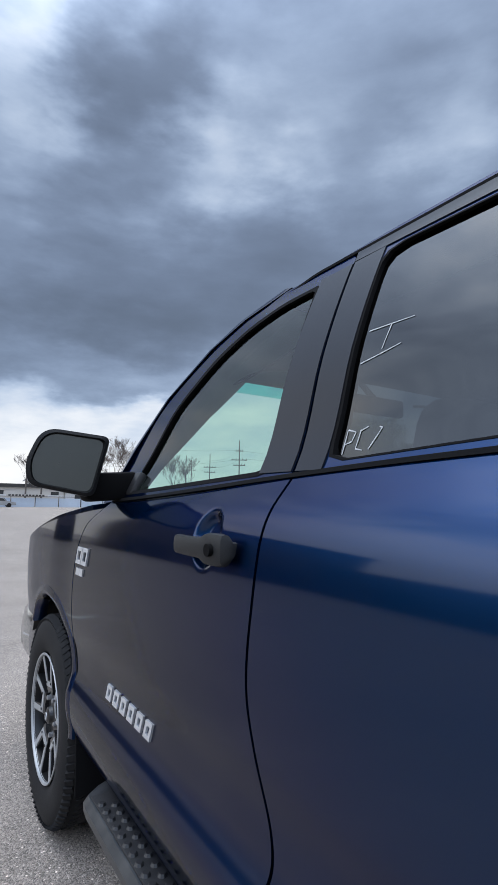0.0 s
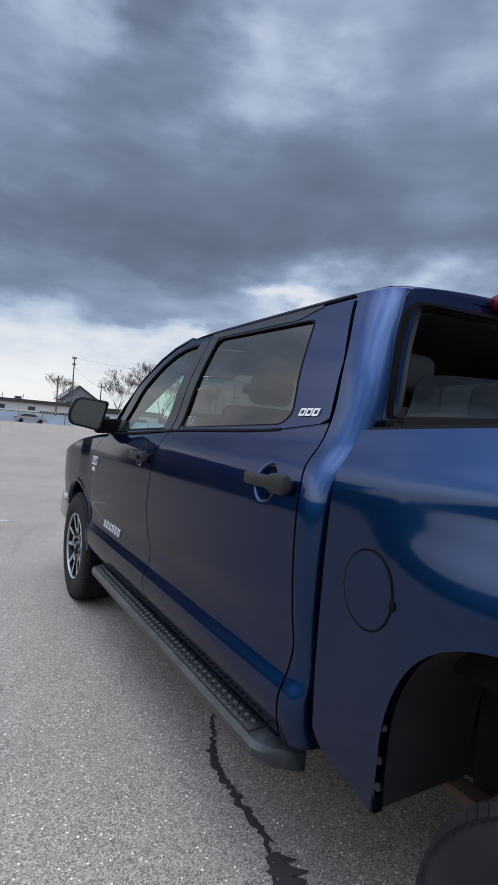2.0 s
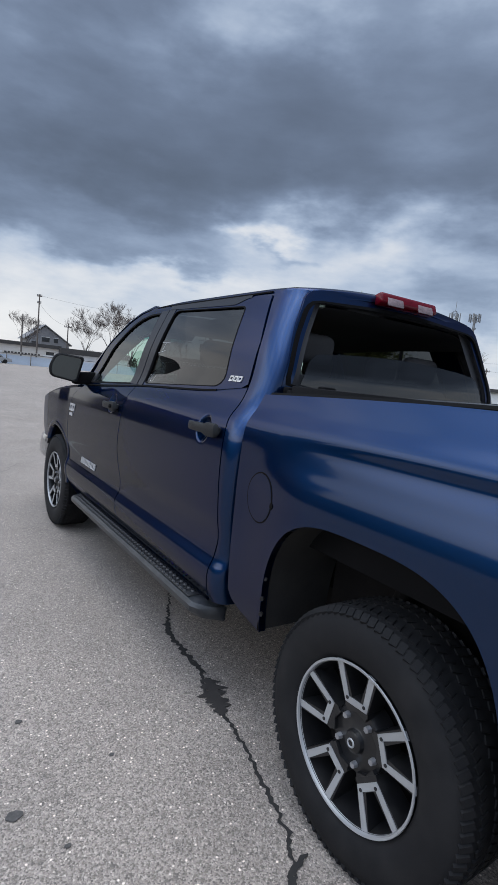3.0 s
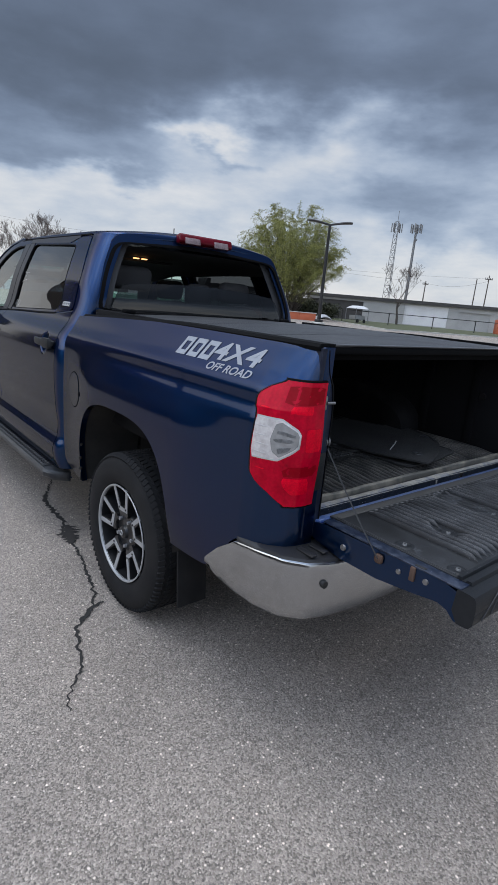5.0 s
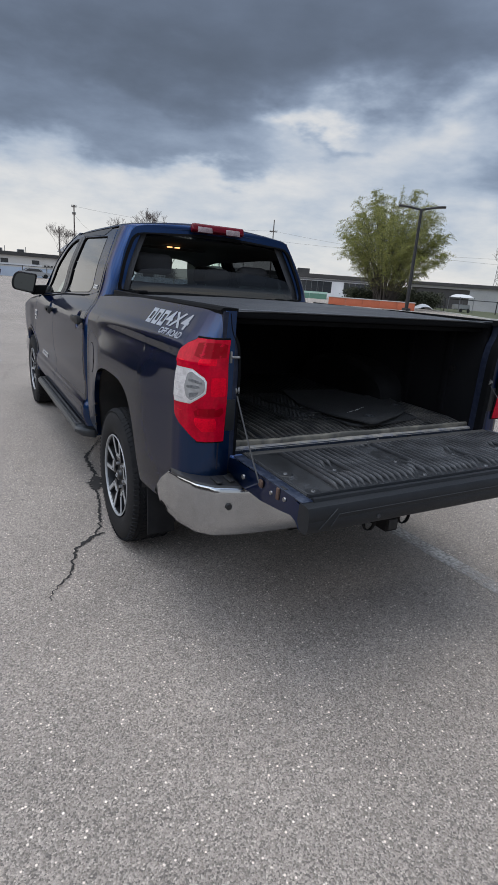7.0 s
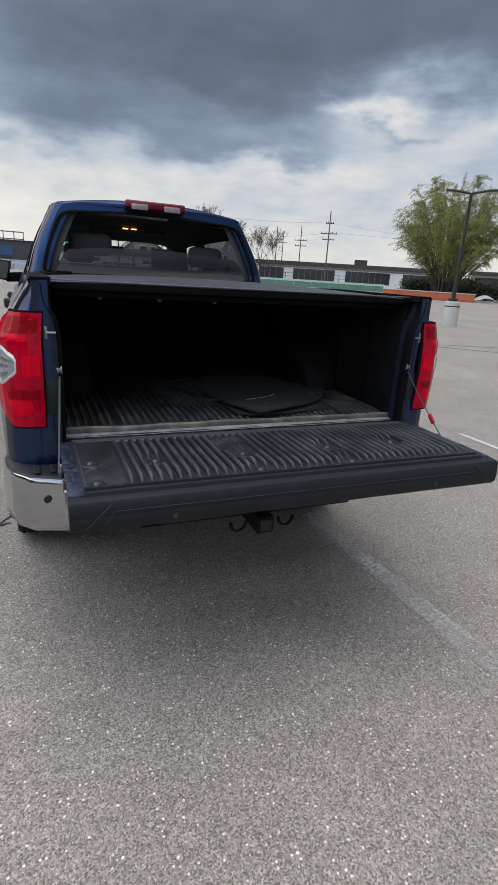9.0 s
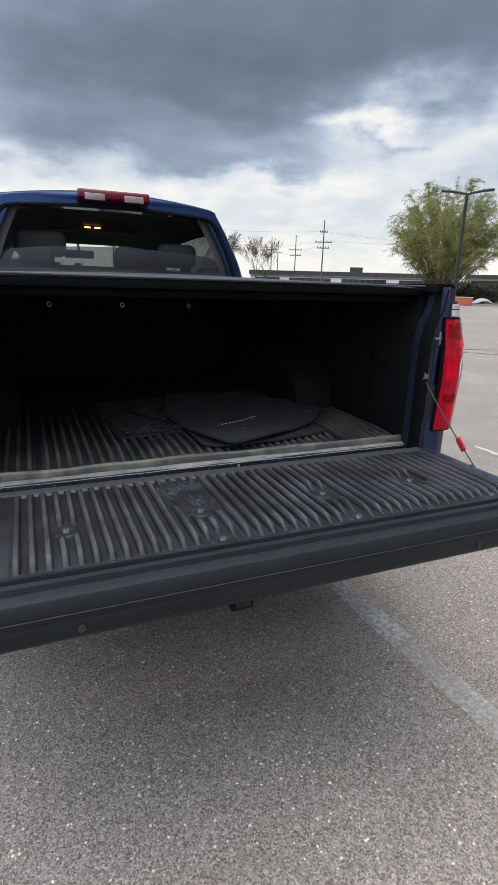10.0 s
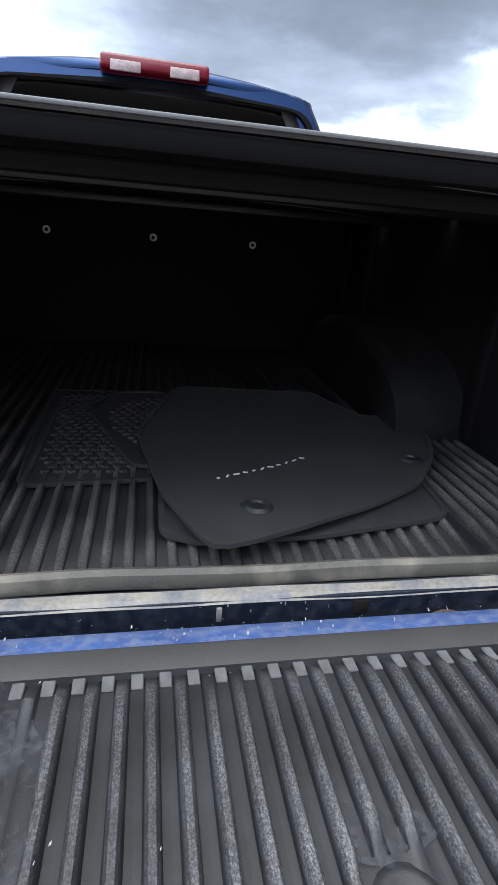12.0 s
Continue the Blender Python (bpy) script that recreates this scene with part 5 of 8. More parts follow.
# ---- tail lamps ----
for s in (-1, 1):
    P = [(0.828, -1.080), (0.868, -1.082), (0.904, -1.075), (0.935, -1.055), (0.958, -1.020), (0.974, -0.972), (0.983, -0.922), (0.987, -0.867)]

    def at(u, z, off=0.0):
        k = u * 7
        i = min(6, int(k))
        t = k - i
        x, y = lerp(P[i][0], P[i + 1][0], t), lerp(P[i][1], P[i + 1][1], t)
        pull = max(0.0, (z - 1.24)) * 0.55 + max(0.0, 1.0 - z) * 0.02
        bulge = 0.012 * math.sin(math.pi * smoothstep(0.90, 1.36, z))
        n_ = 1 - smoothstep(0.2, 0.8, u)
        return (s * (x - pull * (0.15 + 0.85 * u) + (bulge + off) * (1 - n_) + 0.006), y - (bulge + off) * n_ - 0.004, z)

    front = table([(0.925, 0.41), (0.931, 0.46), (0.960, 0.61), (0.995, 0.77), (1.02, 0.82), (1.08, 0.82), (1.215, 0.79), (1.272, 0.84), (1.300, 0.76), (1.330, 0.58)])

    def lamp_face(z0, z1, rim, off):
        def fn(u, v):
            z = lerp(z0, z1, v)
            x, y, z = at(-rim * 0.4 + u * (front(min(1.328, max(0.927, z)), 0.004) + rim * 1.4), z, off)
            return s * x, y, z
        return fn
    lamp_body = part("tail_lamp", grid(lamp_face(0.925, 1.331, 0.0, 0.0), 48, 80, s, 0.012, (-s * 0.006, 0.014, 0)), RED_LENS, truck, "red tail lamp with clear reversing lens")
    part("lamp_gasket", grid(lamp_face(0.919, 1.337, 0.016, -0.0025), 40, 60, s, 0.010, (-s * 0.006, 0.012, 0)), BLACK_RUBBER, lamp_body, "black gap round the lamp")

    def flat(poly, off, name, mat, label, deep=0.006, r=0.006):
        return part(name, sheet(outline(poly, r, 3), lambda p: (s * at(p.x, p.y, off)[0], at(p.x, p.y, off)[1], p.y), s, 64, 5, deep), mat, lamp_body, label)
    flat([(0.790, 1.214), (0.53, 1.214), (0.325, 1.178), (0.332, 1.122), (0.54, 1.076), (0.818, 1.071)], 0.0012, "lens_rim", BADGE, "pale rim of the reversing lens", r=0.008)
    flat([(0.785, 1.209), (0.53, 1.209), (0.340, 1.175), (0.346, 1.126), (0.54, 1.081), (0.813, 1.076)], 0.0030, "reversing_lens", CLEAR_LENS, "clear reversing lens", r=0.008)
    flat([(0.585, 1.196), (0.53, 1.203), (0.352, 1.172), (0.357, 1.130), (0.53, 1.089), (0.60, 1.105), (0.625, 1.145)], 0.0044, "lamp_reflector", LENS_GREY, "dark bowl behind the reversing lens", r=0.010)
    # dark reflections in the chrome bowl, painted as flat grey polygons
    for poly in ([(0.56, 1.178), (0.38, 1.166), (0.40, 1.158), (0.57, 1.166)], [(0.60, 1.150), (0.40, 1.152), (0.41, 1.140), (0.60, 1.138)], [(0.56, 1.118), (0.42, 1.128), (0.46, 1.112), (0.54, 1.100)]):
        flat(poly, 0.0056, "bowl_facet", SMOKE, "dark reflection painted on a bowl facet", 0.002, 0.003)
    for j in range(4):
        z = 1.094 + 0.029 * j
        flat([(0.795, z), (0.640, z - 0.002), (0.640, z + 0.001), (0.795, z + 0.003)], 0.0042, "lens_ridge", BADGE, "", 0.002, 0.0012)
    for z in (1.242, 1.040):
        flat([(0.77, z), (0.66, z - 0.003), (0.66, z + 0.001), (0.77, z + 0.004)], 0.0012, "red_ridge", RED_BRIGHT, "", 0.002, 0.0012)
    flat([(0.55, 1.318), (0.05, 1.318), (0.05, 1.262), (0.55, 1.258)], 0.0007, "red_field", RED_DEEP, "deep red upper field", 0.003, 0.010)
    flat([(0.47, 1.060), (0.05, 1.066), (0.05, 1.030), (0.52, 1.026)], 0.0007, "red_field", RED_DEEP, "deep red lower field", 0.003, 0.010)
    flat([(0.45, 1.256), (0.20, 1.258), (0.19, 1.232), (0.47, 1.232)], 0.0010, "red_reflector", RED_BRIGHT, "bright red reflector", 0.003, 0.010)
    flat([(0.26, 1.186), (0.04, 1.186), (0.04, 1.112), (0.26, 1.112)], 0.0010, "red_reflector", RED_BRIGHT, "bright red reflector", 0.003, 0.012)
    flat([(0.50, 1.022), (0.16, 1.022), (0.14, 0.968), (0.36, 0.966), (0.46, 0.990)], 0.0010, "red_reflector", RED_BRIGHT, "bright red reflector", 0.003, 0.012)

# ---- rear bumper ----
for s in (-1, 1):
    BP = [(0.985, -0.720, 0.575, 0.605), (0.995, -0.80, 0.558, 0.680), (0.995, -0.90, 0.545, 0.748), (0.985, -1.00, 0.540, 0.757), (0.955, -1.10, 0.540, 0.760), (0.90, -1.165, 0.542, 0.760), (0.80, -1.200, 0.544, 0.757), (0.65, -1.222, 0.545, 0.752), (0.48, -1.232, 0.545, 0.748), (0.42, -1.232, 0.55, 0.745)]

    def bump_sec(i):
        x, y, z0, z1 = BP[i]
        h = z1 - z0
        a, b = BP[max(0, i - 1)], BP[min(len(BP) - 1, i + 1)]
        n2 = Vector((-(b[1] - a[1]), b[0] - a[0])).normalized()
        if n2.dot(Vector((x, y + 0.6))) < 0:
            n2 = -n2
        pr = ((-0.10, 0.0), (-0.014, 0.0), (0.0, 0.06), (0.006, 0.3), (0.006, 0.84), (0.0045, 0.975), (0.001, 1.0), (-0.10, 1.0))
        return [(s * (x + d * n2.x), y + d * n2.y, z0 + h * t) for d, t in pr]
    dense = []
    for i in range(len(BP) - 1):
        for k in range(4):
            dense.append(tuple(lerp(BP[i][c], BP[i + 1][c], k / 4) for c in range(4)))
    dense.append(BP[-1])
    BP = dense
    v, f = sweep(range(len(BP)), bump_sec)
    bumper = raw("rear_bumper", v, f, CHROME, truck, "chrome rear bumper end", smooth=50)
    part("parking_sensor", cyl((s * 0.846, -1.176, 0.682), (s * 0.846, -1.199, 0.682), 0.013, n=20), RUBBER, bumper, "black parking sensor")
    pad = [q for q in BP if q[1] < -0.92]

    def pad_sec(i):
        x, y, z0, z1 = pad[i]
        e = 0.30 + 0.70 * smoothstep(0, 6, i)
        inward = Vector((-x * 0.25, 0.85 - 0.25 * abs(y + 1.2))).normalized()
        return [(s * (x + d * inward.x), y + d * inward.y, z1 + h) for d, h in ((0.004, -0.002), (0.009, 0.007), (0.05, 0.013), (0.05 + 0.09 * e, 0.014), (0.05 + 0.09 * e, -0.004))]
    v, f = sweep(range(len(pad)), pad_sec)
    raw("step_pad", v, f, TRIM, bumper, "black bumper step pad", smooth=50)
    for k in range(6):
        part("pad_ridge", box((s * (0.60 + 0.055 * k), -1.125, 0.776), (0.024, 0.075, 0.006), 0.002), TRIM, bumper)
part("bumper_centre", box((0, -1.17, 0.63), (0.90, 0.10, 0.20), 0.02), TRIM, truck, "black bumper centre step")
hitch = part("tow_hitch", box((0, -1.17, 0.500), (0.075, 0.20, 0.075), 0.006), DARK, truck, "black receiver hitch")
part("hitch_tube", box((0, -1.10, 0.52), (1.0, 0.07, 0.07), 0.01), DARK, hitch)
part("hitch_mouth", box((0, -1.272, 0.500), (0.052, 0.006, 0.052), 0.002), RUBBER, hitch)
for s in (-1, 1):
    v, f = sweep(range(13), lambda i: [(s * (0.11 + 0.034 * math.cos(math.pi * i / 12)) + 0.008 * math.cos(k * math.pi / 3), -1.23 + 0.008 * math.sin(k * math.pi / 3), 0.51 - 0.04 * math.sin(math.pi * i / 12)) for k in range(6)])
    raw("chain_loop", v, f, DARK, hitch)

# underside
part("chassis", box((0, 1.75, 0.50), (1.05, 5.3, 0.16), 0.02), DARK, truck, "dark chassis")
part("rear_axle", cyl((-0.75, 0, 0.40), (0.75, 0, 0.40), 0.05), DARK, truck, "dark rear axle")
part("differential", cyl((0.0, -0.15, 0.40), (0.0, 0.15, 0.40), 0.14, n=20), DARK, truck)
part("exhaust_pipe", cyl((0.62, -0.9, 0.45), (0.62, 0.6, 0.45), 0.035), DARK, truck, "exhaust pipe")
part("cab_floor", box((0, 2.1, 0.60), (1.84, 2.6, 0.08), 0.01), DARK, truck)
part("engine_bay", box((0, 3.95, 0.85), (1.05, 1.10, 0.50), 0.02), DARK, truck)

# ---- wheels ----


def wheel(cx, cy, s, turn):
    """Tyre with tread, black rim with machined spokes; face at +x before placing."""
    base = new("wheel")
    base.parent = truck
    base.location = (cx, cy, 0.400)
    base.rotation_euler = (radians(turn), 0, 0 if s > 0 else math.pi)
    base["label"] = "black tyre on a black and silver alloy rim"
    v, f = lathe([(-0.130, 0.250), (-0.137, 0.300), (-0.135, 0.345), (-0.122, 0.378), (-0.105, 0.392), (-0.06, 0.395), (0.06, 0.395), (0.105, 0.392), (0.122, 0.378), (0.135, 0.345), (0.137, 0.300), (0.130, 0.262), (0.118, 0.245), (0.09, 0.238)], 72)
    tyre = raw("tyre", v, f, TYRE, base, "black tyre with block tread")
    bm = bmesh.new()
    for i in range(84):
        a = 2 * math.pi * i / 84
        for sx, o in ((-0.112, 0.0), (0.112, 0.5), (-0.062, 0.3), (0.062, 0.7), (0.0, 0.1)):
            b = a + o * 2 * math.pi / 84
            edge = abs(sx) > 0.1
            r = 0.386 if edge else 0.3945
            m = Matrix.Rotation(b, 4, "X") @ Matrix.LocRotScale((sx, 0, r), Euler((0, (0.55 if sx > 0 else -0.55) if edge else 0, 0.35 if sx > 0 else -0.35)), (0.032, 0.0215, 0.011))
            q = bmesh.ops.create_cube(bm, size=1.0)
            bmesh.ops.transform(bm, matrix=m, verts=q["verts"])
    tagged(part("tread", bm, TYRE, tyre, smooth=0), kind="stuff")
    v, f = lathe([(0.122, 0.234), (0.05, 0.222), (-0.10, 0.215)], 72)
    rim = raw("rim", v, f, RIM_BLACK, base, "black alloy rim with machined spokes")
    v, f = lathe([(0.127, 0.2450), (0.1305, 0.2435), (0.1295, 0.2370), (0.118, 0.233)], 72)
    raw("rim_lip", v, f, RIM_FACE, rim, "thin machined rim lip")
    # dish, spokes and hub
    v, f = lathe([(0.010, 0.0), (0.010, 0.222)], 48)
    raw("brake_disc", v, f, DARK, rim)
    v, f = lathe([(0.120, 0.0), (0.118, 0.020), (0.112, 0.031), (0.098, 0.036), (0.092, 0.046), (0.090, 0.098), (0.070, 0.108), (0.03, 0.112)], 40)
    raw("hub", v, f, RIM_BLACK, rim, "black hub")
    v, f = lathe([(0.1195, 0.009), (0.1215, 0.010), (0.1215, 0.0135), (0.118, 0.015)], 24)
    raw("centre_cap", v, f, RIM_FACE, rim, "round chrome centre emblem")
    for k in range(5):
        a = 2 * math.pi * k / 5
        R = Matrix.Rotation(a, 4, "X")
        bm = bmesh.new()

        def leg(p, q, w0, w1, front_x, back_x):
            p, q = Vector(p), Vector(q)
            d = (q - p).normalized()
            nrm = Vector((-d.y, d.x))
            lo = [(p + nrm * w0), (p - nrm * w0), (q - nrm * w1), (q + nrm * w1)]
            a_ = [bm.verts.new((front_x + 0.10 * (max(0.085, w.length) - 0.085), w.x, w.y)) for w in lo]
            b_ = [bm.verts.new((back_x, w.x, w.y)) for w in lo]
            bm.faces.new(a_)
            for j in range(4):
                bm.faces.new((a_[j], a_[(j + 1) % 4], b_[(j + 1) % 4], b_[j]))
        # black spoke: two arms from the hub to the rim and a web across their foot
        for sg in (-1, 1):
            leg((sg * 0.020, 0.085), (sg * 0.070, 0.234), 0.018, 0.016, 0.1035, 0.040)
        leg((-0.046, 0.112), (0.046, 0.112), 0.020, 0.020, 0.1035, 0.050)
        bmesh.ops.recalc_face_normals(bm, faces=bm.faces)
        bmesh.ops.transform(bm, matrix=R, verts=bm.verts)
        part("spoke", bm, RIM_BLACK, rim, "black spoke", smooth=0)
        # machined U-shaped face: two legs to the rim and a bar at the hub
        bm = bmesh.new()
        for sg in (-1, 1):
            leg((sg * 0.036, 0.116), (sg * 0.067, 0.234), 0.0095, 0.0115, 0.1060, 0.100)
        leg((-0.044, 0.119), (0.044, 0.119), 0.0105, 0.0105, 0.1062, 0.100)
        bmesh.ops.recalc_face_normals(bm, faces=bm.faces)
        bmesh.ops.transform(bm, matrix=R, verts=bm.verts)
        part("spoke_face", bm, RIM_FACE, rim, "machined silver spoke face", smooth=0)
        for dy in (-0.034, 0.034):
            p = R @ Vector((0.104, dy, 0.124))
            q = R @ Vector((0.1135, dy, 0.124))
            part("rivet", cyl(p, q, 0.0055, n=8), RUBBER, rim)
        p, q = R @ Vector((0.086, 0.0, -0.074)), R @ Vector((0.107, 0.0, -0.074))
        part("lug_nut", cyl(p, q, 0.0115, 0.0095, n=6), LUG, rim, "silver lug nut")
    return base


for cx, cy, turn in ((0.862, 0.0, 4.4), (0.862, 3.70, 9.0)):
    for s in (-1, 1):
        wheel(s * cx, cy, s, turn)

# ---- inside the cab ----
def lining(u, v):
    """Roof lining: flat overhead, falling to the side rails and to the windscreen header."""
    a, y = -1 + 2 * u, lerp(0.93, 2.78, v)
    z = 1.826 - 0.020 * smoothstep(1.3, 2.1, y) - 0.062 * smoothstep(2.25, 2.78, y)
    return 0.66 * a, y, z - 0.085 * abs(a) ** 7


part("roof_lining", grid(lining, 24, 24, 1, 0.012), LINING, truck, "dark grey roof lining")
for s in (-1, 1):
    part("door_trim", box((s * 0.84, 2.0, 1.04), (0.03, 2.3, 0.56), 0.01), CABIN, truck, "dark door trim")
part("dashboard", box((0, 3.08, 1.16), (1.50, 0.50, 0.22), 0.06), CABIN, truck, "dark dashboard")
v, f = lathe([(0.0, 0.175), (0.012, 0.183), (0.0, 0.195), (-0.012, 0.183), (0.0, 0.175)], 32)
rot = Euler((radians(0), 0, radians(90))).to_matrix().to_4x4()
rot = Matrix.Translation((-0.40, 2.72, 1.20)) @ Euler((radians(-24), 0, 0)).to_matrix().to_4x4() @ rot
raw("steering_wheel", [rot @ Vector(p) for p in v], f, CABIN, truck, "dark steering wheel")


def seat(cx, y, w, z0, z1, lean, n_head):
    st = part("seat_back", box((cx, y, (z0 + z1) / 2), (w, 0.15, z1 - z0), 0.06, Euler((radians(lean), 0, 0)), 4), SEAT, truck, "charcoal cloth seat")
    part("seat_cushion", box((cx, y + 0.28, z0), (w, 0.55, 0.18), 0.05), SEAT, st, "charcoal cloth cushion")
    for i in range(n_head):
        hx = cx if n_head == 1 else cx + (i - (n_head - 1) / 2) * w * 0.36
        part("headrest", box((hx, y - 0.055, z1 + 0.09), (0.25, 0.10, 0.16), 0.045, Euler((radians(lean), 0, 0)), 4), SEAT, st, "charcoal headrest")
    return st


seat(-0.42, 2.05, 0.54, 0.92, 1.50, 14, 1)
seat(0.42, 2.05, 0.54, 0.92, 1.50, 14, 1)
# rear bench with an arched top and three headrests
bench = part("rear_bench", box((0, 1.36, 0.92), (1.40, 0.55, 0.18), 0.05), SEAT, truck, "charcoal cloth rear bench")
HUMP = outline([(-0.66, 0.92), (-0.66, 1.44), (-0.60, 1.50), (0.60, 1.50), (0.66, 1.44), (0.66, 0.92)], [0.02, 0.08, 0.06, 0.06, 0.08, 0.02])
part("seat_back", sheet(HUMP, lambda p: (p.x, 1.02 + 0.16 * (p.y - 1.4), p.y), 1, 96, 8, 0.14, (0, 1, 0)), SEAT, bench, "charcoal cloth seat back")
for hx, hz, hw in ((-0.42, 1.635, 0.30), (0.12, 1.565, 0.20), (0.44, 1.600, 0.26)):
    part("headrest", box((hx, 1.10, hz), (hw, 0.10, 0.15), 0.045, Euler((radians(8), 0, 0)), 4), SEAT, bench, "charcoal headrest")
part("rear_view_mirror", box((-0.037, 2.75, 1.655), (0.26, 0.03, 0.07), 0.012), RUBBER, truck, "inside rear-view mirror")
part("mirror_stalk", cyl((-0.037, 2.755, 1.67), (-0.037, 2.84, 1.76), 0.012), RUBBER, truck)
DOME = glow_material("warm_dome_lamp", (1.0, 0.50, 0.20), 2.2)
for dx in (-0.035, 0.035):
    part("dome_lamp", box((-0.033 + dx, 1.70, 1.799), (0.044, 0.026, 0.009), 0.004), DOME, truck, "lit warm dome lamp")
part("lining_bar", box((-0.03, 1.78, 1.790), (0.64, 0.05, 0.022), 0.008), CABIN, truck)

# ---- decals and marks on the truck ----


def lettering(name, body, size, depth, mat, parent, m, label, shear=0.25, space=1.0):
    cu = bpy.data.curves.new(name, "FONT")
    cu.body, cu.size, cu.extrude, cu.shear, cu.space_character, cu.offset = body, size, depth, shear, space, 0.022
    tmp = bpy.data.objects.new(name, cu)
    scene.collection.objects.link(tmp)
    me = bpy.data.meshes.new_from_object(tmp.evaluated_get(bpy.context.evaluated_depsgraph_get()))
    bpy.data.objects.remove(tmp)
    bpy.data.curves.remove(cu)
    return me


def bed_text(body, y0, y1, z0, z1, name, label, s=-1):
    """Letters wrapped on the bed side between y0 and y1 (read from the front edge backwards on the driver's side)."""
    me = lettering(name, body, 1.0, 0.0, DECAL, truck, None, label)
    co = np.array([v.co[:] for v in me.vertices])
    lo, hi = co.min(0), co.max(0)
    for v in me.vertices:
        a = (v.co.x - lo[0]) / (hi[0] - lo[0])
        b = (v.co.y - lo[1]) / (hi[1] - lo[1])
        y, z = lerp(y0, y1, a), lerp(z0, z1, b)
        v.co = (s * (bed_half(y, z) + 0.0025), y, z)
    return finish(name, me, DECAL, truck, label, smooth=0)


slanted_bars(truck, "bed_decal", DECAL, -1, -0.322, -0.566, 1.330, 1.400, 3, 0.0025, bed_half, "silver decal on the bed side", lean=0.45, gap=0.18, stroke=0.017)
bed_text("4X4", -0.575, -0.850, 1.340, 1.404, "bed_lettering", "silver lettering 4X4")
bed_text("OFF ROAD", -0.575, -0.835, 1.303, 1.330, "bed_lettering", "silver lettering OFF ROAD")
slanted_bars(truck, "pillar_badge", BADGE, -1, 1.125, 1.015, 1.432, 1.458, 3, 0.005, lambda y, z: cab_w(z), "small chrome badge behind the rear window", gap=0.15, stroke=0.007)


def chalk(points, width, name):
    bm = bmesh.new()
    for (ya, za), (yb, zb) in zip(points, points[1:]):
        d = Vector((yb - ya, zb - za)).normalized()
        nrm = Vector((-d.y, d.x)) * width
        q = [(ya + nrm.x, za + nrm.y), (ya - nrm.x, za - nrm.y), (yb - nrm.x * 0.6, zb - nrm.y * 0.6), (yb + nrm.x * 0.6, zb + nrm.y * 0.6)]
        bm.faces.new([bm.verts.new((-(cab_w(z) - 0.0085), y, z)) for y, z in q])
    bmesh.ops.recalc_face_normals(bm, faces=bm.faces)
    return part(name, bm, SOFT_CHALK, truck, "thin white chalk strokes on the glass", smooth=0)


for pts in ([(2.069, 1.620), (1.959, 1.619)], [(2.012, 1.618), (2.021, 1.570)], [(2.070, 1.551), (2.022, 1.560), (1.976, 1.570)]):
    chalk(pts, 0.0014, "window_mark")
for pts in ([(2.060, 1.371), (2.062, 1.418)], [(2.062, 1.418), (2.040, 1.412), (2.045, 1.394), (2.060, 1.390)], [(2.030, 1.412), (2.012, 1.419)], [(2.028, 1.415), (2.030, 1.380), (2.012, 1.376)], [(1.998, 1.376), (1.978, 1.414), (1.985, 1.416)]):
    chalk(pts, 0.0014, "window_mark")

# ---- floor mats lying in the bed ----


def floor_mat(name, label, poly, z, mat, r=0.05, wave=0.006, thick=0.008, seed=1.0):
    th = thing(name, label, "floor mat", (0, 0, 0), "mats in the truck bed")
    o = outline(poly, r, 5)

    def pl(p):
        return (p.x, p.y, z + wave * noise.noise((p.x * 4 + seed, p.y * 4, seed)) + wave)
    part("mat_body", sheet(o, pl, 1, 96, 14, thick, (0, 0, -1)), mat, th)
    part("mat_binding", ring(grown(o, 0.004), grown(o, -0.008), lambda p: (p.x, p.y, pl(p)[2] + 0.003), 140, 2, 1, 0.008, (0, 0, -1)), mat, th, "bound edge")
    return th, pl


def cells(parent, pl, poly, x0, y0, x1, y1):
    """Raised six-sided cells on a rubber mat, inside its outline."""
    bm = bmesh.new()
    k = len(poly)
    for i in range(int((x1 - x0) / 0.025)):
        for j in range(int((y1 - y0) / 0.022)):
            x, y = x0 + i * 0.025 + 0.0125 * (j % 2), y0 + j * 0.022
            inside = all((poly[(q + 1) % k][0] - poly[q][0]) * (y - poly[q][1]) - (poly[(q + 1) % k][1] - poly[q][1]) * (x - poly[q][0]) > 0.010 for q in range(k))
            if inside:
                bmesh.ops.create_cone(bm, cap_ends=True, segments=6, radius1=0.0115, radius2=0.0085, depth=0.006, matrix=Matrix.Translation((x, y, pl(Vector((x, y)))[2] + 0.002)))
    return tagged(part("cell_relief", bm, MAT_RUBBER, parent, smooth=0), kind="stuff")


poly = [(-0.262, -0.675), (-0.008, -0.652), (0.040, -0.28), (-0.04, -0.06), (-0.28, -0.06), (-0.278, -0.40)]
m1, pl1 = floor_mat("floor_mat", "black rubber floor mat with raised hexagon cells", poly, 0.872, MAT_RUBBER, 0.025, wave=0.002)
cells(m1, pl1, poly, -0.27, -0.66, 0.03, -0.06)
poly = [(-0.052, -0.615), (0.03, -0.62), (0.10, -0.35), (0.02, -0.10), (-0.12, -0.12), (-0.168, -0.27)]
m4, pl4 = floor_mat("floor_mat", "small black rubber floor mat lying across another", poly, 0.884, MAT_RUBBER, 0.03, wave=0.003, seed=2.5)
cells(m4, pl4, poly, -0.17, -0.62, 0.10, -0.10)
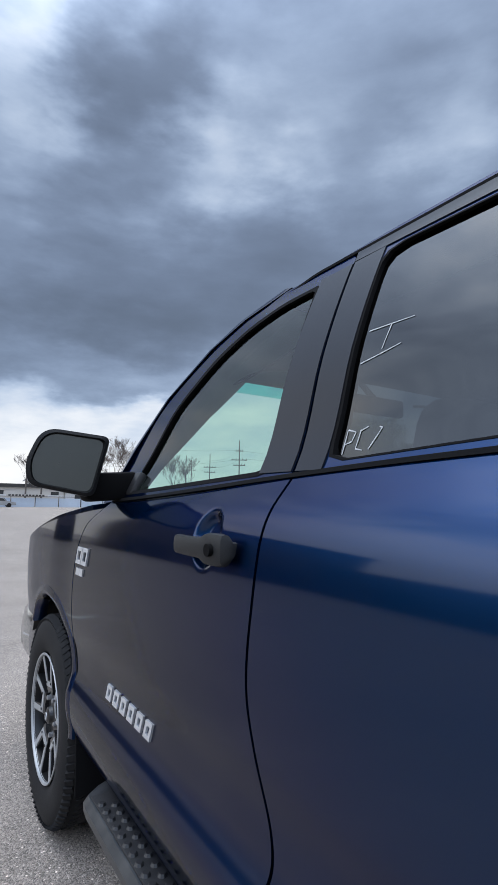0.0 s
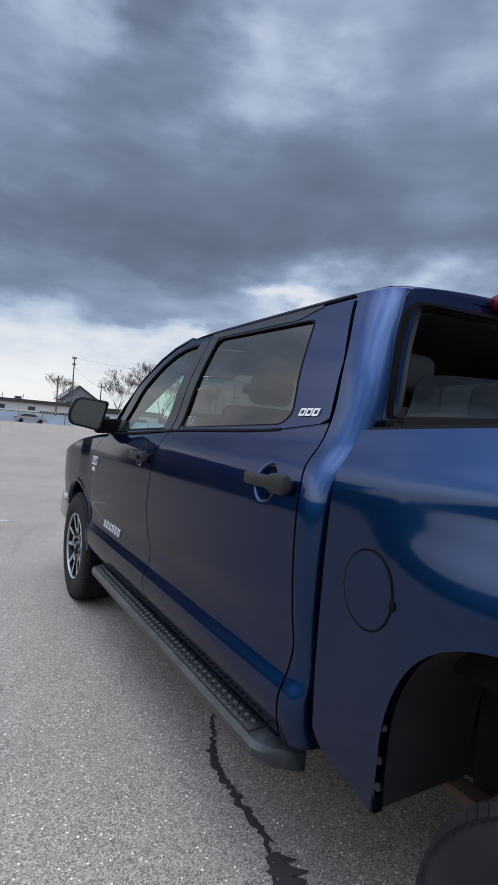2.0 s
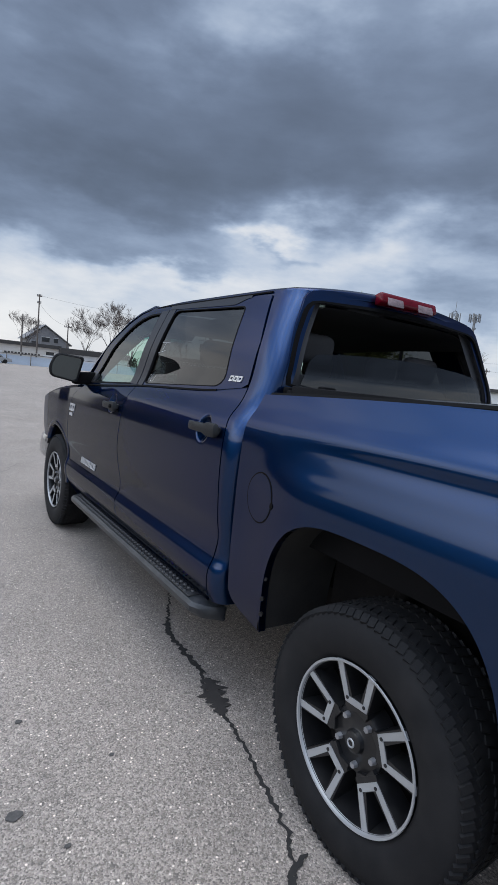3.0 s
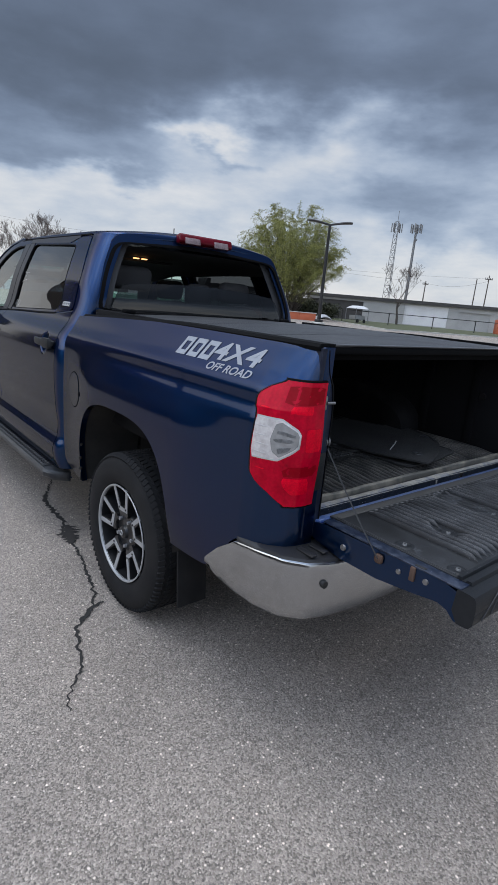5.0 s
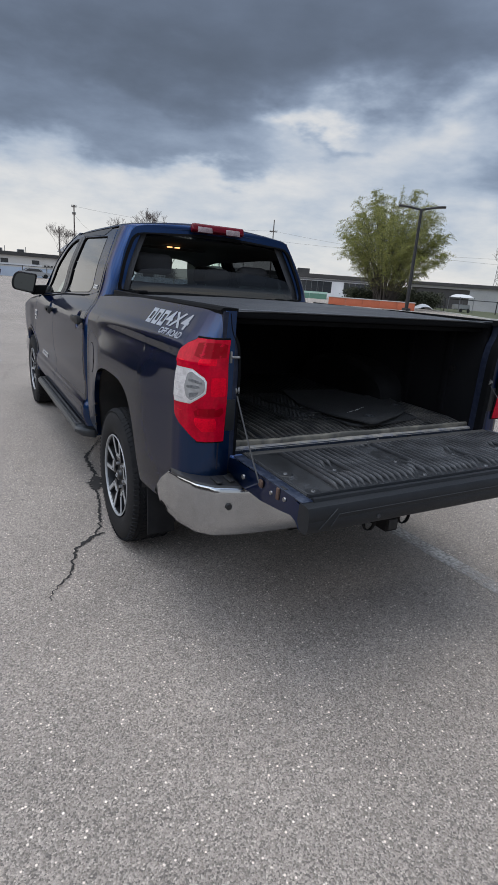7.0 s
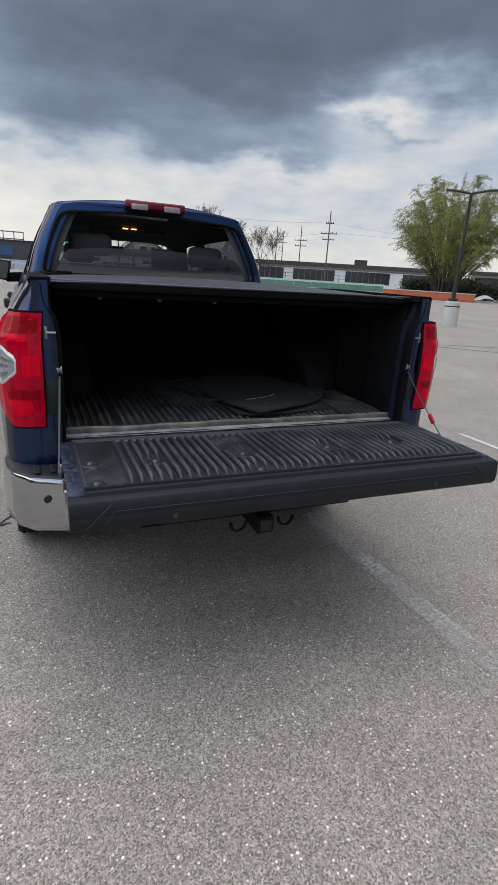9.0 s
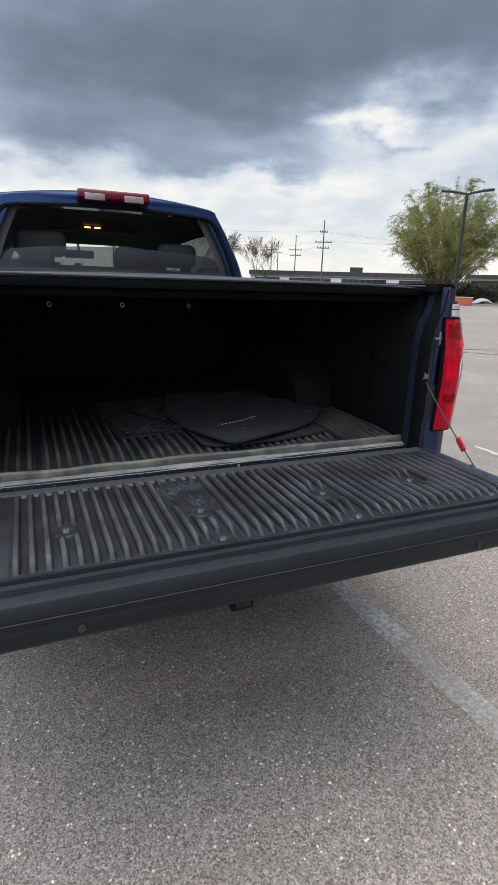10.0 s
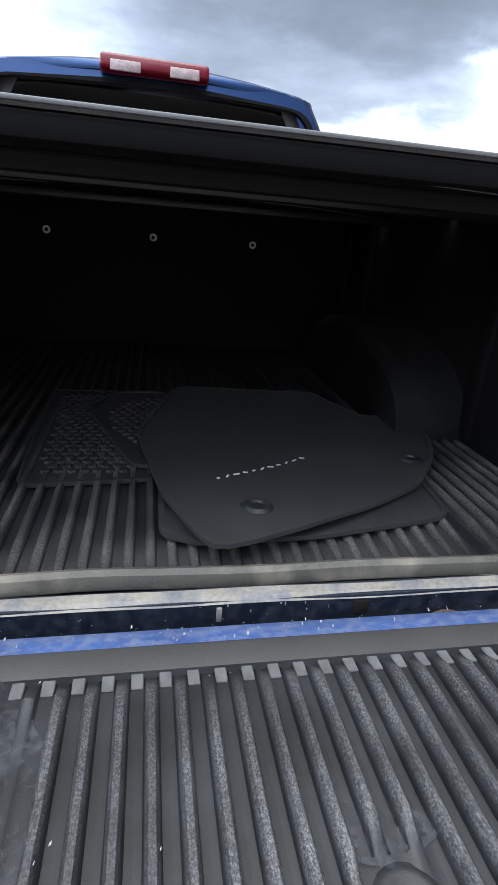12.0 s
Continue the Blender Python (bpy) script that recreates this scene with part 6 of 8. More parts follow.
m2, pl2 = floor_mat("floor_mat", "black carpet floor mat lying under another", [(0.004, -0.66), (0.000, -0.868), (0.057, -0.897), (0.268, -0.884), (0.500, -0.842), (0.535, -0.818), (0.56, -0.60), (0.30, -0.35), (0.05, -0.35)], 0.878, CARPET, 0.02, wave=0.003, seed=4.0)
m3, pl3 = floor_mat("floor_mat", "black carpet floor mat with two eyelets, lying askew", [(-0.045, -0.46), (0.008, -0.776), (0.048, -0.896), (0.076, -0.950), (0.133, -0.937), (0.235, -0.896), (0.357, -0.835), (0.510, -0.742), (0.605, -0.62), (0.660, -0.507), (0.700, -0.37), (0.66, -0.325), (0.55, -0.33), (0.46, -0.12), (0.06, -0.10)], 0.892, CARPET, 0.03, wave=0.010, seed=7.0)
for x, y in ((0.162, -0.836), (0.545, -0.630)):
    v, f = lathe([(0.0, 0.011), (0.005, 0.013), (0.006, 0.021), (0.001, 0.028)], 24)
    zz = pl3(Vector((x, y)))[2] + 0.001
    raw("eyelet", [(x + p[1], y + p[2], zz + p[0]) for p in v], [tuple(reversed(q)) for q in f], STEPM, m3, "grey plastic eyelet")
    part("eyelet_hole", cyl((x, y, zz - 0.001), (x, y, zz + 0.002), 0.010, n=16), RUBBER, m3)
bm = bmesh.new()
for i in range(11):
    t = i / 10
    x, y = lerp(0.110, 0.302, t), lerp(-0.716, -0.615, t)
    zz = pl3(Vector((x, y)))[2]
    add_box(bm, (x, y, zz + 0.001), (0.006 + 0.007 * abs(math.sin(2.3 * i)), 0.0035, 0.001), rot=Euler((0, 0, radians(25 + 38 * math.sin(1.7 * i)))))
part("stitching", bm, CHALK, m3, "worn white stitching")

# ---- ground ----
def asphalt():
    mt = bpy.data.materials.new("worn_asphalt")
    mt.use_nodes = True
    nt = mt.node_tree
    n, l = nt.nodes.new, nt.links.new
    b = nt.nodes["Principled BSDF"]
    tc = n("ShaderNodeTexCoord")

    def nz(s, d=4.0):
        q = n("ShaderNodeTexNoise")
        q.inputs["Scale"].default_value, q.inputs["Detail"].default_value = s, d
        l(tc.outputs["Object"], q.inputs["Vector"])
        return q.outputs[0]

    def mr(v, a, c, d, e):
        q = n("ShaderNodeMapRange")
        q.inputs["From Min"].default_value, q.inputs["From Max"].default_value = a, c
        q.inputs["To Min"].default_value, q.inputs["To Max"].default_value = d, e
        l(v, q.inputs["Value"])
        return q.outputs[0]

    def m(op, a, c):
        q = n("ShaderNodeMath")
        q.operation = op
        for i, v in enumerate((a, c)):
            if isinstance(v, (int, float)):
                q.inputs[i].default_value = v
            else:
                l(v, q.inputs[i])
        return q.outputs[0]
    vo = n("ShaderNodeTexVoronoi")
    vo.inputs["Scale"].default_value = 185.0
    l(tc.outputs["Object"], vo.inputs["Vector"])
    vo2 = n("ShaderNodeTexVoronoi")
    vo2.inputs["Scale"].default_value = 60.0
    l(tc.outputs["Object"], vo2.inputs["Vector"])
    sep = n("ShaderNodeSeparateColor")
    l(vo.outputs["Color"], sep.inputs[0])
    sep2 = n("ShaderNodeSeparateColor")
    l(vo2.outputs["Color"], sep2.inputs[0])
    chips = mr(sep.outputs[0], 0.0, 1.0, 0.48, 1.45)
    white = m("MULTIPLY", mr(sep2.outputs[1], 0.83, 0.88, 0.0, 1.0), mr(vo2.outputs["Distance"], 0.18, 0.30, 1.0, 0.0))
    pits = mr(nz(240.0, 2.0), 0.30, 0.46, 0.62, 1.0)
    patch = m("MULTIPLY", mr(nz(0.35), 0.3, 0.7, 0.86, 1.12), mr(nz(2.3), 0.3, 0.7, 0.90, 1.08))
    k = m("MULTIPLY", m("MULTIPLY", chips, pits), patch)
    k = m("ADD", k, m("MULTIPLY", white, 2.0))
    k = m("ADD", k, m("MULTIPLY", mr(sep.outputs[1], 0.78, 0.84, 0.0, 1.0), 0.50))
    sc = n("ShaderNodeVectorMath")
    sc.operation = "SCALE"
    sc.inputs[0].default_value = (0.240, 0.205, 0.176)
    l(k, sc.inputs["Scale"])
    l(sc.outputs[0], b.inputs["Base Color"])
    b.inputs["Roughness"].default_value = 0.82
    bp = n("ShaderNodeBump")
    bp.inputs["Strength"].default_value, bp.inputs["Distance"].default_value = 0.6, 0.004
    l(m("ADD", m("MULTIPLY", vo.outputs["Distance"], -0.8), nz(160.0)), bp.inputs["Height"])
    l(bp.outputs[0], b.inputs["Normal"])
    return mt


ASPHALT = asphalt()
v = [(0, 0, 0)]
f = []
rings = (3, 8, 20, 50, 120, 300, 800, 2500)
for r in rings:
    v += [(r * math.cos(2 * math.pi * i / 64), r * math.sin(2 * math.pi * i / 64), 0) for i in range(64)]
for i in range(64):
    f.append((0, 1 + i, 1 + (i + 1) % 64))
    for k in range(len(rings) - 1):
        a, b_ = 1 + 64 * k, 1 + 64 * (k + 1)
        f.append((a + i, b_ + i, b_ + (i + 1) % 64, a + (i + 1) % 64))
tagged(raw("ground", v, f, ASPHALT, smooth=0), "grey worn asphalt of a parking lot", "ground", kind="structure")

# ---- cracks and paint on the ground ----
CRACK = material("dark_open_crack", (0.019, 0.017, 0.016), 0.95, 0.0, var=0.4, scale=20.0, fine=200.0)
OIL = material("faded_oil_spot", (0.060, 0.055, 0.052), 0.8, 0.0, var=0.5, scale=60.0, fine=300.0)
STAIN = material("dark_tar_stain", (0.026, 0.022, 0.020), 0.9, 0.0, var=0.4, scale=12.0, fine=160.0)


def ribbon(points, w0, w1, mat, name, jag=0.5, z=0.004, seed=0.0, step=0.010, wander=0.0):
    """A ragged strip laid along a line on the ground."""
    pts = [Vector(p) for p in points]
    dense = []
    for a, b in zip(pts, pts[1:]):
        k = max(1, int((b - a).length / step))
        dense += [a.lerp(b, i / k) for i in range(k)]
    dense.append(pts[-1])
    v, f = [], []
    n = len(dense)
    for i, p in enumerate(dense):
        d = (dense[min(n - 1, i + 1)] - dense[max(0, i - 1)]).normalized()
        q = Vector((-d.y, d.x))
        t = i / max(1, n - 1)
        w = lerp(w0, w1, t) * (1 + jag * noise.noise((i * 0.61, seed, 0.2)))
        w *= min(1.0, 0.25 + 6 * min(t, 1 - t))
        o = q * (jag * 0.02 * noise.noise((i * 0.37, seed + 9, 0.7)) + wander * (noise.noise((i * step * 2.1, seed, 0.4)) + 0.5 * noise.noise((i * step * 6.3, seed, 1.4))))
        v += [(p.x + o.x + q.x * w, p.y + o.y + q.y * w, z), (p.x + o.x - q.x * w * (1 + 0.5 * noise.noise((i * 0.9, seed + 3, 0))), p.y + o.y - q.y * w, z)]
    for i in range(n - 1):
        f.append((2 * i, 2 * i + 1, 2 * i + 3, 2 * i + 2))
    return raw(name, v, f, mat, smooth=0)


crack_label = "dark open crack in the grey asphalt"
tagged(ribbon([(-0.60, 2.05), (-0.69, 1.86), (-0.84, 1.54), (-0.87, 1.29), (-0.86, 1.10), (-0.93, 0.94), (-0.93, 0.78), (-0.94, 0.69), (-0.98, 0.46), (-1.006, 0.33), (-1.05, 0.16), (-1.105, 0.04), (-1.20, -0.04), (-1.245, -0.09), (-1.28, -0.22), (-1.325, -0.35), (-1.43, -0.49), (-1.452, -0.56)], 0.0075, 0.0070, CRACK, "ground_crack", 0.95, seed=1.0), crack_label, "crack", kind="structure")
tagged(ribbon([(-0.86, 1.02), (-0.90, 0.93), (-0.915, 0.84), (-0.94, 0.75)], 0.050, 0.034, STAIN, "ground_crack", 1.3, 0.0045, 2.0), "broken hole along the asphalt crack", "crack", kind="structure")
tagged(ribbon([(-0.80, 1.66), (-0.85, 1.50), (-0.87, 1.3), (-0.86, 1.06)], 0.016, 0.013, CRACK, "ground_crack", 1.2, 0.0047, 5.0), crack_label, "crack", kind="structure")
tagged(ribbon([(-1.04, 0.06), (-1.105, 0.04), (-1.20, -0.05)], 0.007, 0.016, CRACK, "ground_crack", 0.8, 0.0046, 3.0), crack_label, "crack", kind="structure")
tagged(ribbon([(-1.64, -0.06), (-1.66, -0.12), (-1.75, -0.18), (-1.9, -0.22)], 0.004, 0.006, CRACK, "ground_crack", 1.2, seed=4.0), crack_label, "crack", kind="structure")
tagged(ribbon([(-0.35, 6.62), (-0.75, 6.45), (-1.0, 6.05), (-1.12, 5.75), (-1.18, 5.2), (-1.2, 4.8)], 0.0028, 0.0022, CRACK, "ground_crack", 0.8, seed=7.0, wander=0.16), crack_label, "crack", kind="structure")
tagged(ribbon([(6.5, 8.6), (8.9, 7.6), (9.9, 6.7), (13, 4.0), (16, 2.2)], 0.035, 0.03, CRACK, "ground_crack", 0.6, seed=6.0, step=0.2), crack_label, "crack", kind="structure")
tagged(ribbon([(5.0, 9.4), (8.0, 8.4), (10.8, 7.5), (15, 5.4)], 0.03, 0.025, CRACK, "ground_crack", 0.6, seed=8.0, step=0.2), crack_label, "crack", kind="structure")
tagged(ribbon([(-6, 7.6), (-3.0, 7.0), (-0.6, 6.65)], 0.005, 0.005, CRACK, "ground_crack", 0.6, seed=10.0, step=0.1), crack_label, "crack", kind="structure")


# small oil spots
for i, (x, y, r) in enumerate(((-1.71, 1.06, 0.014), (-1.80, 0.60, 0.026), (-1.44, 0.73, 0.010), (-1.68, 0.42, 0.011))):
    o = [Vector((x + r * (1 + 0.45 * noise.noise((k * 0.7, i, 0.2))) * math.cos(2 * math.pi * k / 24), y + 0.75 * r * (1 + 0.45 * noise.noise((k * 0.6, i, 4.2))) * math.sin(2 * math.pi * k / 24))) for k in range(24)]
    tagged(part("oil_spot", sheet(o, lambda p: (p.x, p.y, 0.0042), 1, 24, 1, 0.002, (0, 0, -1)), OIL), "small dark oil spot on the asphalt", "stain", kind="structure")


STRIPE = worn_layer("worn_white_paint", (0.47, 0.44, 0.41), 55.0, 2.6, 0.72, 1.32)
FRESH = material("white_road_paint", (0.46, 0.45, 0.43), 0.8, 0.0, var=0.2, scale=3.0, fine=90.0)
for pts, w, mt in (([(0.78, 1.6), (0.78, -0.4), (0.815, -1.3), (0.85, -1.8), (0.925, -3.2)], 0.060, STRIPE), ([(3.35, 1.04), (3.36, 0.35)], 0.032, FRESH), ([(-1.12, 6.82), (-2.1, 6.86)], 0.05, FRESH)):
    tagged(ribbon(pts, w, w, mt, "parking_line", 0.12, 0.005, 2.0, 0.05), "worn white parking line on the asphalt", "road marking", kind="structure")

# ---- materials for the surroundings ----
CONCRETE = material("pale_concrete", (0.42, 0.41, 0.38), 0.85, 0.0, var=0.2, scale=1.5, fine=30.0, bump=0.3, bump_scale=60.0)
BLACK_METAL = material("black_painted_steel", (0.015, 0.015, 0.016), 0.5, 0.2, var=0.1)
GREY_WALL = material("grey_block_wall", (0.30, 0.30, 0.29), 0.85, 0.0, var=0.15, scale=0.6, fine=8.0)
DARK_WALL = material("charcoal_cladding", (0.060, 0.062, 0.066), 0.8, 0.0, var=0.2, scale=0.6, fine=8.0)
BEIGE_WALL = material("beige_metal_siding", (0.52, 0.49, 0.45), 0.7, 0.0, var=0.12, scale=0.5, fine=6.0)
BRICK_DARK = material("dark_brown_brick", (0.13, 0.105, 0.09), 0.85, 0.0, var=0.25, scale=0.4, fine=5.0)
WHITE_WALL = material("white_block_wall", (0.58, 0.58, 0.58), 0.8, 0.0, var=0.12, scale=0.5, fine=6.0)
BLUE_WALL = material("pale_blue_panels", (0.46, 0.53, 0.62), 0.6, 0.0, var=0.12, scale=0.4, fine=5.0)
ROOF_DARK = material("dark_roof_edge", (0.045, 0.042, 0.040), 0.8, 0.0, var=0.2, scale=1.0, fine=9.0)
WINDOW_DARK = material("dark_far_window", (0.03, 0.033, 0.037), 0.15, 0.0, var=0.2)
ORANGE = material("rust_orange_panels", (0.40, 0.10, 0.045), 0.75, 0.0, var=0.2, scale=0.8, fine=9.0)
GREEN_PANEL = material("green_painted_panels", (0.085, 0.19, 0.135), 0.7, 0.0, var=0.2, scale=0.8, fine=9.0)
WOOD_POLE = material("weathered_pole_wood", (0.10, 0.085, 0.075), 0.9, 0.0, var=0.25, scale=2.0, fine=20.0)
GALV = material("galvanised_steel", (0.17, 0.175, 0.18), 0.55, 0.5, var=0.15, scale=1.0, fine=12.0)
BARK = material("grey_brown_bark", (0.060, 0.050, 0.043), 0.9, 0.0, var=0.3, scale=2.0, fine=20.0)
TWIG = material("grey_twigs", (0.095, 0.075, 0.066), 0.9, 0.0, var=0.2)
HEDGE = material("brown_green_scrub", (0.036, 0.040, 0.020), 0.9, 0.0, var=0.4, scale=1.0, fine=10.0)
GRASS = material("short_spring_grass", (0.062, 0.068, 0.030), 0.9, 0.0, var=0.35, scale=0.6, fine=9.0)


def leaf_material():
    mt = bpy.data.materials.new("willow_leaves")
    mt.use_nodes = True
    nt = mt.node_tree
    n, l = nt.nodes.new, nt.links.new
    b = nt.nodes["Principled BSDF"]
    g = n("ShaderNodeNewGeometry")
    r = n("ShaderNodeValToRGB")
    r.color_ramp.elements[0].color = (0.095, 0.108, 0.020, 1)
    r.color_ramp.elements[1].color = (0.30, 0.305, 0.070, 1)
    l(g.outputs["Random Per Island"], r.inputs[0])
    l(r.outputs[0], b.inputs["Base Color"])
    b.inputs["Roughness"].default_value = 0.6
    return mt


LEAF = leaf_material()


def tube(v, f, a, b, ra, rb, k=5):
    """Add one tapered branch piece to the lists."""
    a, b = Vector(a), Vector(b)
    d = (b - a).normalized()
    u = d.cross(Vector((0.3, 0.9, 0.2))).normalized()
    w = d.cross(u)
    s0 = len(v)
    for p, r in ((a, ra), (b, rb)):
        for i in range(k):
            c = 2 * math.pi * i / k
            v.append(p + u * (r * math.cos(c)) + w * (r * math.sin(c)))
    for i in range(k):
        j = (i + 1) % k
        f.append((s0 + i, s0 + j, s0 + k + j, s0 + k + i))


def bare_tree(x, y, h, spread, seed, label, depth=6, thick=0.016):
    rnd = random.Random(seed)
    th = thing("bare_tree", label, "tree", (x, y, 0), "bare trees")
    vt, ft, vb, fb = [], [], [], []

    def grow(p, d, length, r, level):
        n = 3
        q = Vector(p)
        for i in range(n):
            d2 = (d + Vector((rnd.uniform(-1, 1), rnd.uniform(-1, 1), rnd.uniform(-0.5, 0.8))) * 0.16).normalized()
            e = q + d2 * (length / n)
            r2 = r * (1 - 0.16 * (i + 1) / n * 2)
            if level < 2:
                tube(vt, ft, q, e, r, r2, 6)
            else:
                tube(vb, fb, q, e, max(r, 0.011), max(r2, 0.009), 3)
            q, d, r = e, d2, r2
        if level >= depth:
            return
        for i in range(rnd.choice((2, 3, 3)) if level else 5):
            ang = rnd.uniform(0, 2 * math.pi)
            side = Vector((math.cos(ang), math.sin(ang), rnd.uniform(0.0, 0.5))) * spread
            d3 = (d * 0.9 + side + Vector((0, 0, 0.16))).normalized()
            start = q - d * (length * rnd.uniform(0.0, 0.45))
            grow(start, d3, length * rnd.uniform(0.60, 0.82), r * rnd.uniform(0.50, 0.68), level + 1)
    grow(Vector((0, 0, 0)), Vector((0.03, 0.02, 1)), h * 0.28, h * thick, 0)
    top = max(p.z for p in vb)
    k = h / top
    raw("trunk", [p * k for p in vt], ft, BARK, th, "grey bark trunk and limbs")
    tagged(raw("crown", [p * k for p in vb], fb, TWIG, th, "bare grey twigs"), kind="stuff")
    return th


def willow(x, y, h, w, seed):
    """Many stems that fan out from the foot, fine twigs along them and small leaves on the twigs."""
    rnd = random.Random(seed)
    th = thing("willow_tree", "large willow in yellow-green spring leaf", "tree", (x, y, 0))
    vt, ft, vb, fb, vl, fl = [], [], [], [], [], []
    up = Vector((0, 0, 1))
    for i in range(84):
        a = 2.399 * i + rnd.uniform(-0.4, 0.4)
        phi = math.acos(1 - rnd.random() * 0.96) * rnd.uniform(0.78, 1.04)
        out = Vector((math.cos(a), math.sin(a), 0))
        reach = w * 0.5 * math.sin(phi) * rnd.uniform(0.80, 1.04)
        top = h * (0.34 + 0.66 * math.cos(phi)) * rnd.uniform(0.86, 1.02)
        p0 = out * rnd.uniform(0.1, 0.9) + Vector((rnd.uniform(-0.3, 0.3), 0, 0))
        n, prev, r = 12, p0, rnd.uniform(0.07, 0.16)
        for k in range(1, n + 1):
            t = k / n
            q = p0 + out * (reach * (0.75 * t + 0.25 * t * t)) + up * (top * (1.30 * t - 0.30 * t * t))
            q += Vector((rnd.uniform(-1, 1), rnd.uniform(-1, 1), rnd.uniform(-1, 1))) * 0.10
            tube(vt, ft, prev, q, r, r * 0.84, 5)
            r *= 0.84
            if t > 0.30:
                for _ in range(5 if t > 0.45 else 4):
                    b = rnd.uniform(0, 2 * math.pi)
                    d = (out * 0.5 + Vector((math.cos(b), math.sin(b), rnd.uniform(-0.1, 0.9)))).normalized()
                    ln = rnd.uniform(0.6, 1.7)
                    c0 = prev.lerp(q, rnd.random())
                    last = c0
                    for j in range(1, 5):
                        u = j / 4
                        e = c0 + d * (ln * u) + up * (0.25 * u - 0.75 * u * u)
                        tube(vb, fb, last, e, 0.014, 0.009, 3)
                        for _k in range(15 if t > 0.62 else 8 if t > 0.45 else 3):
                            c = last.lerp(e, rnd.random()) + Vector((rnd.gauss(0, 1), rnd.gauss(0, 1), rnd.gauss(0, 1))) * 0.11
                            ax = Vector((rnd.uniform(-1, 1), rnd.uniform(-1, 1), rnd.uniform(-1, 1))).normalized() * rnd.uniform(0.035, 0.085)
                            sd = ax.cross(Vector((rnd.uniform(-1, 1), rnd.uniform(-1, 1), rnd.uniform(-1, 1)))).normalized() * rnd.uniform(0.018, 0.036)
                            s0 = len(vl)
                            vl.extend((c - ax, c + sd, c + ax, c - sd))
                            fl.append((s0, s0 + 1, s0 + 2, s0 + 3))
                        last = e
            prev = q
    raw("trunk", vt, ft, BARK, th, "dark stems fanning out from the foot")
    tagged(raw("crown", vl, fl, LEAF, th, "fine yellow-green leaves", smooth=0), kind="stuff")
    tagged(raw("twig_mass", vb, fb, BARK, th), kind="stuff")
    return th


# ---- parking lot lamp ----
LX, LY = 14.65, 13.60
lamp_post = thing("parking_lamp", "black twin-head parking lot lamp on a concrete base", "lamp post", (LX, LY, 0))
v, f = lathe([(0.0, 0.0), (0.0, 0.30), (0.70, 0.30), (0.74, 0.29), (0.74, 0.27), (0.78, 0.27), (0.78, 0.29), (0.92, 0.28), (0.95, 0.25), (0.95, 0.0)], 28)
raw("base", [(p[1], p[2], p[0]) for p in v], f, CONCRETE, lamp_post, "round pale concrete base")
v, f = lathe([(0.742, 0.293), (0.742, 0.296), (0.776, 0.296), (0.776, 0.293)], 28)
raw("base_band", [(p[1], p[2], p[0]) for p in v], f, BLACK_METAL, lamp_post, "dark band")
part("foot_plate", box((0, 0, 1.0), (0.26, 0.26, 0.12), 0.02), BLACK_METAL, lamp_post)
part("pole", cyl((0, 0, 0.95), (0, 0, 4.80), 0.078, 0.055, 16), BLACK_METAL, lamp_post, "black tapered pole")
for s, dz in ((-1, 0.03), (1, 0.03)):
    arm = Vector((0.74, -0.67, 0)).normalized() * s
    v, f = sweep(range(9), lambda i: [tuple(arm * (0.90 * i / 8) + Vector((0, 0, 4.80 + 0.13 * math.sin(math.pi * 0.5 * i / 8))) + Vector((-arm.y, arm.x, 0)) * (w * (0.035 + 0.15 * smoothstep(0.35, 0.6, i / 8) * (1 - 0.5 * smoothstep(0.8, 1, i / 8)))) + Vector((0, 0, hh * 0.045))) for w, hh in ((-1, 0), (-0.6, 1), (0.6, 1), (1, 0), (0.6, -0.7), (-0.6, -0.7))])
    raw("lamp_head", v, f, BLACK_METAL, lamp_post, "black flat lamp head")

# ---- trees ----
willow(44.1, 47.2, 13.7, 12.8, 5)
bare_tree(16.0, 100.0, 9.6, 0.75, 11, "bare grey tree behind the low building")
bare_tree(26.8, 99.0, 11.2, 0.70, 12, "bare grey tree beside the house", depth=7)
bare_tree(31.0, 99.0, 14.0, 0.60, 13, "tall bare tree above the roofs", depth=7)
bare_tree(35.5, 99.0, 12.0, 0.70, 14, "bare grey tree behind the lot", depth=7)
bare_tree(40.5, 94.0, 10.5, 0.65, 15, "thin bare tree by the poles")
bare_tree(43.5, 95.0, 9.5, 0.65, 16, "thin bare tree by the poles")
bare_tree(63.0, 44.0, 8.8, 0.75, 17, "small bare tree on the grass verge", depth=5)

# scrub at the foot of the trees


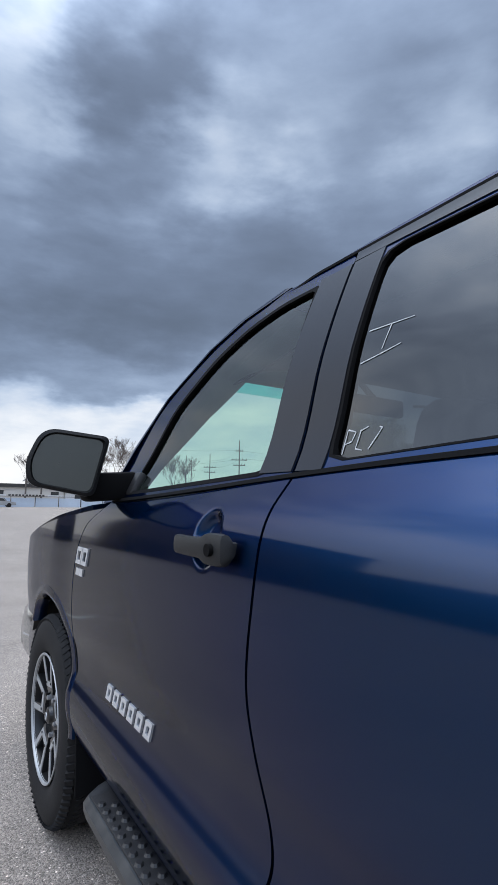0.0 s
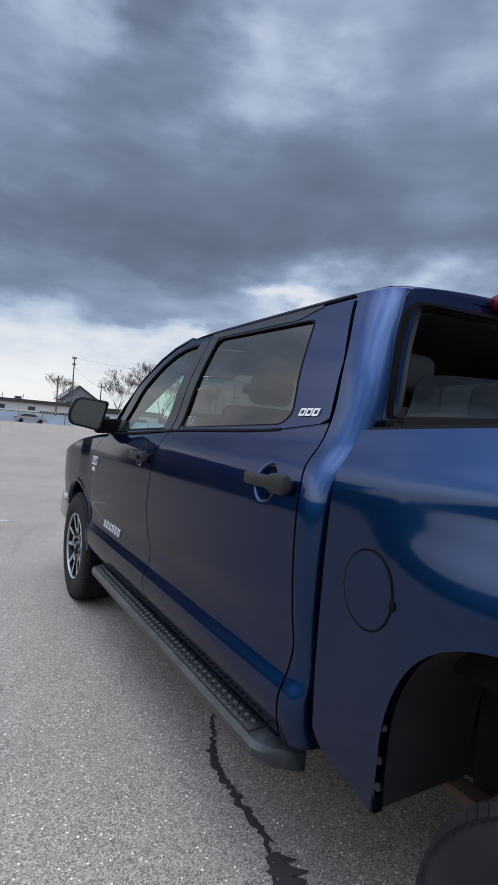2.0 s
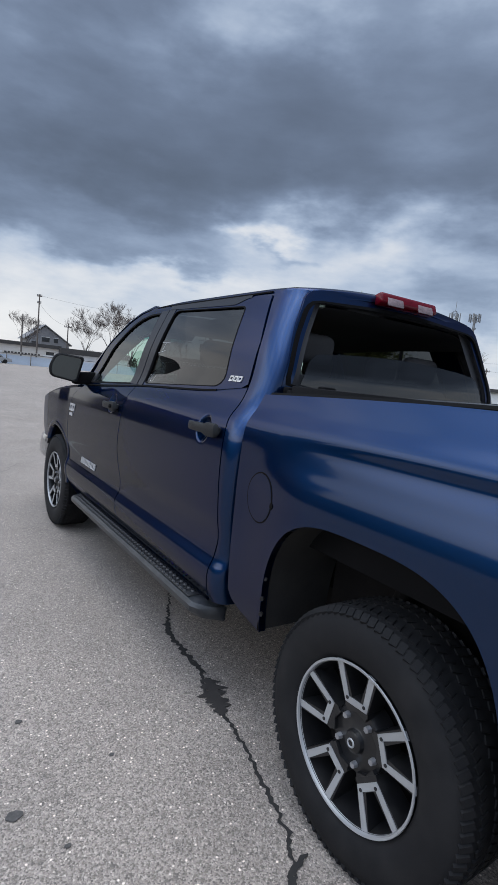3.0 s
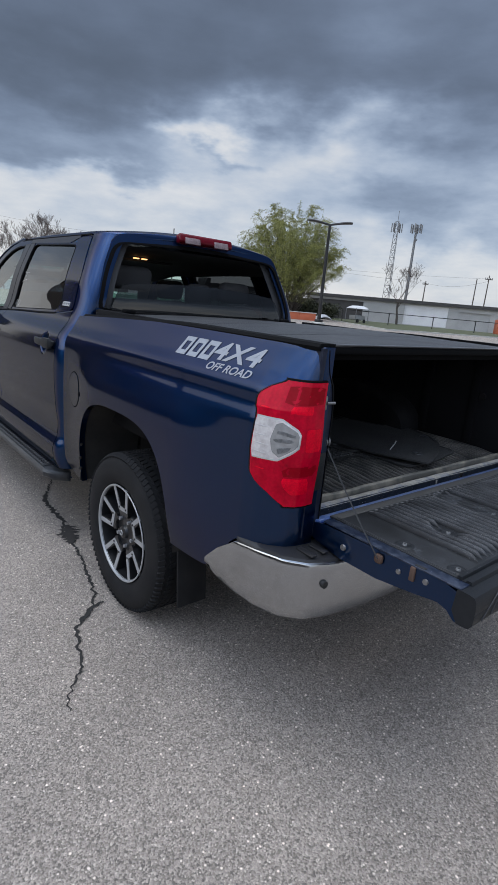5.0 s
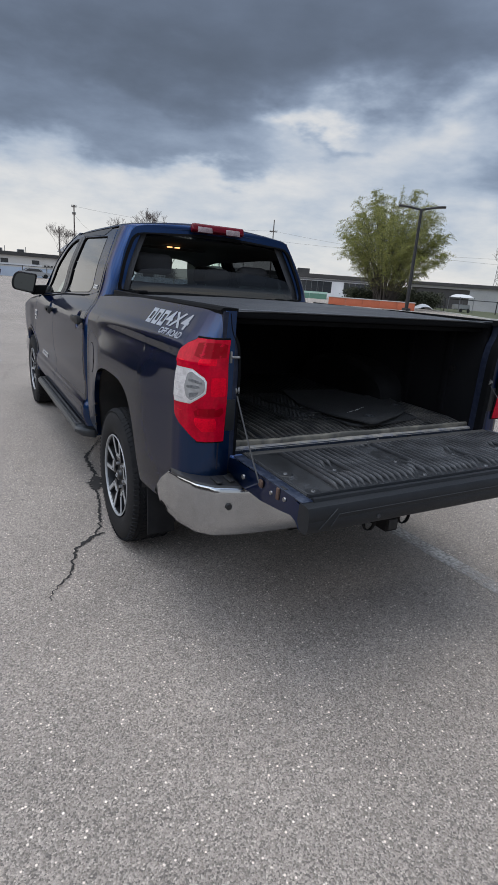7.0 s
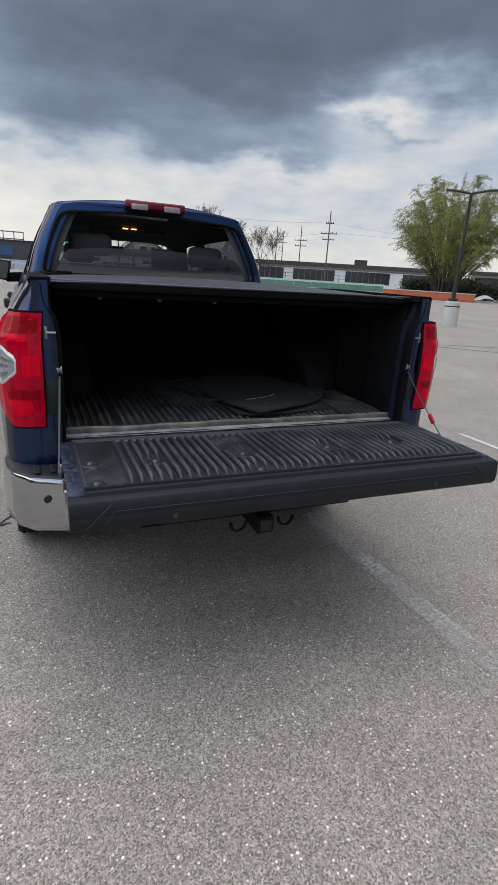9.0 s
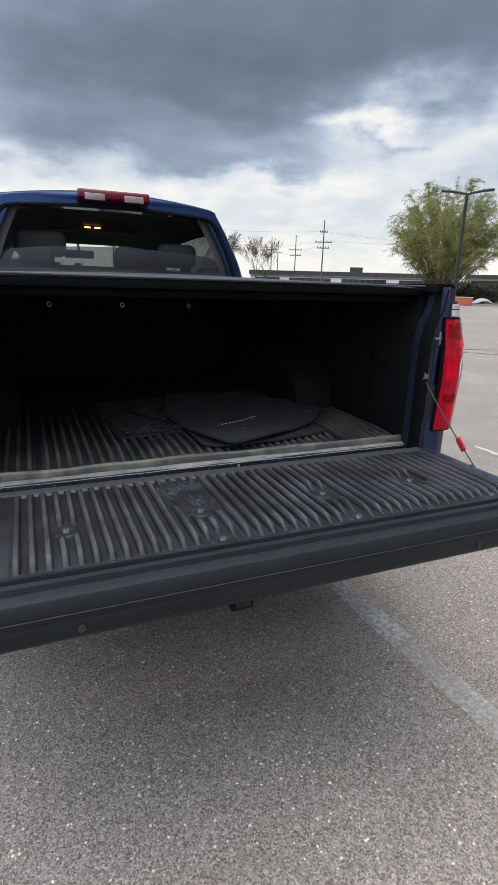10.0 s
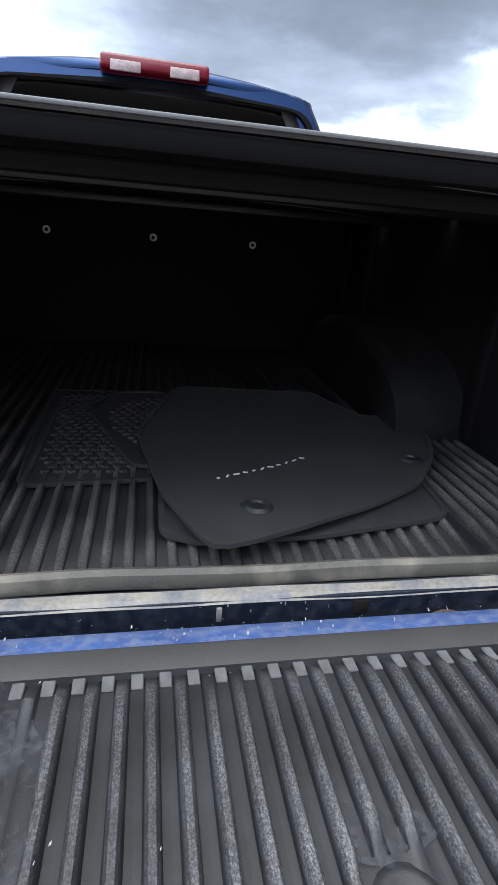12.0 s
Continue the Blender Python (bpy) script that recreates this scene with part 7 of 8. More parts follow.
def scrub(name, x0, y0, x1, y1, h, seed, label, mat=HEDGE, count=900):
    rnd = random.Random(seed)
    v, f = [], []
    for i in range(count):
        t = rnd.random()
        x, y = lerp(x0, x1, t) + rnd.uniform(-1, 1), lerp(y0, y1, t) + rnd.uniform(-1, 1)
        z = h * rnd.random() ** 0.7 * (0.6 + 0.4 * noise.noise((t * 9, seed, 0)))
        for k in range(12):
            c = Vector((x, y, max(0.05, z))) + Vector((rnd.uniform(-1, 1), rnd.uniform(-1, 1), rnd.uniform(-1, 1))) * 0.4
            a = Vector((rnd.uniform(-1, 1), rnd.uniform(-1, 1), rnd.uniform(-1, 1))).normalized() * rnd.uniform(0.08, 0.20)
            b = a.cross(Vector((rnd.uniform(-1, 1), rnd.uniform(-1, 1), rnd.uniform(-1, 1)))).normalized() * 0.07
            s0 = len(v)
            v.extend((c - a, c + b, c + a, c - b))
            f.append((s0, s0 + 1, s0 + 2, s0 + 3))
    return tagged(raw(name, v, f, mat, smooth=0), label, "shrubs", kind="stuff")


scrub("scrub", 24, 101, 37, 101, 5.0, 3, "brown scrub at the foot of bare trees")
scrub("scrub", 42.5, 51.5, 56.0, 50.0, 3.0, 4, "dark green scrub under the willow", count=1500)
scrub("scrub", 50.0, 56.0, 60.0, 58.0, 2.8, 6, "dark scrub beside the grey building")

# ---- buildings ----


def slab_building(name, label, a, b, depth, h, wall, roof_h, windows, roof=ROOF_DARK, band=None):
    """A long low building whose front runs from a to b; windows: (along, width, sill, head, material)."""
    a, b = Vector((*a, 0)), Vector((*b, 0))
    L = (b - a).length
    d = (b - a).normalized()
    n = Vector((-d.y, d.x, 0))
    if n.dot(a) < 0:
        n = -n
    th = thing(name, label, "building", tuple(a))
    m = Matrix(((d.x, n.x, 0, 0), (d.y, n.y, 0, 0), (0, 0, 1, 0), (0, 0, 0, 1)))
    # front wall pieces between the openings
    bm = bmesh.new()
    cuts = sorted(windows)
    x = 0.0
    for w0, ww, z0, z1, mt in cuts:
        if w0 > x:
            add_box(bm, ((x + w0) / 2, 0.15, h / 2), (w0 - x, 0.3, h))
        if z0 > 0.01:
            add_box(bm, (w0 + ww / 2, 0.15, z0 / 2), (ww, 0.3, z0))
        add_box(bm, (w0 + ww / 2, 0.15, (z1 + h) / 2), (ww, 0.3, h - z1))
        x = w0 + ww
    if x < L:
        add_box(bm, ((x + L) / 2, 0.15, h / 2), (L - x, 0.3, h))
    add_box(bm, (0.15, depth / 2, h / 2), (0.3, depth - 0.6, h))
    add_box(bm, (L - 0.15, depth / 2, h / 2), (0.3, depth - 0.6, h))
    add_box(bm, (L / 2, depth - 0.15, h / 2), (L, 0.3, h))
    bmesh.ops.transform(bm, matrix=m, verts=bm.verts)
    part("wall", bm, wall, th, smooth=0)
    bm = box((L / 2, depth / 2 - 0.05, h + roof_h / 2), (L + 0.5, depth + 0.5, roof_h))
    bmesh.ops.transform(bm, matrix=m, verts=bm.verts)
    part("roof", bm, roof, th, "dark flat roof edge", smooth=0)
    if band:
        bm = box((L / 2, -0.04, band[0]), (L, 0.06, band[1]))
        bmesh.ops.transform(bm, matrix=m, verts=bm.verts)
        part("fascia", bm, band[2], th, smooth=0)
    for w0, ww, z0, z1, mt in cuts:
        bm = box((w0 + ww / 2, 0.20, (z0 + z1) / 2), (ww, 0.05, z1 - z0))
        bmesh.ops.transform(bm, matrix=m, verts=bm.verts)
        win = part("window" if z0 > 0.3 else "door", bm, mt, th, smooth=0)
        if ww > 2.5 and mt is WINDOW_DARK:
            for k in range(1, int(ww / 1.2)):
                bm = box((w0 + k * 1.2, 0.15, (z0 + z1) / 2), (0.07, 0.06, z1 - z0))
                bmesh.ops.transform(bm, matrix=m, verts=bm.verts)
                part("mullion", bm, GALV, win, smooth=0)
    return th, m


slab_building("low_store", "long beige low building with a dark roof edge", (-14, 98), (21.5, 98), 14, 3.25, BEIGE_WALL, 0.60, [(19.5, 1.2, 1.9, 2.7, WINDOW_DARK), (24.4, 1.2, 1.9, 2.7, WINDOW_DARK), (14.0, 1.2, 1.9, 2.7, WINDOW_DARK), (33.2, 1.4, 1.7, 2.6, WINDOW_DARK)], band=(1.86, 0.30, WHITE_WALL))
for x, w in ((5.2, 1.5), (8.8, 1.1), (17.3, 1.3)):
    unit = thing("roof_unit", "small grey air unit on the low roof", "air unit", (x, 99.2, 3.85), "roof units")
    part("casing", box((0, 0, 0.24), (w, 1.0, 0.48), 0.03), GALV, unit)
    part("grille", box((0, -0.51, 0.24), (w * 0.7, 0.03, 0.30), 0.0), ROOF_DARK, unit)
    part("vent_pipe", cyl((w * 0.75, 0, 0), (w * 0.75, 0, 0.9), 0.05, n=8), GALV, unit)
slab_building("low_store", "white low building with a grey roof edge", (21.6, 97), (34, 97), 12, 2.6, WHITE_WALL, 1.0, [(1.5, 1.4, 0.0, 2.1, WINDOW_DARK), (8.0, 2.2, 0.9, 2.1, WINDOW_DARK)], band=(2.75, 0.35, WHITE_WALL))
th, m = slab_building("far_store", "long low white shopfront building with dark windows", (44.0, 104.0), (76.0, 84.5), 16, 3.7, WHITE_WALL, 0.85, [(1.0, 5.2, 0.9, 3.2, WINDOW_DARK), (8.2, 8.6, 0.9, 3.2, WINDOW_DARK), (19.0, 9.0, 0.9, 3.2, WINDOW_DARK), (30.5, 6.0, 0.9, 3.2, WINDOW_DARK)], band=(3.45, 0.3, GALV))
bm = box((22.0, 5.0, 5.1), (2.6, 2.6, 1.1), 0.05)
bmesh.ops.transform(bm, matrix=m, verts=bm.verts)
part("roof_unit", bm, ROOF_DARK, th, "roof air unit", smooth=0)
# the first opening's dark panel stands in for the shade inside an open bay
slab_building("grey_workshop", "grey and white block workshop, shade of its wide bay a dark panel", (61.0, 60.5), (82.0, 31.0), 14, 3.35, GREY_WALL, 0.5, [(0.6, 8.5, 0.1, 3.0, ROOF_DARK), (15.5, 6.5, 0.2, 3.2, WHITE_WALL), (23.5, 4.6, 0.1, 2.7, GREY_WALL), (29.5, 5.0, 0.2, 3.2, WHITE_WALL)])
slab_building("commercial_building", "long dark brick commercial building across the lot", (-25, 60), (-25, -70), 12, 4.6, BRICK_DARK, 0.7, [(6, 9, 0.3, 3.2, WINDOW_DARK), (20, 9, 0.3, 3.2, WINDOW_DARK), (36, 9, 0.3, 3.2, WINDOW_DARK), (52, 9, 0.3, 3.2, WINDOW_DARK)])
slab_building("commercial_building", "dark brick two-storey commercial block beyond the lot", (-10.5, 34), (-27, 28), 10, 9.2, BRICK_DARK, 0.6, [(1.5, 3.0, 0.3, 2.8, WINDOW_DARK), (6.0, 2.0, 4.5, 6.2, WINDOW_DARK), (10.0, 3.5, 0.3, 2.8, WINDOW_DARK)])

# gabled house behind the low building
house = thing("gabled_house", "grey gabled house with small dark windows", "house", (25.4, 125, 0))
v = [(-4.6, 0, 0), (4.6, 0, 0), (4.6, 8, 0), (-4.6, 8, 0), (-4.6, 0, 5.6), (4.6, 0, 5.0), (4.6, 8, 5.0), (-4.6, 8, 5.6), (-0.9, 0, 8.6), (-0.9, 8, 8.6)]
f = [(0, 1, 5, 8, 4), (2, 3, 7, 9, 6), (1, 2, 6, 5), (3, 0, 4, 7), (0, 3, 2, 1)]
raw("wall", v, f, material("weathered_house_boards", (0.17, 0.17, 0.175), 0.85, var=0.2, scale=0.8, fine=9.0), house, smooth=0)
for a, b in (((-5.1, 5.35), (-0.9, 8.75)), ((-0.9, 8.75), (5.2, 4.75))):
    bm = bmesh.new()
    q = [bm.verts.new(p) for p in ((a[0], -0.4, a[1]), (b[0], -0.4, b[1]), (b[0], 8.4, b[1]), (a[0], 8.4, a[1]))]
    bm.faces.new(q)
    r = bmesh.ops.extrude_face_region(bm, geom=bm.faces[:])
    bmesh.ops.translate(bm, verts=[g for g in r["geom"] if isinstance(g, bmesh.types.BMVert)], vec=(0, 0, 0.2))
    bmesh.ops.recalc_face_normals(bm, faces=bm.faces)
    part("roof", bm, material("grey_shingles", (0.16, 0.16, 0.165), 0.85), house, smooth=0)
for wx, ww in ((-0.6, 1.6), (1.6, 0.9)):
    win = part("window", box((wx, -0.03, 5.6), (ww, 0.06, 1.0)), WINDOW_DARK, house, smooth=0)
    part("window_frame", box((wx, -0.05, 6.15), (ww + 0.2, 0.08, 0.1)), WHITE_WALL, win, smooth=0)

# fences, walls and verge
fence = thing("lot_fence", "dark post and rail fence before pale blue panels", "fence", (0, 90, 0))
for i in range(14):
    part("post", cyl((-10 + 3.6 * i, 0, 0), (-10 + 3.6 * i, 0, 1.75), 0.05, n=8), BLACK_METAL, fence)
part("rail", box((13, 0, 1.68), (47, 0.06, 0.07)), BLACK_METAL, fence)
for i in range(13):
    part("panel", box((-8.2 + 3.6 * i, 0.35, 0.72), (3.5, 0.05, 1.42)), BLUE_WALL, fence, "pale blue panel", smooth=0)
sign = thing("wall_sign", "faded lettered strip over the pale panels", "sign", (0, 90.2, 0))
part("board", box((14.0, 0.0, 1.86), (6.2, 0.05, 0.36)), BEIGE_WALL, sign)
for i in range(11):
    part("letter_bar", box((11.4 + 0.5 * i, -0.04, 1.86), (0.34, 0.02, 0.24)), ROOF_DARK, sign)

shed = thing("flat_roofed_shed", "charcoal flat-roofed shed with a blue shutter", "shed", (0, 95.2, 0))
part("wall", box((-3.6, 0.9, 2.15), (9.6, 1.8, 4.30), 0.02), DARK_WALL, shed, smooth=0)
part("roof", box((-3.6, 0.9, 4.38), (10.0, 2.1, 0.16), 0.02), ROOF_DARK, shed, smooth=0)
part("shutter", box((-5.6, -0.04, 2.75), (6.4, 0.08, 1.55), 0.01), material("blue_shutter", (0.035, 0.09, 0.21), 0.6, var=0.2), shed, "dull blue shutter", smooth=0)
for i in range(6):
    part("shutter_slat", box((-5.6, -0.09, 2.12 + 0.25 * i), (6.36, 0.03, 0.05)), MATS["blue_shutter"], shed)
steel_frame = thing("steel_roof_frame", "grey-blue open steel frame on the shed roof", "steel frame", (-4.0, 96.2, 4.46))
for x in (-3.9, -2.5, -1.1, 0.3, 1.9, 3.3):
    part("upright", box((x, 0, 0.66), (0.14, 0.14, 1.32)), material("grey_blue_steel", (0.10, 0.125, 0.18), 0.6), steel_frame)
for z in (0.16, 1.25):
    part("beam", box((-0.3, 0, z), (7.4, 0.14, 0.16)), MATS["grey_blue_steel"], steel_frame)
barrier = thing("guard_rail", "long pale steel guard rail along the lot edge", "guard rail", (0, 86.5, 0))
part("rail", box((-3.5, 0, 0.92), (9.0, 0.10, 0.22), 0.02), WHITE_WALL, barrier, "pale rail")
for x in (-7.6, -5.0, -2.4, 0.4):
    part("post", box((x, 0.1, 0.46), (0.10, 0.10, 0.92)), GALV, barrier)

ow = thing("orange_wall", "low rust-orange wall with a pale coping", "wall", (39.3, 43.9, 0))
d2 = Vector((42.9 - 35.8, 41.0 - 46.9))
rot = Euler((0, 0, math.atan2(d2.y, d2.x)))
for i in range(5):
    q = Vector((math.cos(rot.z), math.sin(rot.z))) * ((i - 2) * 1.9)
    part("wall_panel", box((q.x, q.y, 0.40), (1.88, 0.35, 0.80), 0.01, rot), ORANGE, ow)
part("coping", box((0, 0, 0.84), (9.6, 0.46, 0.09), 0.02, rot), CONCRETE, ow, "pale coping")

gw = thing("green_barrier", "long low green and white barrier with dark posts", "fence", (43.5, 74.8, 0))
d2 = Vector((52.0 - 35.0, 70.0 - 79.6))
rot = Euler((0, 0, math.atan2(d2.y, d2.x)))
u2 = Vector((math.cos(rot.z), math.sin(rot.z)))
for i in range(7):
    q = u2 * ((i - 3) * 2.9)
    part("panel", box((q.x, q.y, 0.42), (2.86, 0.12, 0.84), 0.0, rot), GREEN_PANEL, gw, "green panel", smooth=0)
    part("post", box((q.x, q.y, 1.05), (0.09, 0.09, 2.1), 0.0, rot), BLACK_METAL, gw)
part("top_rail", box((0, 0, 1.00), (20.4, 0.16, 0.26), 0.0, rot), material("mint_painted_rail", (0.36, 0.52, 0.43), 0.7, var=0.15), gw, "pale mint top rail")
for z in (1.55, 2.06):
    part("thin_rail", box((0, 0, z), (20.4, 0.05, 0.05), 0.0, rot), BLACK_METAL, gw)

# grass verge behind a kerb
verge = [(40.5, 29.2), (46, 28.2), (54, 26.0), (64, 23.5), (80, 29.5), (60.5, 58.5), (51, 46)]
v = [(x, y, z) for z in (0.0, 0.13) for x, y in verge]
k = len(verge)
f = [tuple(range(k, 2 * k))] + [(i, (i + 1) % k, k + (i + 1) % k, k + i) for i in range(k)]
tagged(raw("kerb", v, f, CONCRETE, smooth=0), "pale concrete kerb round a grass verge", "kerb", kind="structure")
cx, cy = sum(p[0] for p in verge) / k, sum(p[1] for p in verge) / k
tagged(raw("grass_verge", [(cx + (x - cx) * 0.985, cy + (y - cy) * 0.985, 0.136) for x, y in verge], [tuple(range(k))], GRASS, smooth=0), "short spring grass on the verge", "grass", kind="structure")
rf = thing("verge_fence", "dark single-rail fence on the verge", "fence", (0, 0, 0))
fp = [(50.0, 43.0), (54.2, 39.0), (58.6, 35.5), (63.0, 32.2), (68.0, 30.5)]
for x, y in fp:
    part("post", cyl((x, y, 0.1), (x, y, 1.65), 0.06, n=8), BLACK_METAL, rf)
for a, b in zip(fp, fp[1:]):
    part("rail", cyl((*a, 1.58), (*b, 1.58), 0.045, n=6), BLACK_METAL, rf)

# covered white cart on the verge
cart = thing("covered_cart", "white dome-covered cart standing on the verge", "cart", (51.0, 41.5, 0.13))
v, f = lathe([(0.0, 0.02), (-0.03, 0.8), (-0.16, 1.25), (-0.36, 1.55), (-0.40, 1.5)], 20)
raw("dome", [(p[1], p[2] * 0.8, 2.05 + p[0]) for p in v], f, WHITE_WALL, cart, "white domed cover")
for x, y in ((-1.2, -0.8), (1.2, -0.8), (-1.2, 0.8), (1.2, 0.8)):
    part("leg", cyl((x, y, 0), (x, y, 1.75), 0.04, n=8), GALV, cart)
part("body", box((0.1, 0, 0.62), (1.9, 1.1, 0.55), 0.08), GREY_WALL, cart)
for x in (-0.6, 0.7):
    part("cart_wheel", cyl((x, -0.62, 0.22), (x, -0.72, 0.22), 0.22, n=16), BLACK_METAL, cart)
heap = thing("tarp_heap", "white sheeted low heap beside the cart", "tarp", (47.0, 43.5, 0.0))
part("tarp", sheet(outline([(-1.3, -0.5), (1.3, -0.5), (1.5, 0.5), (-1.5, 0.5)], 0.3), lambda p: (p.x, p.y, 0.75 * max(0.0, 1 - (p.x / 1.6) ** 2) * max(0.0, 1 - (p.y / 0.8) ** 2) + 0.03), 1, 40, 6, 0.03, (0, 0, -1)), WHITE_WALL, heap)
red = thing("red_container", "rust-red steel container at the lot edge", "container", (70.5, 31.5, 0.13))
part("body", box((0, 0, 0.95), (3.2, 2.2, 1.9), 0.03, Euler((0, 0, radians(-55)))), ORANGE, red)
for i in range(5):
    q = Euler((0, 0, radians(-55))).to_matrix() @ Vector((-1.3 + 0.65 * i, -1.12, 0.95))
    part("rib", box(tuple(q), (0.12, 0.06, 1.75), 0.0, Euler((0, 0, radians(-55)))), ORANGE, red)

# ---- utility poles and wires ----


def utility_pole(x, y, h, arms, label, r=0.15, turn=0.0):
    th = thing("utility_pole", label, "utility pole", (x, y, 0), "utility poles")
    part("mast", cyl((0, 0, 0), (0, 0, h), r, r * 0.6, 8), WOOD_POLE, th, "weathered wooden mast")
    for z, w in arms:
        c, s_ = math.cos(turn), math.sin(turn)
        arm = part("crossarm", box((0, 0, z), (w, 0.13, 0.15), 0.0, Euler((0, 0, turn))), WOOD_POLE, th, "wooden crossarm")
        for k in (-0.45, -0.2, 0.2, 0.45):
            part("insulator", cyl((k * w * c, k * w * s_, z + 0.07), (k * w * c, k * w * s_, z + 0.30), 0.06, n=6), GALV, arm)
    return th


poles = [(14.0, 92.0, 8.2, []), (16.6, 93.0, 11.8, [(11.5, 0.8), (10.4, 0.6)]), (23.5, 101.0, 8.3, [(7.6, 1.4)]), (50.1, 85.0, 12.9, [(9.2, 3.0), (10.9, 1.4), (8.2, 2.2)]), (59.0, 113.0, 12.8, [(9.6, 3.0), (8.4, 2.6)]), (64.0, 133.0, 12.9, [(10.0, 2.4)]), (57.0, 122.0, 12.9, [(10.0, 2.4)]), (90.0, 58.0, 8.2, [(7.6, 1.2)]), (95.0, 50.5, 9.2, []), (96.5, 49.0, 10.0, [(9.3, 1.6)])]
for x, y, h, arms in poles:
    utility_pole(x, y, h, arms, "tall weathered wooden utility pole" + (" with crossarms" if arms else ""), turn=radians(-28))


def wire(a, b, sag=0.8, r=0.015):
    a, b = Vector(a), Vector(b)
    v, f = [], []
    prev = None
    for i in range(17):
        t = i / 16
        p = a.lerp(b, t) + Vector((0, 0, -4 * sag * t * (1 - t)))
        if prev is not None:
            tube(v, f, prev, p, r, r, 3)
        prev = p
    return tagged(raw("overhead_wire", v, f, BLACK_METAL), "thin dark overhead wire between poles", "wire", "overhead wires")


for a, b in (((16.6, 93, 11.6), (50.1, 85, 11.0)), ((16.6, 93, 10.4), (23.5, 101, 7.8)), ((23.5, 101, 7.8), (50.1, 85, 9.3)), ((50.1, 85, 9.4), (59, 113, 9.8)), ((50.1, 85, 11.0), (59, 113, 11.4)), ((59, 113, 9.8), (64, 133, 10.2)), ((50.1, 85, 11.0), (90, 58, 7.9)), ((50.1, 85, 9.4), (96.5, 49, 9.4)), ((90, 58, 7.8), (96.5, 49, 9.0))):
    wire(a, b)

# ---- radio masts ----
mast = thing("lattice_mast", "tall grey lattice radio mast with antennas", "radio mast", (104.0, 77.0, 0))
v, f = [], []
H = 22.0
legs = [(math.cos(a), math.sin(a)) for a in (0.3, 2.394, 4.489)]
rad = lambda z: lerp(1.1, 0.45, z / H)
for i in range(14):
    z0, z1 = H * i / 14, H * (i + 1) / 14
    for k in range(3):
        a, b = legs[k], legs[(k + 1) % 3]
        tube(v, f, (a[0] * rad(z0), a[1] * rad(z0), z0), (a[0] * rad(z1), a[1] * rad(z1), z1), 0.07, 0.07, 4)
        tube(v, f, (a[0] * rad(z0), a[1] * rad(z0), z0), (b[0] * rad(z1), b[1] * rad(z1), z1), 0.045, 0.045, 3)
        tube(v, f, (a[0] * rad(z1), a[1] * rad(z1), z1), (b[0] * rad(z1), b[1] * rad(z1), z1), 0.04, 0.04, 3)
raw("lattice", v, f, GALV, mast)
for k in range(6):
    a = k * math.pi / 3
    part("antenna", box((1.15 * math.cos(a), 1.15 * math.sin(a), 20.6), (0.22, 0.22, 1.9), 0.0, Euler((0, 0, a))), GALV, mast)
part("spike", cyl((0, 0, 22), (0, 0, 24.2), 0.06, n=6), GALV, mast)
mono = thing("radio_monopole", "slim grey monopole mast with antennas", "radio mast", (108.0, 74.5, 0))
part("pole", cyl((0, 0, 0), (0, 0, 21.8), 0.38, 0.24, 12), GALV, mono)
for k in range(6):
    a = k * math.pi / 3 + 0.3
    part("antenna", box((1.2 * math.cos(a), 1.2 * math.sin(a), 20.9), (0.24, 0.24, 1.9), 0.0, Euler((0, 0, a))), GALV, mono)
    part("bracket", cyl((0, 0, 20.9), (1.2 * math.cos(a), 1.2 * math.sin(a), 20.9), 0.06, n=6), GALV, mono)
part("dish", cyl((-0.3, -0.4, 18.4), (-0.5, -0.7, 18.4), 0.28, n=16), GALV, mono)

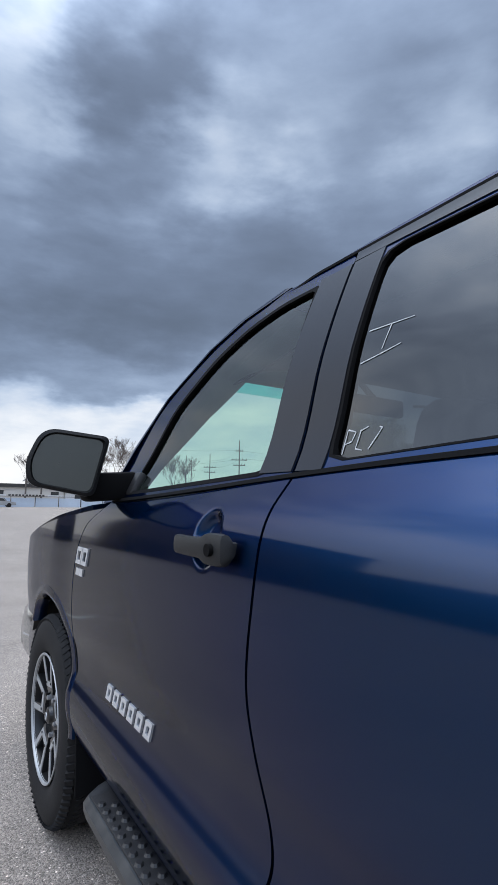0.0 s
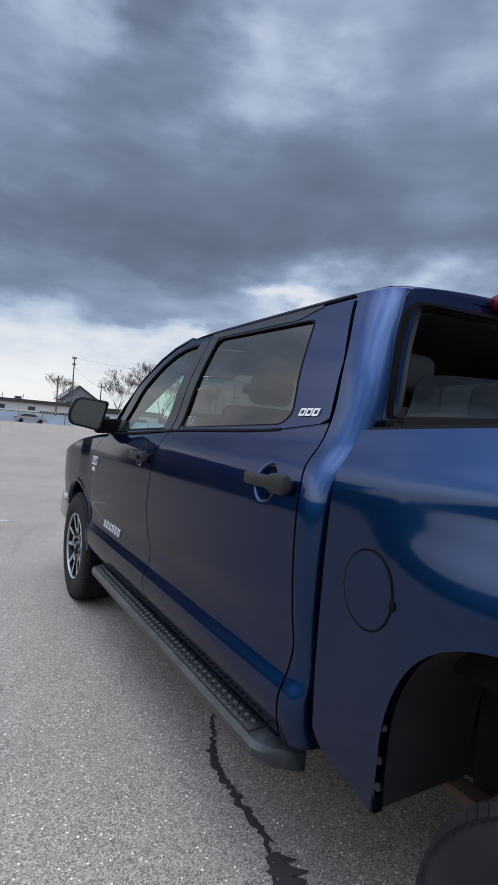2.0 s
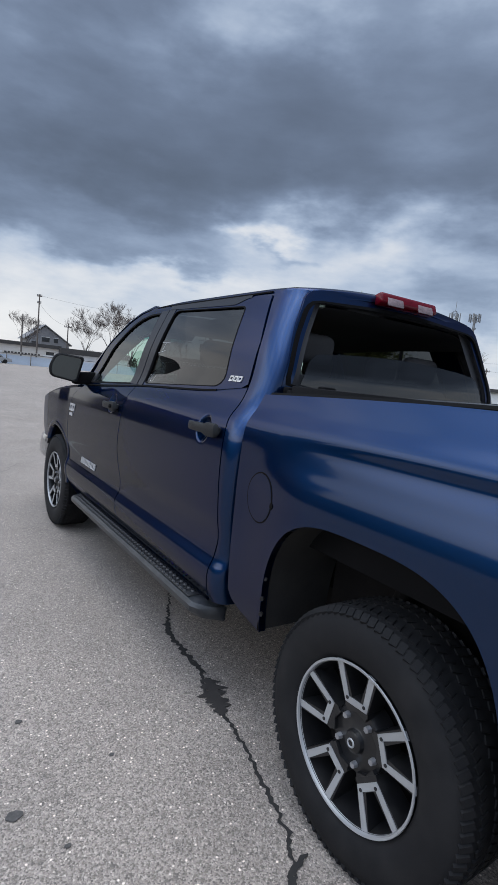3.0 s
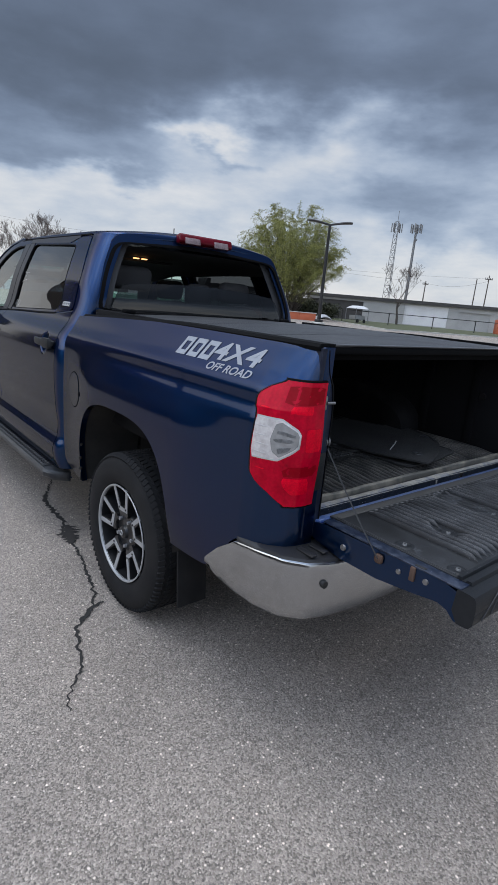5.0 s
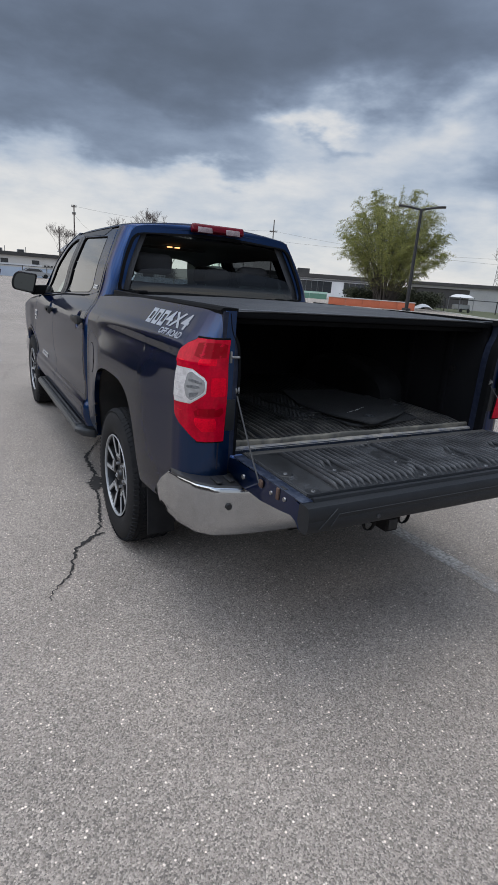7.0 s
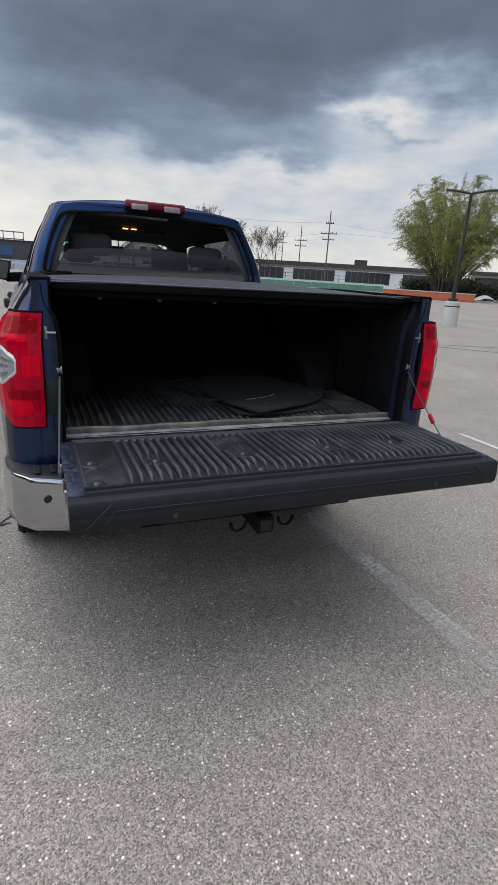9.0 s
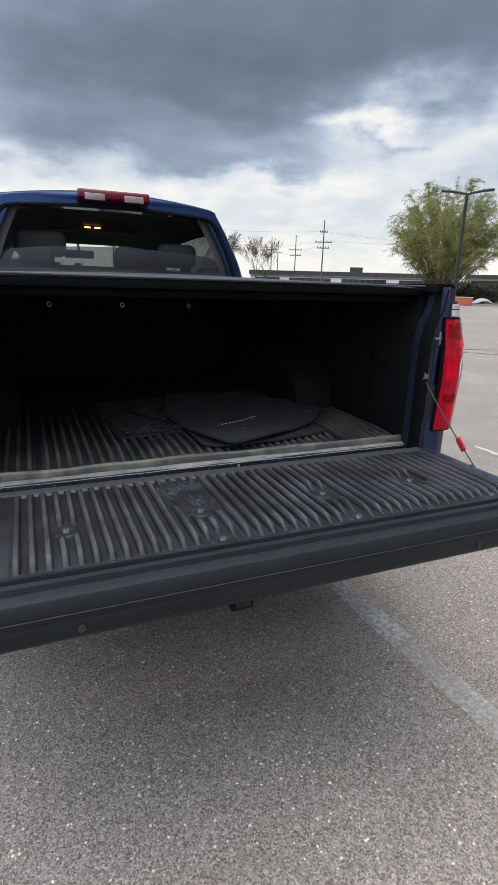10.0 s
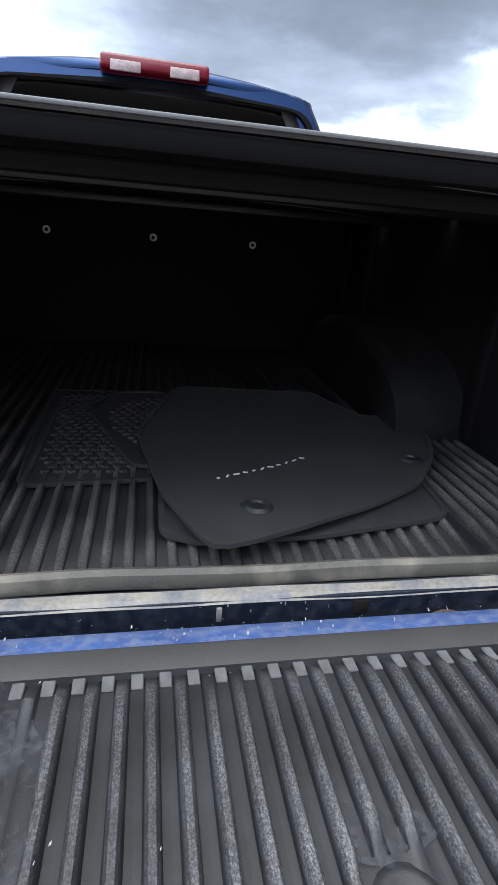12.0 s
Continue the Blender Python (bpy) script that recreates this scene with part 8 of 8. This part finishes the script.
# ---- a parked car by the fence ----
car = thing("parked_car", "silver saloon car with dark windows parked before the fence", "car", (9.6, 88.0, 0), "parked cars")
SILVER = material("silver_car_paint", (0.30, 0.31, 0.32), 0.35, 0.4, var=0.08, coat=0.5)
v, f = sweep(range(2), lambda i: [(x, (-0.85, 0.85)[i], z) for x, z in ((-2.3, 0.30), (2.3, 0.30), (2.35, 0.62), (2.1, 0.80), (1.1, 0.92), (0.45, 1.38), (-1.0, 1.42), (-1.75, 0.98), (-2.3, 0.92), (-2.35, 0.6))])
raw("body", v, f, SILVER, car, "silver car body", smooth=0)
for s in (-1, 1):
    v = [(-1.6, s * 0.86, 0.98), (0.95, s * 0.86, 0.94), (0.42, s * 0.86, 1.32), (-0.95, s * 0.86, 1.35)]
    raw("side_window", v, [(0, 1, 2, 3)], WINDOW_DARK, car, smooth=0)
    for x in (-1.4, 1.4):
        part("car_wheel", cyl((x, s * 0.72, 0.32), (x, s * 0.90, 0.32), 0.32, n=16), TYRE, car)
    for x0, x1, z0, z1 in ((-2.31, -2.05, 0.70, 0.84), (2.02, 2.30, 0.60, 0.72)):
        part("car_lamp", box(((x0 + x1) / 2, s * 0.70, (z0 + z1) / 2), (x1 - x0 + 0.10, 0.32, z1 - z0), 0.02), CLEAR_LENS if x0 > 0 else RED_DEEP, car)
part("car_bumper", box((2.30, 0, 0.42), (0.16, 1.66, 0.20), 0.04), BLACK_METAL, car, "black bumper")
for x, z, w in ((0.80, 1.15, 0.52), (-1.40, 1.20, 0.55)):
    part("screen", box((x + (0.04 if x > 0 else -0.04), 0, z + 0.03), (0.03, 1.45, w), 0.0, Euler((0, radians(-50 if x > 0 else 58), 0))), WINDOW_DARK, car, "dark window")

dark_van = thing("parked_van", "dark grey-blue van parked before the fence", "van", (2.3, 88.0, 0), "parked cars")
v, f = sweep(range(2), lambda i: [(x, (-0.9, 0.9)[i], z) for x, z in ((-2.4, 0.30), (2.3, 0.30), (2.4, 0.9), (2.3, 1.0), (1.85, 1.62), (1.6, 1.72), (-2.2, 1.74), (-2.4, 1.6))])
raw("body", v, f, material("dark_van_paint", (0.020, 0.030, 0.042), 0.35, 0.3, var=0.1, coat=0.5), dark_van, "dark van body", smooth=0)
for s in (-1, 1):
    for x0, x1 in ((-2.1, -0.85), (-0.7, 0.45), (0.6, 1.75)):
        raw("side_window", [(x0, s * 0.91, 1.08), (x1 + (0.25 if x1 > 1 else 0), s * 0.91, 1.08), (x1, s * 0.91, 1.55), (x0, s * 0.91, 1.58)], [(0, 1, 2, 3)], WINDOW_DARK, dark_van, smooth=0)
    for x in (-1.5, 1.5):
        part("van_wheel", cyl((x, s * 0.76, 0.34), (x, s * 0.94, 0.34), 0.34, n=16), TYRE, dark_van)
